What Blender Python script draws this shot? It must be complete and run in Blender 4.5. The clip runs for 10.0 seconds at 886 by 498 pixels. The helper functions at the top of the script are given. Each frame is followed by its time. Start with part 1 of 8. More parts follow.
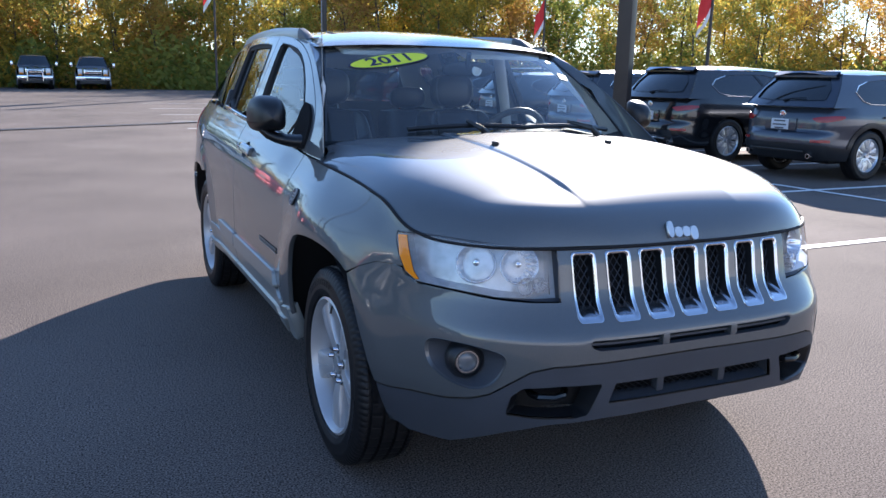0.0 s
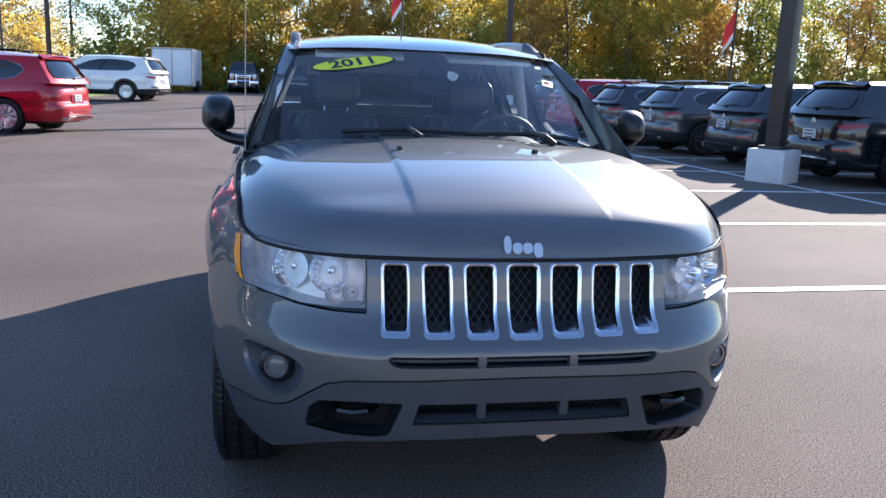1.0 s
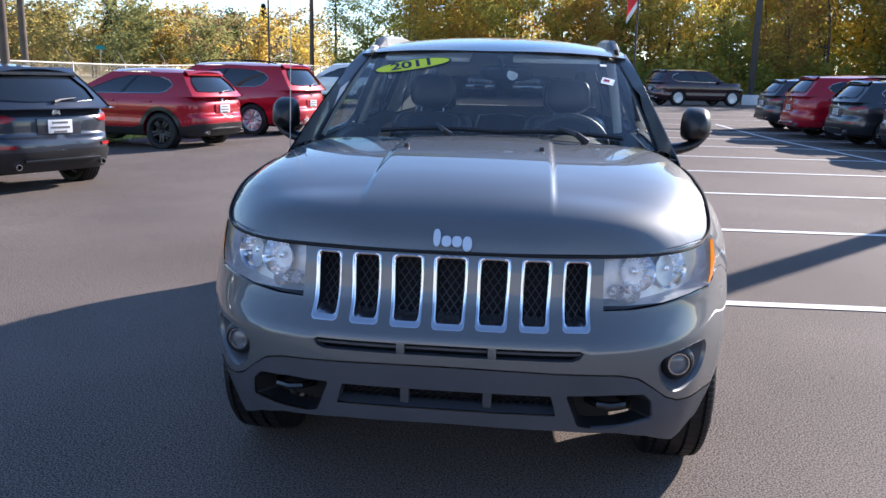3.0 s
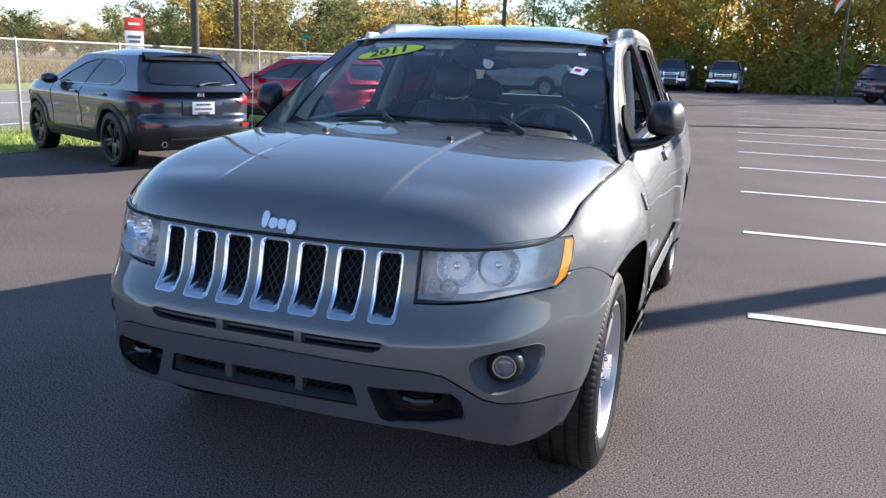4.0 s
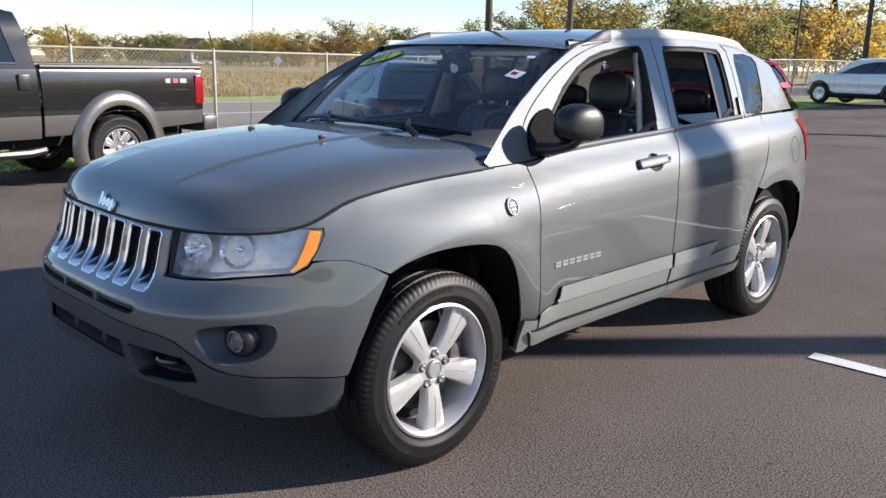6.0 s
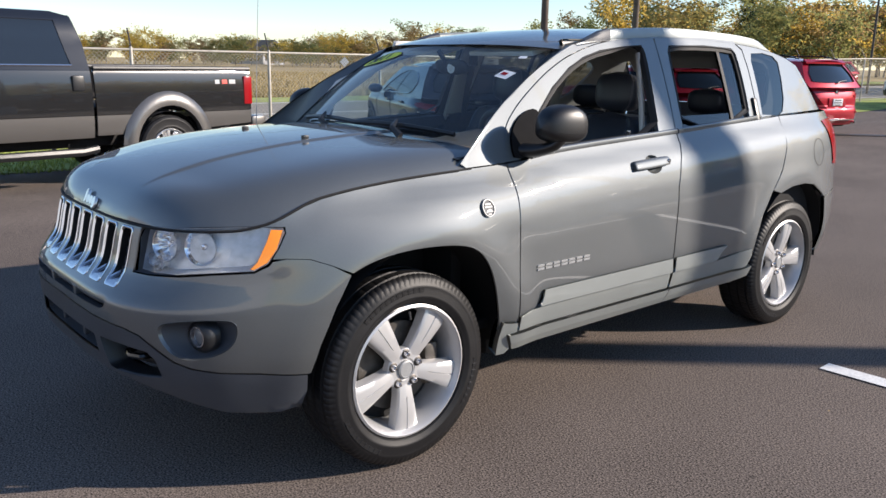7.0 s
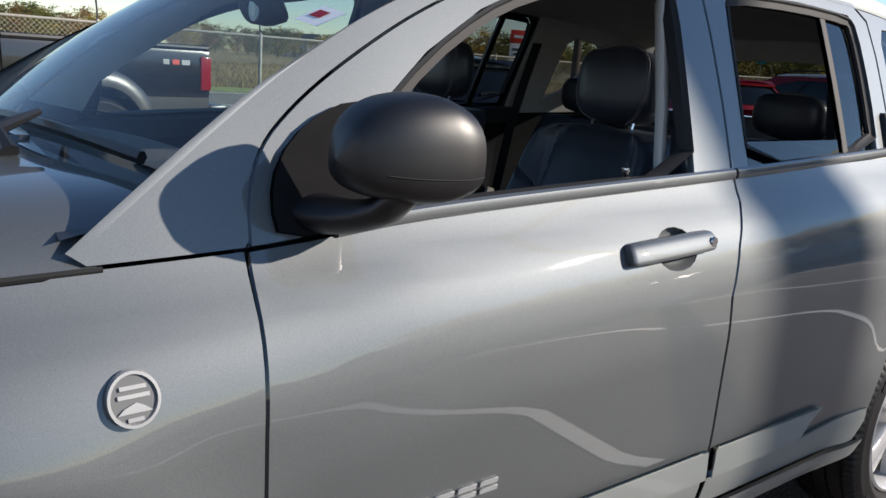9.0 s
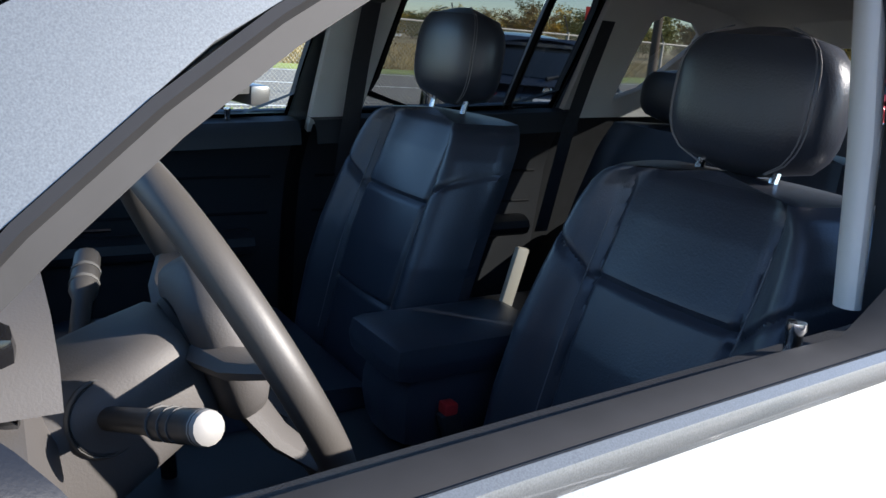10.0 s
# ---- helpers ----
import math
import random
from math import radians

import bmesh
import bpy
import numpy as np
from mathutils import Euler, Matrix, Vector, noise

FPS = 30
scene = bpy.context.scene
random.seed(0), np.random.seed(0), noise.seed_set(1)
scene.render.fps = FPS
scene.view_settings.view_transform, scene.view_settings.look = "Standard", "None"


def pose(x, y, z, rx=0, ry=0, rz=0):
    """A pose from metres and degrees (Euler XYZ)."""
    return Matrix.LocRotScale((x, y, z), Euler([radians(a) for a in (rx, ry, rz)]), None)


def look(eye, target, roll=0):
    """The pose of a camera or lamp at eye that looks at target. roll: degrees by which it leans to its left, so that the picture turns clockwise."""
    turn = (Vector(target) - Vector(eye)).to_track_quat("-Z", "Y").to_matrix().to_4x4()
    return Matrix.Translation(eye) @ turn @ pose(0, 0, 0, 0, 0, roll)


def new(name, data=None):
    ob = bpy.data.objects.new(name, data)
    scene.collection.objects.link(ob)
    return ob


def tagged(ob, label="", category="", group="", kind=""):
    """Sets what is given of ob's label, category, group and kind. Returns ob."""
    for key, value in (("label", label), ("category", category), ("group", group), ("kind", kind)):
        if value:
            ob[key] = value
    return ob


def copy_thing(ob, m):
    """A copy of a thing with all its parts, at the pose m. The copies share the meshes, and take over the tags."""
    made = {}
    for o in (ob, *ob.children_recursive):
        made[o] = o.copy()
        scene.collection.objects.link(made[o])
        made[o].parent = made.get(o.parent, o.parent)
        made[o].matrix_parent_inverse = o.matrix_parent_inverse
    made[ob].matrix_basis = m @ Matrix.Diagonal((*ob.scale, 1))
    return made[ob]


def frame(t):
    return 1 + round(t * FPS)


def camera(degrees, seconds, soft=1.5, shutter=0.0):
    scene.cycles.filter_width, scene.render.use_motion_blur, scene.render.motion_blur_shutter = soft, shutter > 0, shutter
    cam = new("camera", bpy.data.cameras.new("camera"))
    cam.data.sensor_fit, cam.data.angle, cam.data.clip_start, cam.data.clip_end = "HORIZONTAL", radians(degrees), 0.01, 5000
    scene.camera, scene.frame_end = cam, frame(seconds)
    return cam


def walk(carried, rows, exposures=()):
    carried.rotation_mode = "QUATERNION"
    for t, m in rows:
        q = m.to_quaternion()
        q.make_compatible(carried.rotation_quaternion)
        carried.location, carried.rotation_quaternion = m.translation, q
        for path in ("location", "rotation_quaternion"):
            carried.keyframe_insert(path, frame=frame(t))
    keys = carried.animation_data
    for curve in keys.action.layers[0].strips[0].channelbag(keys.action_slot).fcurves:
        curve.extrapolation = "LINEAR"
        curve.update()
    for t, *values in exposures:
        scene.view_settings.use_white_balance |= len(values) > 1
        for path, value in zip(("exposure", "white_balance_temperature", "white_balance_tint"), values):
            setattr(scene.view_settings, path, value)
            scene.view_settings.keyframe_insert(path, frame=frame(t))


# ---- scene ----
cam = camera(57.5, 10.0)
PATH = [
    (0, (-1.603, -2.604, 1.337), (-0.788, -0.824, 0.926), 1.3),
    (0.5, (-1.079, -2.776, 1.342), (-0.489, -0.907, 0.941), 2.2),
    (1, (-0.609, -2.826, 1.34), (-0.235, -0.902, 0.94), 2.4),
    (1.5, (-0.294, -2.892, 1.346), (-0.087, -0.943, 0.949), 2.2),
    (2, (-0.139, -2.965, 1.346), (-0.061, -1.006, 0.949), 1.8),
    (2.5, (-0.055, -2.972, 1.348), (-0.103, -1.014, 0.946), 1.3),
    (4, (1.215, -2.697, 1.368), (0.542, -0.868, 0.922), 2.1),
    (4.5, (1.717, -2.448, 1.37), (0.796, -0.733, 0.914), 2.3),
    (5, (2.177, -2.235, 1.382), (1.054, -0.645, 0.922), 2.2),
    (5.5, (2.495, -2.025, 1.391), (1.224, -0.55, 0.936), 1.7),
    (7, (2.944, -1.635, 1.403), (1.459, -0.373, 0.953), 1.0),
    (7.5, (2.83, -1.402, 1.366), (1.325, -0.167, 0.906), 1.5),
    (8, (2.546, -0.962, 1.352), (1.038, 0.266, 0.885), 2.5),
    (8.5, (2.211, -0.446, 1.328), (0.702, 0.782, 0.863), 3.7),
    (9, (1.769, 0.061, 1.297), (0.231, 1.259, 0.851), 4.2),
    (9.5, (1.349, 0.479, 1.325), (-0.214, 1.63, 0.843), 5.0),
    (10, (1.104, 0.712, 1.326), (-0.516, 1.768, 0.816), 4.9),
]
walk(cam, [(t, look(eye, target, roll)) for t, eye, target, roll in PATH], [(0.0, 1.58, 6000, 16), (2.5, 1.48, 6050, 17), (4.5, 1.33, 6150, 15), (5.5, 1.08, 6350, 14), (7.0, 0.92, 6500, 14), (9.0, 0.74, 6450, 12), (9.5, 0.70, 6250, 12), (10.0, 1.92, 6050, 12)])

# ---- light: low autumn sun from beyond the far right corner of the car, clear sky ----
SUN_AZ, SUN_EL = math.atan2(0.652, 0.758), radians(23)   # azimuth from +y towards +x
world = bpy.data.worlds.new("sky")
scene.world = world
world.use_nodes = True
wn = world.node_tree
sky = wn.nodes.new("ShaderNodeTexSky")
sky.sky_type, sky.sun_disc, sky.sun_elevation, sky.sun_rotation = "NISHITA", False, SUN_EL, SUN_AZ
sky.air_density, sky.dust_density, sky.ozone_density, sky.altitude = 1.0, 0.0, 3.2, 0
back = wn.nodes["Background"]
back.inputs["Strength"].default_value = 0.106
wn.links.new(sky.outputs[0], back.inputs["Color"])
sun_data = bpy.data.lights.new("sun", "SUN")
sun_data.energy, sun_data.angle, sun_data.color = 4.3, radians(0.6), (1.0, 0.90, 0.77)
sun = new("sun", sun_data)
sun_dir = Vector((math.sin(SUN_AZ) * math.cos(SUN_EL), math.cos(SUN_AZ) * math.cos(SUN_EL), math.sin(SUN_EL)))
sun.matrix_world = look(sun_dir * 60, (0, 0, 0))


# ---- materials ----
def material(name, colour, rough=0.5, metal=0.0, vary=0.0, scale=8.0, bump=0.0, bump_scale=40.0, coat=0.0, fine=0.0, fine_scale=90.0, spec=0.5, random_tint=0.0, coat_rough=0.03):
    """A surface with variation at two scales and fine relief, in object space metres."""
    m = bpy.data.materials.new(name)
    m.use_nodes = True
    nt = m.node_tree
    b = nt.nodes["Principled BSDF"]
    b.inputs["Base Color"].default_value = (*colour, 1)
    b.inputs["Roughness"].default_value, b.inputs["Metallic"].default_value = rough, metal
    b.inputs["Specular IOR Level"].default_value = spec
    b.inputs["Coat Weight"].default_value, b.inputs["Coat Roughness"].default_value = coat, coat_rough
    co = nt.nodes.new("ShaderNodeTexCoord").outputs["Object"]
    last = None

    def noise_node(sc, detail):
        n = nt.nodes.new("ShaderNodeTexNoise")
        n.inputs["Scale"].default_value, n.inputs["Detail"].default_value = sc, detail
        nt.links.new(co, n.inputs["Vector"])
        return n.outputs["Fac"]

    if vary or fine or random_tint:
        value = nt.nodes.new("ShaderNodeHueSaturation")
        value.inputs["Color"].default_value = (*colour, 1)
        add = nt.nodes.new("ShaderNodeMath")
        add.operation, add.inputs[0].default_value, add.inputs[1].default_value = "ADD", 1.0, 0.0
        last = add.outputs[0]
        for amount, sc in ((vary, scale), (fine, fine_scale)):
            if amount:
                f = noise_node(sc, 4)
                r = nt.nodes.new("ShaderNodeMapRange")
                r.inputs["From Min"].default_value, r.inputs["From Max"].default_value = 0.3, 0.7
                r.inputs["To Min"].default_value, r.inputs["To Max"].default_value = -amount, amount
                nt.links.new(f, r.inputs["Value"])
                a = nt.nodes.new("ShaderNodeMath")
                nt.links.new(last, a.inputs[0])
                nt.links.new(r.outputs[0], a.inputs[1])
                last = a.outputs[0]
        if random_tint:
            info = nt.nodes.new("ShaderNodeObjectInfo")
            r = nt.nodes.new("ShaderNodeMapRange")
            r.inputs["To Min"].default_value, r.inputs["To Max"].default_value = -random_tint, random_tint
            nt.links.new(info.outputs["Random"], r.inputs["Value"])
            a = nt.nodes.new("ShaderNodeMath")
            nt.links.new(last, a.inputs[0])
            nt.links.new(r.outputs[0], a.inputs[1])
            last = a.outputs[0]
        nt.links.new(last, value.inputs["Value"])
        nt.links.new(value.outputs[0], b.inputs["Base Color"])
    if bump:
        bn = nt.nodes.new("ShaderNodeBump")
        bn.inputs["Strength"].default_value, bn.inputs["Distance"].default_value = bump, 0.004
        nt.links.new(noise_node(bump_scale, 3), bn.inputs["Height"])
        nt.links.new(bn.outputs[0], b.inputs["Normal"])
    return m


def car_paint(name, colour, metal=0.55, rough=0.38, flake=0.25, spec=0.5, coat_ior=1.5):
    """Metallic paint: flakes under clear coat."""
    m = material(name, colour, rough, metal, vary=0.03, scale=3, fine=flake, fine_scale=900, coat=1.0, spec=spec)
    m.node_tree.nodes["Principled BSDF"].inputs["Coat IOR"].default_value = coat_ior
    return m


def glass(name, tint, rough=0.0, haze=0.0, ior=1.6):
    """Car glass: a tinted see-through sheet under a glossy skin."""
    m = bpy.data.materials.new(name)
    m.use_nodes = True
    nt = m.node_tree
    nt.nodes.remove(nt.nodes["Principled BSDF"])
    out = nt.nodes["Material Output"]
    clear, gloss, mix, fres = (nt.nodes.new("ShaderNode" + k) for k in ("BsdfTransparent", "BsdfGlossy", "MixShader", "LayerWeight"))
    clear.inputs["Color"].default_value = (*tint, 1)
    gloss.inputs["Roughness"].default_value = rough
    fres.inputs["Blend"].default_value = 0.5
    f0 = ((ior - 1) / (ior + 1)) ** 2
    power, schlick = nt.nodes.new("ShaderNodeMath"), nt.nodes.new("ShaderNodeMath")
    power.operation, schlick.operation = "POWER", "MULTIPLY_ADD"
    power.inputs[1].default_value, schlick.inputs[1].default_value, schlick.inputs[2].default_value = 5.0, 1 - f0, f0
    nt.links.new(fres.outputs["Facing"], power.inputs[0])
    nt.links.new(power.outputs[0], schlick.inputs[0])
    nt.links.new(schlick.outputs[0], mix.inputs[0])
    nt.links.new(clear.outputs[0], mix.inputs[1])
    nt.links.new(gloss.outputs[0], mix.inputs[2])
    last = mix.outputs[0]
    if haze:
        dull, mix2 = nt.nodes.new("ShaderNodeBsdfDiffuse"), nt.nodes.new("ShaderNodeMixShader")
        dull.inputs["Color"].default_value = (0.8, 0.82, 0.84, 1)
        mix2.inputs[0].default_value = haze
        nt.links.new(last, mix2.inputs[1])
        nt.links.new(dull.outputs[0], mix2.inputs[2])
        last = mix2.outputs[0]
    nt.links.new(last, out.inputs["Surface"])
    return m


paint = car_paint("grey_metallic_paint", (0.124, 0.134, 0.140), 0.62, 0.56, 0.18, 0.2, 1.56)
clad_plastic = material("dark_grey_plastic", (0.050, 0.056, 0.068), 0.5, spec=0.4, vary=0.1, scale=5, bump=0.15, bump_scale=700)
sill_plastic = material("silver_grey_cladding", (0.26, 0.28, 0.275), 0.42, 0.35, vary=0.04, scale=6, coat=0.3)
black_plastic = material("black_plastic", (0.012, 0.013, 0.015), 0.38, vary=0.15, scale=20, bump=0.1, bump_scale=900)
black_gloss = material("black_gloss_plastic", (0.008, 0.008, 0.009), 0.12)
rubber = material("black_rubber", (0.011, 0.011, 0.012), 0.7, vary=0.2, scale=30)
tyre_rubber = material("tyre_rubber", (0.009, 0.009, 0.010), 0.5, vary=0.25, scale=14, bump=0.1, bump_scale=200, spec=0.3)
mirror_black = material("matt_black_mirror_plastic", (0.005, 0.005, 0.006), 0.42, vary=0.15, scale=20, bump=0.04, bump_scale=900, spec=0.6)
sail_black = material("dull_black_grained_plastic", (0.010, 0.010, 0.011), 0.9, spec=0.12, vary=0.15, scale=20, bump=0.3, bump_scale=600)
wheel_silver = material("silver_wheel_paint", (0.50, 0.50, 0.505), 0.40, 0.45, vary=0.04, scale=9, coat=0.2)
chrome = material("chrome", (0.62, 0.63, 0.66), 0.17, 1.0)
badge_metal = material("satin_badge_metal", (0.28, 0.285, 0.29), 0.5, 0.2, vary=0.05, scale=40)
badge_dark = material("dark_badge_enamel", (0.10, 0.105, 0.11), 0.65)
alloy = material("silver_alloy", (0.62, 0.63, 0.64), 0.3, 0.85, vary=0.04, scale=12, coat=0.4)
dark_alloy = material("dark_alloy", (0.03, 0.03, 0.032), 0.3, 0.6)
steel_dark = material("brake_steel", (0.12, 0.11, 0.10), 0.5, 0.8, vary=0.3, scale=20)
# near-black for real dark parts, and for shade drawn in gaps and openings
void_black = material("part_and_gap_shade_black", (0.004, 0.004, 0.005), 0.8)
windshield_glass = glass("windshield_glass", (0.70, 0.79, 0.80), haze=0.024, ior=1.85)
side_glass = glass("side_glass", (0.74, 0.80, 0.80), ior=1.7)
dark_glass = glass("privacy_glass", (0.20, 0.215, 0.22), ior=1.95)
lens_clear = glass("lamp_lens", (0.93, 0.95, 0.97), haze=0.06, ior=1.55)
lamp_silver = material("lamp_reflector", (0.78, 0.80, 0.83), 0.16, 1.0)
lamp_grey = material("lamp_housing", (0.54, 0.56, 0.59), 0.3, 0.45, vary=0.15, scale=40)
fog_glass = material("fog_lamp_glass", (0.14, 0.15, 0.16), 0.1, coat=0.5)
amber = material("amber_lens", (0.95, 0.28, 0.004), 0.15, coat=0.6)
red_lens = material("red_lamp_lens", (0.30, 0.006, 0.010), 0.2, coat=0.2)
sticker_yellow = material("yellow_sticker", (0.75, 0.80, 0.02), 0.5)
sticker_navy = material("navy_print", (0.015, 0.02, 0.06), 0.6)
sticker_white = material("white_sticker", (0.75, 0.78, 0.8), 0.5)


# ---- mesh helpers ----
def finish(bm, name, mat, parent=None, label="", smooth=True):
    me = bpy.data.meshes.new(name)
    bm.normal_update()
    bm.to_mesh(me)
    bm.free()
    if smooth:
        me.shade_smooth()
        data = me.attributes.get("surface_normal")
        if data:
            normals = np.zeros(len(me.vertices) * 3, np.float32)
            data.data.foreach_get("vector", normals)
            me.normals_split_custom_set_from_vertices(normals.reshape(-1, 3).tolist())
            me.attributes.remove(me.attributes["surface_normal"])
        else:
            me.set_sharp_from_angle(angle=radians(38))
    mats = mat if isinstance(mat, (list, tuple)) else [mat]
    for k in mats:
        me.materials.append(k)
    ob = new(name, me)
    if parent:
        ob.parent = parent
    if label:
        ob["label"] = label
    return ob


def part(name, bm, mat, parent, label="", smooth=True):
    return finish(bm, name, mat, parent, label, smooth)


def thing(name, m, label, category, group=""):
    ob = new(name)
    ob.matrix_world = m
    return tagged(ob, label, category, group)


def resample(pts, step, closed=True):
    pts = [tuple(p) for p in pts]
    out = []
    for i in range(len(pts) if closed else len(pts) - 1):
        a, b = pts[i], pts[(i + 1) % len(pts)]
        n = max(1, int(math.ceil(math.dist(a, b) / step)))
        out += [tuple(a[k] + (b[k] - a[k]) * j / n for k in range(len(a))) for j in range(n)]
    if not closed:
        out.append(pts[-1])
    return out


def rounded(pts, times=2, closed=True):
    """Cut the corners of a polygon (Chaikin)."""
    for _ in range(times):
        out = []
        n = len(pts)
        for i in range(n if closed else n - 1):
            a, b = pts[i], pts[(i + 1) % n]
            out += [(0.75 * a[0] + 0.25 * b[0], 0.75 * a[1] + 0.25 * b[1]), (0.25 * a[0] + 0.75 * b[0], 0.25 * a[1] + 0.75 * b[1])]
        pts = out if closed else [pts[0]] + out + [pts[-1]]
    return pts


def inside(points, poly):
    px, py = points[:, 0], points[:, 1]
    hit = np.zeros(len(points), bool)
    n = len(poly)
    for i in range(n):
        (x0, y0), (x1, y1) = poly[i], poly[(i + 1) % n]
        if y0 == y1:
            continue
        c = (y0 > py) != (y1 > py)
        hit ^= c & (px < (x1 - x0) * (py - y0) / (y1 - y0) + x0)
    return hit


def edge_far(points, poly):
    best = np.full(len(points), 1e9)
    for i in range(len(poly)):
        a, b = np.array(poly[i]), np.array(poly[(i + 1) % len(poly)])
        d = b - a
        t = np.clip(((points - a) @ d) / max(d @ d, 1e-12), 0, 1)
        best = np.minimum(best, np.linalg.norm(points - a - t[:, None] * d, axis=1))
    return best


def sheet(outline, place, step=0.03, holes=(), depth=0.015, flip=False):
    """A panel: an outline in two surface coordinates, laid on the surface place(a, b), its rims turned inwards by depth."""
    loops = [resample(outline, step)] + [resample(h, step) for h in holes]
    verts, edges = [], []
    for lp in loops:
        k = len(verts)
        verts += lp
        edges += [(k + i, k + (i + 1) % len(lp)) for i in range(len(lp))]
    a = np.array(loops[0])
    gx, gy = np.arange(a[:, 0].min() + step / 2, a[:, 0].max(), step), np.arange(a[:, 1].min() + step / 2, a[:, 1].max(), step)
    if len(gx) and len(gy):
        g = np.stack(np.meshgrid(gx, gy), -1).reshape(-1, 2)
        keep = inside(g, loops[0])
        for lp in loops[1:]:
            keep &= ~inside(g, lp)
        g = g[keep]
        for lp in loops:
            if len(g):
                g = g[edge_far(g, lp) > step * 0.4]
        verts += [tuple(p) for p in g]
    from mathutils import geometry
    vs, _, faces, *_rest = geometry.delaunay_2d_cdt([Vector(v) for v in verts], edges, [], 0, 1e-6)
    vs = np.array([(v.x, v.y) for v in vs])
    cen = np.array([vs[list(f)].mean(axis=0) for f in faces])
    keep = inside(cen, loops[0])
    for lp in loops[1:]:
        keep &= ~inside(cen, lp)
    bm = bmesh.new()
    layer = bm.verts.layers.float_vector.new("surface_normal")
    made = {}
    e = 2e-3

    def normal_at(a, b):
        q = (place(a + e, b) - place(a - e, b)).cross(place(a, b + e) - place(a, b - e))
        q = q.normalized() if q.length > 1e-12 else Vector((0, 0, 1))
        return -q if flip else q

    def vert(i):
        if i not in made:
            made[i] = bm.verts.new(place(*vs[i]))
            made[i][layer] = normal_at(*vs[i])
        return made[i]

    for f, k in zip(faces, keep):
        if k:
            f = list(f)
            area = (vs[f[1]][0] - vs[f[0]][0]) * (vs[f[2]][1] - vs[f[0]][1]) - (vs[f[1]][1] - vs[f[0]][1]) * (vs[f[2]][0] - vs[f[0]][0])
            if (area > 0) == flip:
                f.reverse()
            try:
                bm.faces.new([vert(i) for i in f])
            except ValueError:
                pass
    if depth:
        for n, lp in enumerate(loops):
            ring = []
            for i, p in enumerate(lp):
                q, nn = place(*p), normal_at(*p)
                along = place(*lp[(i + 1) % len(lp)]) - place(*lp[i - 1])
                out = along.cross(nn).normalized()
                a_, b_ = bm.verts.new(q), bm.verts.new(q - nn * depth)
                a_[layer] = b_[layer] = (out * 0.8 + nn * 0.6).normalized()
                b_[layer] = out
                ring.append((a_, b_))
            area = sum(lp[i - 1][0] * lp[i][1] - lp[i][0] * lp[i - 1][1] for i in range(len(lp)))
            for i in range(len(ring)):
                (a0, b0), (a1, b1) = ring[i - 1], ring[i]
                f = [a0, b0, b1, a1]
                if ((area > 0) == (n == 0)) == flip:
                    f.reverse()
                bm.faces.new(f)
    return bm


def grid(rows, closed_u=False, closed_v=False):
    """A mesh through rows of points."""
    bm = bmesh.new()
    vs = [[bm.verts.new(p) for p in r] for r in rows]
    m, n = len(vs), len(vs[0])
    for i in range(m if closed_u else m - 1):
        for j in range(n if closed_v else n - 1):
            a, b, c, d = vs[i][j], vs[(i + 1) % m][j], vs[(i + 1) % m][(j + 1) % n], vs[i][(j + 1) % n]
            try:
                bm.faces.new((a, b, c, d))
            except ValueError:
                pass
    return bm


def cap(bm, ring):
    try:
        bm.faces.new(ring)
    except ValueError:
        pass


def box(bm, size, at=(0, 0, 0), bevel=0.0, turn=None):
    """A bevelled box added to bm."""
    m = Matrix.Translation(at) @ (turn.to_4x4() if turn else Matrix()) @ Matrix.Diagonal((*size, 1))
    r = bmesh.ops.create_cube(bm, size=1, matrix=m)
    if bevel:
        es = list({e for v in r["verts"] for e in v.link_edges})
        bmesh.ops.bevel(bm, geom=es, offset=bevel, segments=2, profile=0.6, affect="EDGES")
    return bm


def tube(points, radius, sides=8, ends=True, flat=1.0):
    """A round bar through points; radius may change along it."""
    pts = [Vector(p) for p in points]
    rad = radius if isinstance(radius, (list, tuple)) else [radius] * len(pts)
    bm = bmesh.new()
    rings = []
    up = None
    for i, p in enumerate(pts):
        t = (pts[min(i + 1, len(pts) - 1)] - pts[max(i - 1, 0)]).normalized()
        if up is None:
            up = t.orthogonal().normalized() if abs(t.z) > 0.9 else Vector((0, 0, 1))
        side = t.cross(up).normalized()
        up = side.cross(t).normalized()
        rings.append([bm.verts.new(p + (side * math.cos(k) + up * math.sin(k) * flat) * rad[i]) for k in [2 * math.pi * j / sides for j in range(sides)]])
    for a, b in zip(rings, rings[1:]):
        for j in range(sides):
            bm.faces.new((a[j], a[(j + 1) % sides], b[(j + 1) % sides], b[j]))
    if ends:
        cap(bm, list(reversed(rings[0])))
        cap(bm, rings[-1])
    return bm


def lathe(profile, axis="x", sides=48, at=(0, 0, 0)):
    """Turn a profile of (along, radius) round an axis."""
    rows = []
    for k in range(sides):
        c, s = math.cos(2 * math.pi * k / sides), math.sin(2 * math.pi * k / sides)
        row = []
        for d, r in profile:
            p = (d, r * c, r * s) if axis == "x" else (r * c, d, r * s) if axis == "y" else (r * c, r * s, d)
            row.append(Vector(p) + Vector(at))
        rows.append(row)
    return grid(rows, closed_u=True)


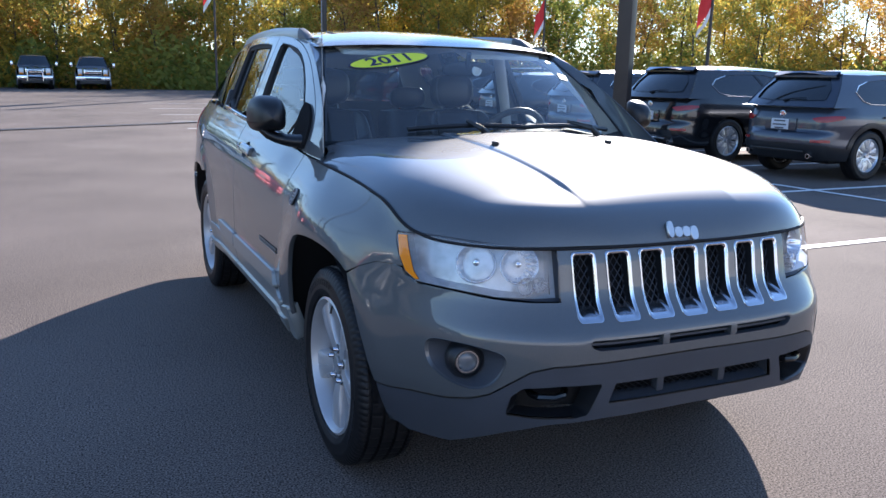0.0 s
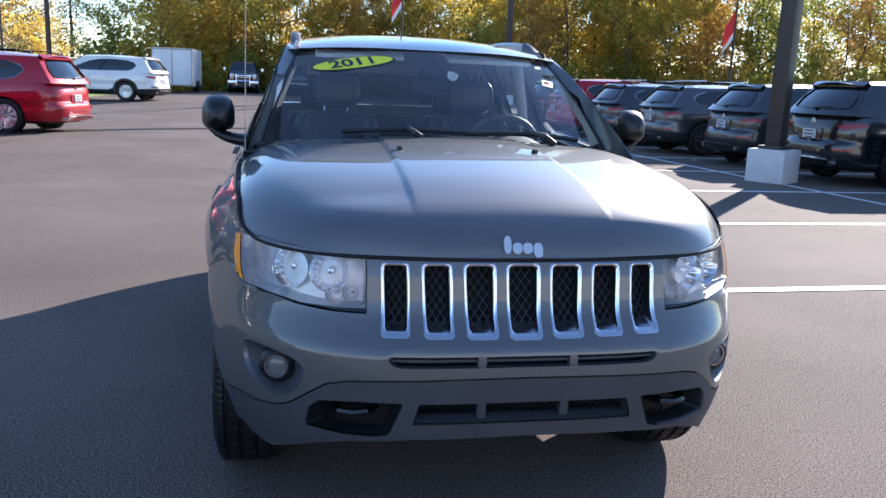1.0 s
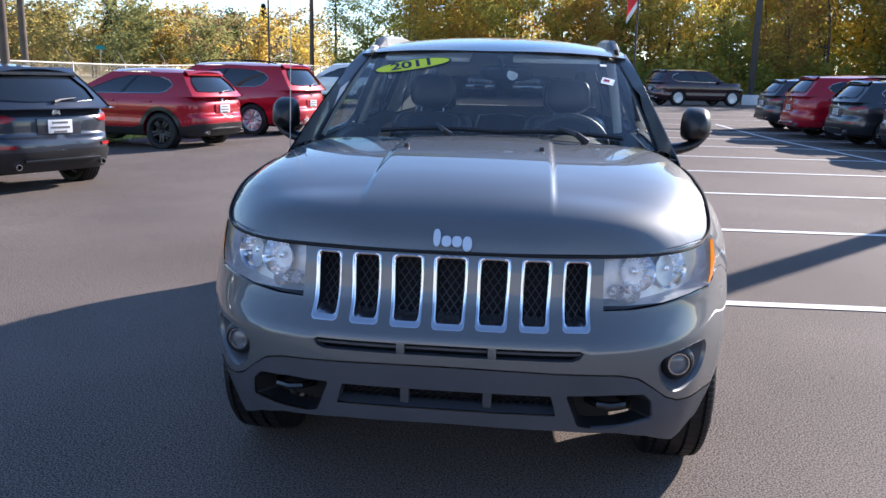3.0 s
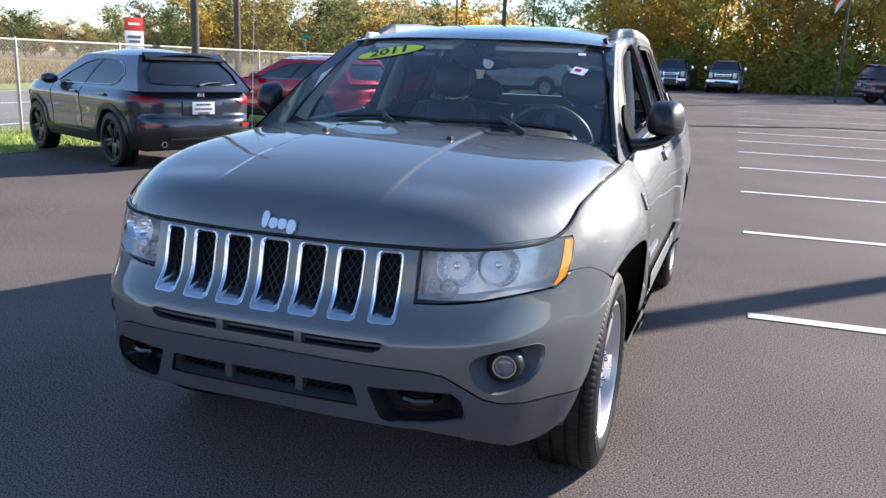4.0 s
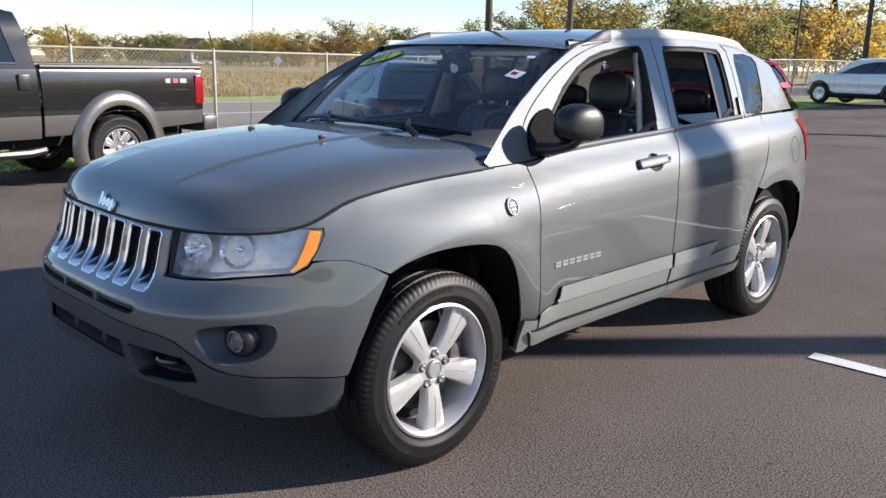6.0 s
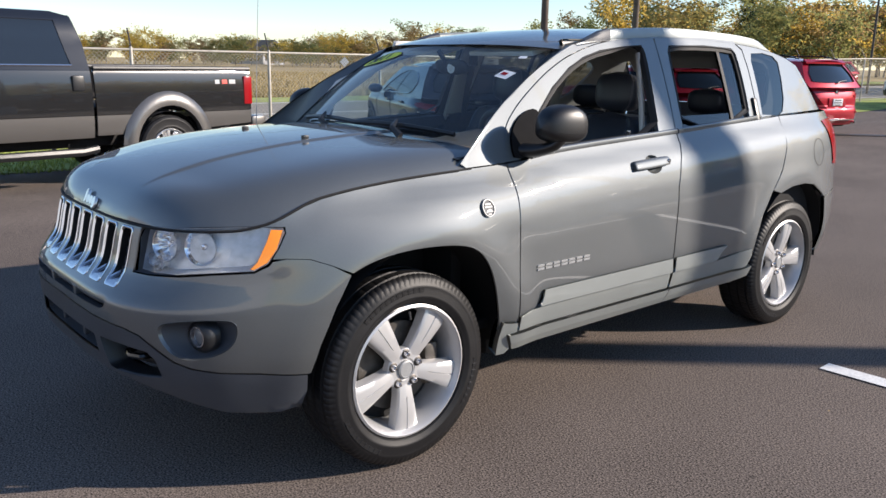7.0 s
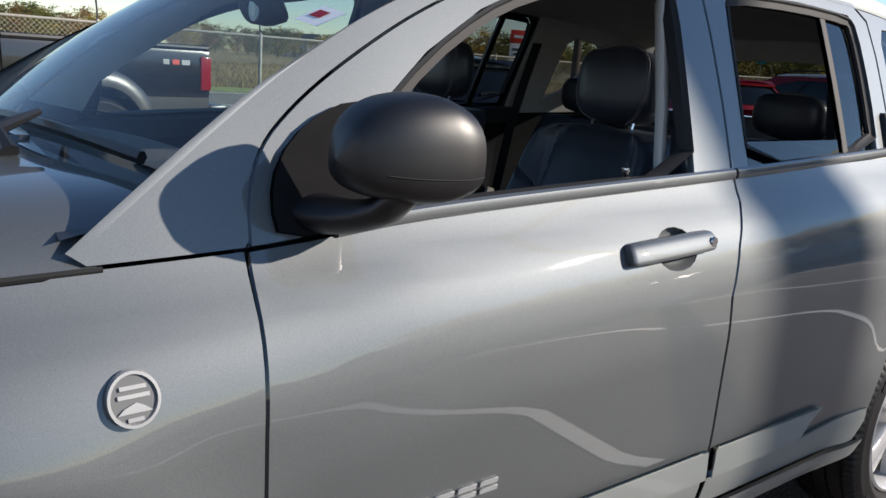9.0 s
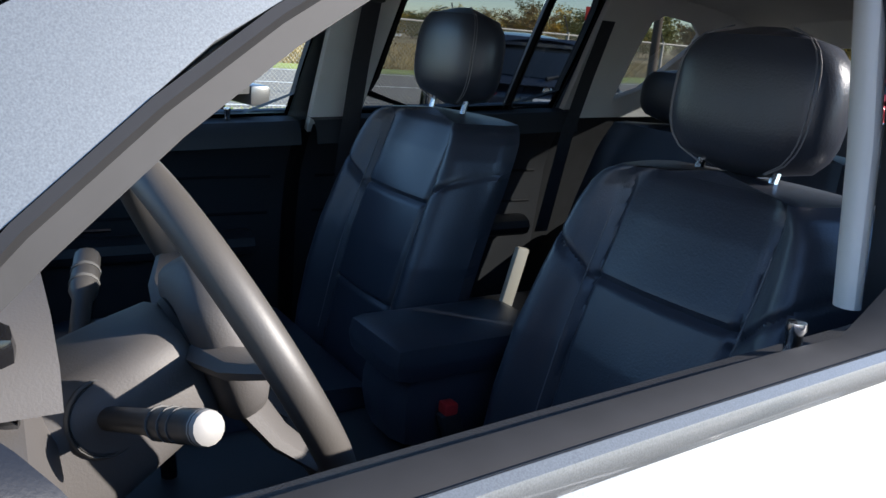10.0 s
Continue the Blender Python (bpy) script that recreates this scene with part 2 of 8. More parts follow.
def lettering(text, size, depth, place, mat, name, parent, label="", squash=1.0, thicken=0.0):
    """Raised writing; place(x, y, d) lays it on a surface."""
    cu = bpy.data.curves.new(name, "FONT")
    cu.body, cu.size, cu.extrude, cu.align_x, cu.align_y, cu.resolution_u, cu.offset = text, size, depth, "CENTER", "CENTER", 3, thicken
    tmp = bpy.data.objects.new(name, cu)
    scene.collection.objects.link(tmp)
    me = bpy.data.meshes.new_from_object(tmp.evaluated_get(bpy.context.evaluated_depsgraph_get()))
    bpy.data.objects.remove(tmp)
    bpy.data.curves.remove(cu)
    for v in me.vertices:
        v.co = place(v.co.x * squash, v.co.y, v.co.z)
    me.materials.clear()
    me.materials.append(mat)
    ob = new(name, me)
    ob.parent = parent
    if label:
        ob["label"] = label
    return ob


def merge(*bms):
    out = bms[0]
    for b in bms[1:]:
        me = bpy.data.meshes.new("tmp")
        b.to_mesh(me)
        b.free()
        out.from_mesh(me)
        bpy.data.meshes.remove(me)
    return out


# ---- body shape of the parked car: plan curve, section tables, surfaces ----
def table(xs, ys):
    """A smooth monotone curve through a few stations."""
    xs, ys = np.array(xs, float), np.array(ys, float)
    d = np.diff(ys) / np.diff(xs)
    m = np.concatenate([[d[0]], np.where(d[1:] * d[:-1] > 0, 2 * d[1:] * d[:-1] / (d[1:] + d[:-1] + 1e-12), 0), [d[-1]]])

    def f(x):
        x = min(max(x, xs[0]), xs[-1])
        i = min(int(np.searchsorted(xs, x, side="right")) - 1, len(xs) - 2)
        h = xs[i + 1] - xs[i]
        t = (x - xs[i]) / h
        return ((2 * t**3 - 3 * t * t + 1) * ys[i] + (t**3 - 2 * t * t + t) * h * m[i]
                + (3 * t * t - 2 * t**3) * ys[i + 1] + (t**3 - t * t) * h * m[i + 1])
    return f


def ease(a, b, t):
    t = min(1.0, max(0.0, (t - a) / (b - a)))
    return t * t * (3 - 2 * t)


HALF, NOSE_Y, NOSE_B, TAIL_Y, TAIL_B = 0.893, 0.2, 1.085, 2.25, 1.31


def plan_points():
    pts = [(x, NOSE_Y - NOSE_B * (1 - (x / HALF) ** 3.7) ** (1 / 2.3)) for x in np.linspace(0, 0.72, 200)]
    y0 = pts[-1][1]
    pts += [(HALF * (1 - ((NOSE_Y - y) / NOSE_B) ** 2.3) ** (1 / 3.7), y) for y in np.linspace(y0, NOSE_Y, 260)[1:]]
    pts += [(HALF, y) for y in np.linspace(NOSE_Y, TAIL_Y, 300)[1:]]
    y1 = TAIL_Y + TAIL_B * (1 - (0.72 / HALF) ** 5) ** (1 / 3.2)
    pts += [(HALF * (1 - ((y - TAIL_Y) / TAIL_B) ** 3.2) ** (1 / 5), y) for y in np.linspace(TAIL_Y, y1, 260)[1:]]
    pts += [(x, TAIL_Y + TAIL_B * (1 - (x / HALF) ** 5) ** (1 / 3.2)) for x in np.linspace(0.72, 0, 200)[1:]]
    return np.array(pts)


PLAN = plan_points()
PLAN_S = np.concatenate([[0], np.cumsum(np.linalg.norm(np.diff(PLAN, axis=0), axis=1))])
_t = np.gradient(PLAN, PLAN_S, axis=0)
PLAN_N = np.stack([_t[:, 1], -_t[:, 0]], 1)


def sx(x):
    return float(np.interp(x, PLAN[:200, 0], PLAN_S[:200]))


def sy(y):
    return float(np.interp(y, PLAN[:, 1], PLAN_S))


top_line = table([-0.9, -0.6, -0.51, -0.33, -0.11, 0.13, 0.49, 0.76, 1.53, 2.32, 2.57, 3.6],
                 [0.885, 0.895, 0.912, 0.982, 1.012, 1.028, 1.04, 1.068, 1.107, 1.147, 1.16, 1.17])
nose_in = table([0.2, 0.26, 0.33, 0.42, 0.52, 0.60, 0.648, 0.664, 0.70, 0.75, 0.86, 0.93], [0.165, 0.10, 0.045, 0.014, 0.003, 0.0, 0.002, 0.010, 0.040, 0.074, 0.102, 0.13])
shoulder_in = table([-0.03, 0, 0.03, 0.06, 0.10, 0.15, 0.22, 0.32, 2], [0.110, 0.098, 0.082, 0.062, 0.038, 0.02, 0.007, 0.0, 0.0])
sill_in = table([0.2, 0.3, 0.36, 0.42, 0.5, 0.6, 2], [0.10, 0.065, 0.045, 0.024, 0.006, 0.0, 0.0])
tail_in = table([0.3, 0.45, 0.6, 0.72, 0.8, 1.0, 1.2], [0.06, 0.01, 0.0, 0.02, 0.09, 0.11, 0.14])
shoulder_share = table([-0.9, -0.5, -0.33, 0.0, 4], [0.3, 0.35, 0.7, 1.0, 1.0])


def flare(y, z):
    """The swell of the wings round the two wheel arches."""
    out = 0.0
    for yc in (0.03, 2.62):
        r = math.hypot(y - yc, (z - 0.36))
        out += 0.016 * math.exp(-((r - 0.46) / 0.09) ** 2) * (1 if z > 0.3 else 0)
    # fuller front wing above the arch
    return out + 0.016 * math.exp(-((y - 0.2) / 0.28) ** 2 - ((z - 0.88) / 0.12) ** 2)


def shell(s, z, out=0.0):
    """Lower body: s metres round the plan from the nose, at the height z."""
    x, y = np.interp(s, PLAN_S, PLAN[:, 0]), np.interp(s, PLAN_S, PLAN[:, 1])
    nx, ny = np.interp(s, PLAN_S, PLAN_N[:, 0]), np.interp(s, PLAN_S, PLAN_N[:, 1])
    k = math.hypot(nx, ny)
    nx, ny = nx / k, ny / k
    front, rear = (ny * ny if ny < 0 else 0), (ny * ny if ny > 0 else 0)
    side = nx * nx
    d = front * nose_in(z) + rear * tail_in(z) + side * (shoulder_in(top_line(y) - z) * shoulder_share(y) + sill_in(z) - flare(y, z))
    d -= out
    return Vector((x - nx * d, y - ny * d, z))


def glass_x(y, z):
    h = z - top_line(max(y, 0.3))
    return 0.79 - 0.37 * h - 0.11 * h * abs(h) - 0.045 * max(0, y - 1.6) ** 2


DOOR_LINE = [(0.497, 1.044), (0.502, 1.105), (0.528, 1.168), (0.585, 1.222), (0.66, 1.276), (0.78, 1.348), (0.88, 1.397), (0.971, 1.434), (1.09, 1.471), (1.212, 1.498), (1.40, 1.520), (1.596, 1.530)]


RIDGE = [(0.268, 1.052), (0.33, 1.100), (0.43, 1.176), (0.53, 1.246), (0.64, 1.312), (0.77, 1.382), (0.90, 1.437), (1.04, 1.486)]


def house(y, z, out=0.0):
    """The upper side: pillars and side windows."""
    return Vector((glass_x(y, z) + out, y, z))


roof_mid = table([0.60, 0.78, 1.0, 1.35, 1.83, 2.3, 2.7, 2.95, 3.1], [1.40, 1.478, 1.528, 1.568, 1.588, 1.578, 1.545, 1.50, 1.45])
ROOF_HALF = 0.595


def roof(x, y):
    edge = roof_mid(y) - 0.052
    return Vector((x, y, roof_mid(y) - (roof_mid(y) - edge) * (abs(x) / ROOF_HALF) ** 2.6))


hood_mid = table([-0.79, -0.775, -0.755, -0.70, -0.60, -0.4, -0.05, 0.32, 0.5], [0.86, 0.885, 0.93, 0.985, 1.028, 1.075, 1.118, 1.138, 1.14])


# ---- the grey car ----
car = thing("compact_suv", Matrix.Translation((0, 1.5, 0)) @ Matrix.Rotation(0.0048, 4, "Z") @ Matrix.Translation((0, -1.5, 0)), "grey metallic compact SUV with seven-slot grille, parked on asphalt", "car")


def sided(f, sg):
    def g(a, b):
        v = f(a, b)
        return Vector((v.x * sg, v.y, v.z))
    return g


def both(s, z):
    v = shell(abs(s), z)
    return Vector((v.x if s >= 0 else -v.x, v.y, v.z))


def X(x, z):
    return (sx(x), z)


def Y(y, z):
    return (sy(y), z)


def mirrored(half):
    return half + [(-a, b) for a, b in reversed(half)]


def body_panel(name, outline, mat=None, sg=1, surface=shell, holes=(), step=0.03, depth=0.018, parent=None, label=""):
    return part(name, sheet(outline, sided(surface, sg), step, holes, depth, flip=sg < 0), mat or paint, parent or car, label)


def along_top(y0, y1, drop=0.004, n=10):
    return [Y(y, top_line(y) - drop) for y in np.linspace(y0, y1, n)]


ARCH_FRONT = rounded([(0.392, 0.43), (0.385, 0.47), (0.368, 0.54), (0.345, 0.62), (0.315, 0.69), (0.262, 0.755), (0.187, 0.789), (0.05, 0.803), (-0.086, 0.798), (-0.187, 0.777), (-0.251, 0.748)], 2, False)
ARCH_REAR = [(2.19, 0.40), (2.20, 0.52), (2.235, 0.63), (2.31, 0.72), (2.40, 0.772), (2.52, 0.797), (2.66, 0.80), (2.78, 0.785), (2.89, 0.735), (2.965, 0.65), (3.005, 0.54), (3.02, 0.42)]
SEAM = [(-0.313, 0.775), (-0.38, 0.800), (-0.45, 0.806), (-0.492, 0.806)]
LAMP = ([X(0.463, 0.884), X(0.53, 0.889), X(0.60, 0.893), X(0.66, 0.898), X(0.70, 0.901), Y(-0.535, 0.904), Y(-0.455, 0.899)]
        + [Y(-0.452, 0.885), Y(-0.475, 0.84), Y(-0.505, 0.795), Y(-0.545, 0.774)] + [X(0.70, 0.768), X(0.62, 0.757), X(0.52, 0.750), X(0.450, 0.748)])


def lamp_recess(s):
    """The lamp glass stands back from the bumper beside the grille."""
    t = min(1.0, max(0.0, (sx(0.60) - s) / (sx(0.60) - sx(0.445))))
    return 0.030 * t * t * (3 - 2 * t)


def handle_cup(y0):
    z0 = top_line(y0 + 0.12) - 0.115
    return rounded([Y(y0 + 0.05, z0 + 0.004), Y(y0 + 0.08, z0 + 0.036), Y(y0 + 0.12, z0 + 0.046), Y(y0 + 0.16, z0 + 0.036), Y(y0 + 0.19, z0 + 0.004), Y(y0 + 0.16, z0 - 0.028), Y(y0 + 0.12, z0 - 0.036), Y(y0 + 0.08, z0 - 0.028)], 1)


for sg in (1, -1):
    # front wing between bonnet line, lamp, arch and door
    wing = along_top(-0.515, 0.24, 0.006, 13) + along_top(0.262, 0.482, 0.0005, 6) + [Y(y, z) for y, z in ((0.481, 0.96), (0.473, 0.82), (0.468, 0.6), (0.480, 0.41), (0.44, 0.40))]
    wing += [Y(y, z) for y, z in ARCH_FRONT] + [Y(y, z + 0.0015) for y, z in SEAM] + [Y(-0.470, 0.84), Y(-0.447, 0.885), Y(-0.449, 0.903)]
    body_panel("front_wing", wing, sg=sg)
    # doors, lower halves
    body_panel("front_door", along_top(0.490, 1.572, 0.002, 14) + [Y(y, z) for y, z in ((1.566, 1.062), (1.520, 0.98), (1.489, 0.88), (1.483, 0.57), (1.478, 0.405), (0.488, 0.405), (0.474, 0.6), (0.479, 0.82), (0.487, 0.96))], sg=sg, holes=[handle_cup(1.205)], step=0.022)
    body_panel("rear_door", along_top(1.580, 2.50, 0.002, 12) + [Y(y, z) for y, z in ((2.497, 1.09), (2.47, 1.0), (2.41, 0.89), (2.31, 0.775), (2.235, 0.67), (2.195, 0.56), (2.17, 0.44), (2.13, 0.405), (1.486, 0.405), (1.491, 0.57), (1.497, 0.88), (1.528, 0.98), (1.574, 1.062))], sg=sg, step=0.022)
    # rear wing down to the bumper seam
    body_panel("rear_wing", along_top(2.508, 3.28, 0.002, 12) + [Y(3.30, 1.0), Y(3.32, 0.72), Y(2.96, 0.70)] + [Y(y, z) for y, z in reversed(ARCH_REAR[4:9])] + [Y(2.33, 0.79), Y(2.418, 0.885), Y(2.478, 1.0)], sg=sg)
    body_panel("rear_bumper", [Y(2.965, 0.69), Y(3.32, 0.712)] + [(PLAN_S[-1] - sx(x), 0.712) for x in (0.6, 0.3, 0.0)] + [(PLAN_S[-1] - sx(x), 0.36) for x in (0.0, 0.3, 0.6)] + [Y(3.3, 0.34), Y(3.04, 0.36), Y(3.01, 0.54)], sg=sg)
    body_panel("tailgate", [Y(3.31, 1.165)] + [(PLAN_S[-1] - sx(x), 1.165) for x in (0.6, 0.3, 0.0)] + [(PLAN_S[-1] - sx(x), 0.72) for x in (0.0, 0.3, 0.6)] + [Y(3.325, 0.72)], sg=sg)
    body_panel("tail_lamp", [Y(3.02, 1.12), Y(3.30, 1.13), Y(3.32, 0.86), Y(3.12, 0.87)], red_lens, sg, lambda s, z: shell(s, z, 0.006), depth=0.02, label="red tail lamp")
    # sill strip under the doors and lower door mouldings
    # each door carries a raised blade over a plain lower panel
    sill_out = lambda s, z: shell(s, z, 0.026 - 0.25 * max(0.0, 0.37 - z))
    body_panel("sill", [Y(0.43, 0.402), Y(0.482, 0.402), Y(1.474, 0.402), Y(1.470, 0.336), Y(0.50, 0.332), Y(0.47, 0.334)], sill_plastic, sg, sill_out, step=0.016, depth=0.06, label="silver-grey sill cladding")
    body_panel("sill", [Y(1.480, 0.402), Y(2.09, 0.402), Y(2.17, 0.415), Y(2.165, 0.36), Y(2.05, 0.338), Y(1.476, 0.336)], sill_plastic, sg, sill_out, step=0.016, depth=0.06, label="silver-grey sill cladding")
    body_panel("wing_moulding", [Y(0.397, 0.458), Y(0.43, 0.452), Y(0.468, 0.447), Y(0.474, 0.408), Y(0.425, 0.404), Y(0.462, 0.336), Y(0.44, 0.318), Y(0.404, 0.318), Y(0.392, 0.40)], sill_plastic, sg, lambda s, z: shell(s, z, 0.014), step=0.016, depth=0.05, label="silver-grey wing end moulding")
    blade = lambda s, z: shell(s, z, 0.019 - 0.10 * (z - 0.485))
    panel = lambda s, z: shell(s, z, 0.013 - 0.06 * (z - 0.41))
    body_panel("door_moulding", [Y(0.592, 0.490), Y(0.608, 0.520), Y(0.616, 0.552), Y(1.468, 0.552), Y(1.471, 0.487)], sill_plastic, sg, blade, step=0.02, depth=0.022, label="raised silver-grey door moulding")
    body_panel("door_moulding", [Y(0.486, 0.410), Y(0.485, 0.466), Y(0.56, 0.482), Y(1.471, 0.482), Y(1.473, 0.410)], sill_plastic, sg, panel, step=0.02, depth=0.02, label="silver-grey lower door panel")
    body_panel("door_moulding", [Y(1.493, 0.487), Y(1.496, 0.552), Y(1.93, 0.553), Y(1.88, 0.525), Y(1.84, 0.487)], sill_plastic, sg, blade, step=0.02, depth=0.022, label="raised silver-grey door moulding")
    body_panel("door_moulding", [Y(1.489, 0.410), Y(1.492, 0.482), Y(1.86, 0.482), Y(2.16, 0.505), Y(2.165, 0.47), Y(2.14, 0.410)], sill_plastic, sg, panel, step=0.02, depth=0.02, label="silver-grey lower door panel")


# bumper with grille slots, fog lamp nests and a low intake
def slot_outline(k, grow=0.0, bottom=0.0):
    c = (k - 3) * 0.1215
    hw = 0.0445 - 0.002 * abs(k - 3) + grow
    lean = -0.010 * (k - 3) / 3
    z0, z1 = 0.689 + 0.002 * abs(k - 3) - grow + bottom, 0.872 + grow
    pts = [(c + hw, z1), (c - hw, z1), (c - hw * 0.93 + lean, z0), (c + hw * 0.93 + lean, z0)]
    fine = []
    for i, n in enumerate((3, 6, 3, 6)):
        a, b = pts[i], pts[(i + 1) % 4]
        fine += [(a[0] + (b[0] - a[0]) * j / n, a[1] + (b[1] - a[1]) * j / n) for j in range(n)]
    return [(math.copysign(sx(abs(a)), a), b) for a, b in rounded(fine, 2)]


def scaled(loop, k):
    cx, cz = sum(p[0] for p in loop) / len(loop), sum(p[1] for p in loop) / len(loop)
    return [(cx + (a - cx) * k, cz + (b - cz) * k) for a, b in loop]


FOG = rounded([X(0.575, 0.603), X(0.625, 0.622), X(0.70, 0.630), Y(-0.600, 0.626), Y(-0.592, 0.585), Y(-0.612, 0.535), X(0.695, 0.502), X(0.645, 0.494), X(0.600, 0.528)], 2)
INTAKE = rounded(resample([(-sx(0.375), 0.649), (sx(0.375), 0.649), (sx(0.355), 0.620), (-sx(0.355), 0.620)], 0.06), 1)
CLAD_TOP = [(0.0, 0.588)] + [X(x, z) for x, z in ((0.2, 0.586), (0.38, 0.581), (0.47, 0.576), (0.525, 0.562), (0.575, 0.525), (0.62, 0.487), (0.66, 0.466), (0.71, 0.452))] + [Y(-0.54, 0.442), Y(-0.47, 0.432), Y(-0.395, 0.425)]
fascia = [(0.0, 0.878)] + [X(x, z) for x, z in ((0.2, 0.879), (0.35, 0.880), (0.452, 0.882), (0.446, 0.85), (0.440, 0.742), (0.53, 0.743), (0.63, 0.750), (0.70, 0.760))]
fascia += [Y(-0.545, 0.766), Y(-0.503, 0.785), Y(-0.492, 0.798)] + [Y(y, z - 0.001) for y, z in reversed(SEAM[:3])]
fascia += [Y(-0.258, 0.742), Y(-0.309, 0.648), Y(-0.361, 0.522), Y(-0.388, 0.430)] + [(a, b + 0.004) for a, b in reversed(CLAD_TOP)]
bumper = part("front_bumper", sheet(mirrored(fascia), both, 0.018, [slot_outline(k) for k in range(7)] + [INTAKE, FOG, [(-a, b) for a, b in FOG]], 0.02), paint, car)

# dark lower apron with tow-hook openings and three mesh slots
TOW = rounded(resample([X(0.328, 0.524), X(0.45, 0.524), X(0.545, 0.516), X(0.572, 0.49), X(0.585, 0.432), X(0.50, 0.424), X(0.40, 0.424), X(0.365, 0.432)], 0.025), 1)
MESH = rounded(resample([(math.copysign(sx(abs(x)), x), z) for x, z in ((-0.305, 0.462), (0.305, 0.462), (0.288, 0.522), (-0.288, 0.522))], 0.016), 1)
apron = CLAD_TOP + [Y(-0.392, 0.36), Y(-0.41, 0.30), Y(-0.47, 0.283), X(0.72, 0.30), X(0.66, 0.335), X(0.58, 0.375), X(0.48, 0.405), X(0.3, 0.418), (0.0, 0.422)]
apron_shape = lambda s, z: both(s, z) + Vector((0, -0.004, 0))
part("front_apron", sheet(mirrored(apron[:-1] + [(0.0, 0.422)]), apron_shape, 0.026, [TOW, [(-a, b) for a, b in TOW], MESH], 0.012), clad_plastic, car, "dark grey plastic lower apron")
part("skid_lip", sheet(mirrored([(0.0, 0.424)] + [X(0.3, 0.42), X(0.5, 0.405), X(0.55, 0.37), X(0.5, 0.36), X(0.3, 0.368), (0.0, 0.37)]), lambda s, z: both(s, z) + Vector((0, 0.035 + (0.424 - z) * 1.4, 0)), 0.03, (), 0.02), clad_plastic, car)


def offset_shell(d):
    def g(s, z):
        v = shell(abs(s), z, d)
        return Vector((v.x if s >= 0 else -v.x, v.y, v.z))
    return g


def lattice(loop, place, pitch=0.019, width=0.0032, tilt=1.35):
    """A diamond mesh inside a loop."""
    pts = np.array(loop)
    lo, hi = pts.min(0), pts.max(0)
    bm = bmesh.new()
    span = (hi - lo).sum() * 2
    for sgn in (1, -1):
        d = np.array((1, sgn * tilt)) / math.hypot(1, tilt)
        nrm = np.array((-d[1], d[0]))
        mid = (lo + hi) / 2
        for k in range(-int(span / pitch), int(span / pitch) + 1):
            ts = np.linspace(-span / 2, span / 2, 160)
            line = mid + nrm * k * pitch + ts[:, None] * d
            ok = inside(line, loop)
            if ok.sum() < 3:
                continue
            i = np.where(ok)[0]
            a, b = line[i[0]], line[i[-1]]
            row = []
            for q in (a, b):
                for w, dep in ((-1, 0), (1, 0), (0, 1)):
                    v = place(*(q + nrm * w * width / 2))
                    row.append(bm.verts.new(v + Vector((0, -0.0025 * dep, 0))))
            bm.faces.new((row[0], row[2], row[5], row[3]))
            bm.faces.new((row[2], row[1], row[4], row[5]))
    return bm


def lip(loop_a, f_a, loop_b, f_b, low):
    """The wall between two loops, its bottom run alone or all but the bottom run."""
    bm = bmesh.new()
    z0 = min(p[1] for p in loop_b) + 0.012
    for i in range(len(loop_a)):
        if (max(loop_b[i - 1][1], loop_b[i][1]) < z0) == low:
            bm.faces.new([bm.verts.new(q) for q in (f_a(*loop_a[i - 1]), f_b(*loop_b[i - 1]), f_b(*loop_b[i]), f_a(*loop_a[i]))])
    bmesh.ops.remove_doubles(bm, verts=bm.verts, dist=1e-5)
    return bm


for k in range(7):
    rim_in, deep = slot_outline(k, -0.006, 0.004), slot_outline(k, -0.009, 0.022)
    ring = grid([[offset_shell(0.0005)(*p) for p in slot_outline(k, 0.005)], [offset_shell(0.003)(*p) for p in slot_outline(k, 0.0038)], [offset_shell(0.0038)(*p) for p in slot_outline(k, 0.001)],
                 [offset_shell(0.002)(*p) for p in slot_outline(k, -0.003, 0.002)], [offset_shell(-0.002)(*p) for p in rim_in]], closed_v=True)
    frame_ob = part("grille_ring", ring, chrome, car, "chrome grille slot surround")
    part("slot_scoop", lip(rim_in, offset_shell(-0.002), deep, offset_shell(-0.034), True), chrome, frame_ob)
    # side walls coloured black for the dark surroundings they reflect
    part("slot_wall", lip(rim_in, offset_shell(-0.002), deep, offset_shell(-0.034), False), black_plastic, frame_ob, "slot wall, black for the dark it reflects")
    part("grille_mesh", lattice(slot_outline(k, -0.008, 0.018), offset_shell(-0.026)), clad_plastic, frame_ob, "black diamond grille mesh")
# near-black sheets stand in for the unlit space behind the openings
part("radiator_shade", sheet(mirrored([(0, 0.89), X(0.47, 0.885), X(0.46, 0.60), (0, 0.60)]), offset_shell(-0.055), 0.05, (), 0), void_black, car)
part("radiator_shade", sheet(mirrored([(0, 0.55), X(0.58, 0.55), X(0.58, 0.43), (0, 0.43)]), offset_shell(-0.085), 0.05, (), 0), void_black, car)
DEEP = [(a, 0.474 + (b - 0.462) * 0.78) for a, b in MESH]
part("apron_recess", grid([[offset_shell(0.003)(*p) for p in MESH], [offset_shell(-0.004)(*p) for p in MESH], [offset_shell(-0.034)(*p) for p in DEEP], [offset_shell(-0.055)(*p) for p in DEEP]], closed_v=True), clad_plastic, car, "sloping wall of the lower air opening")
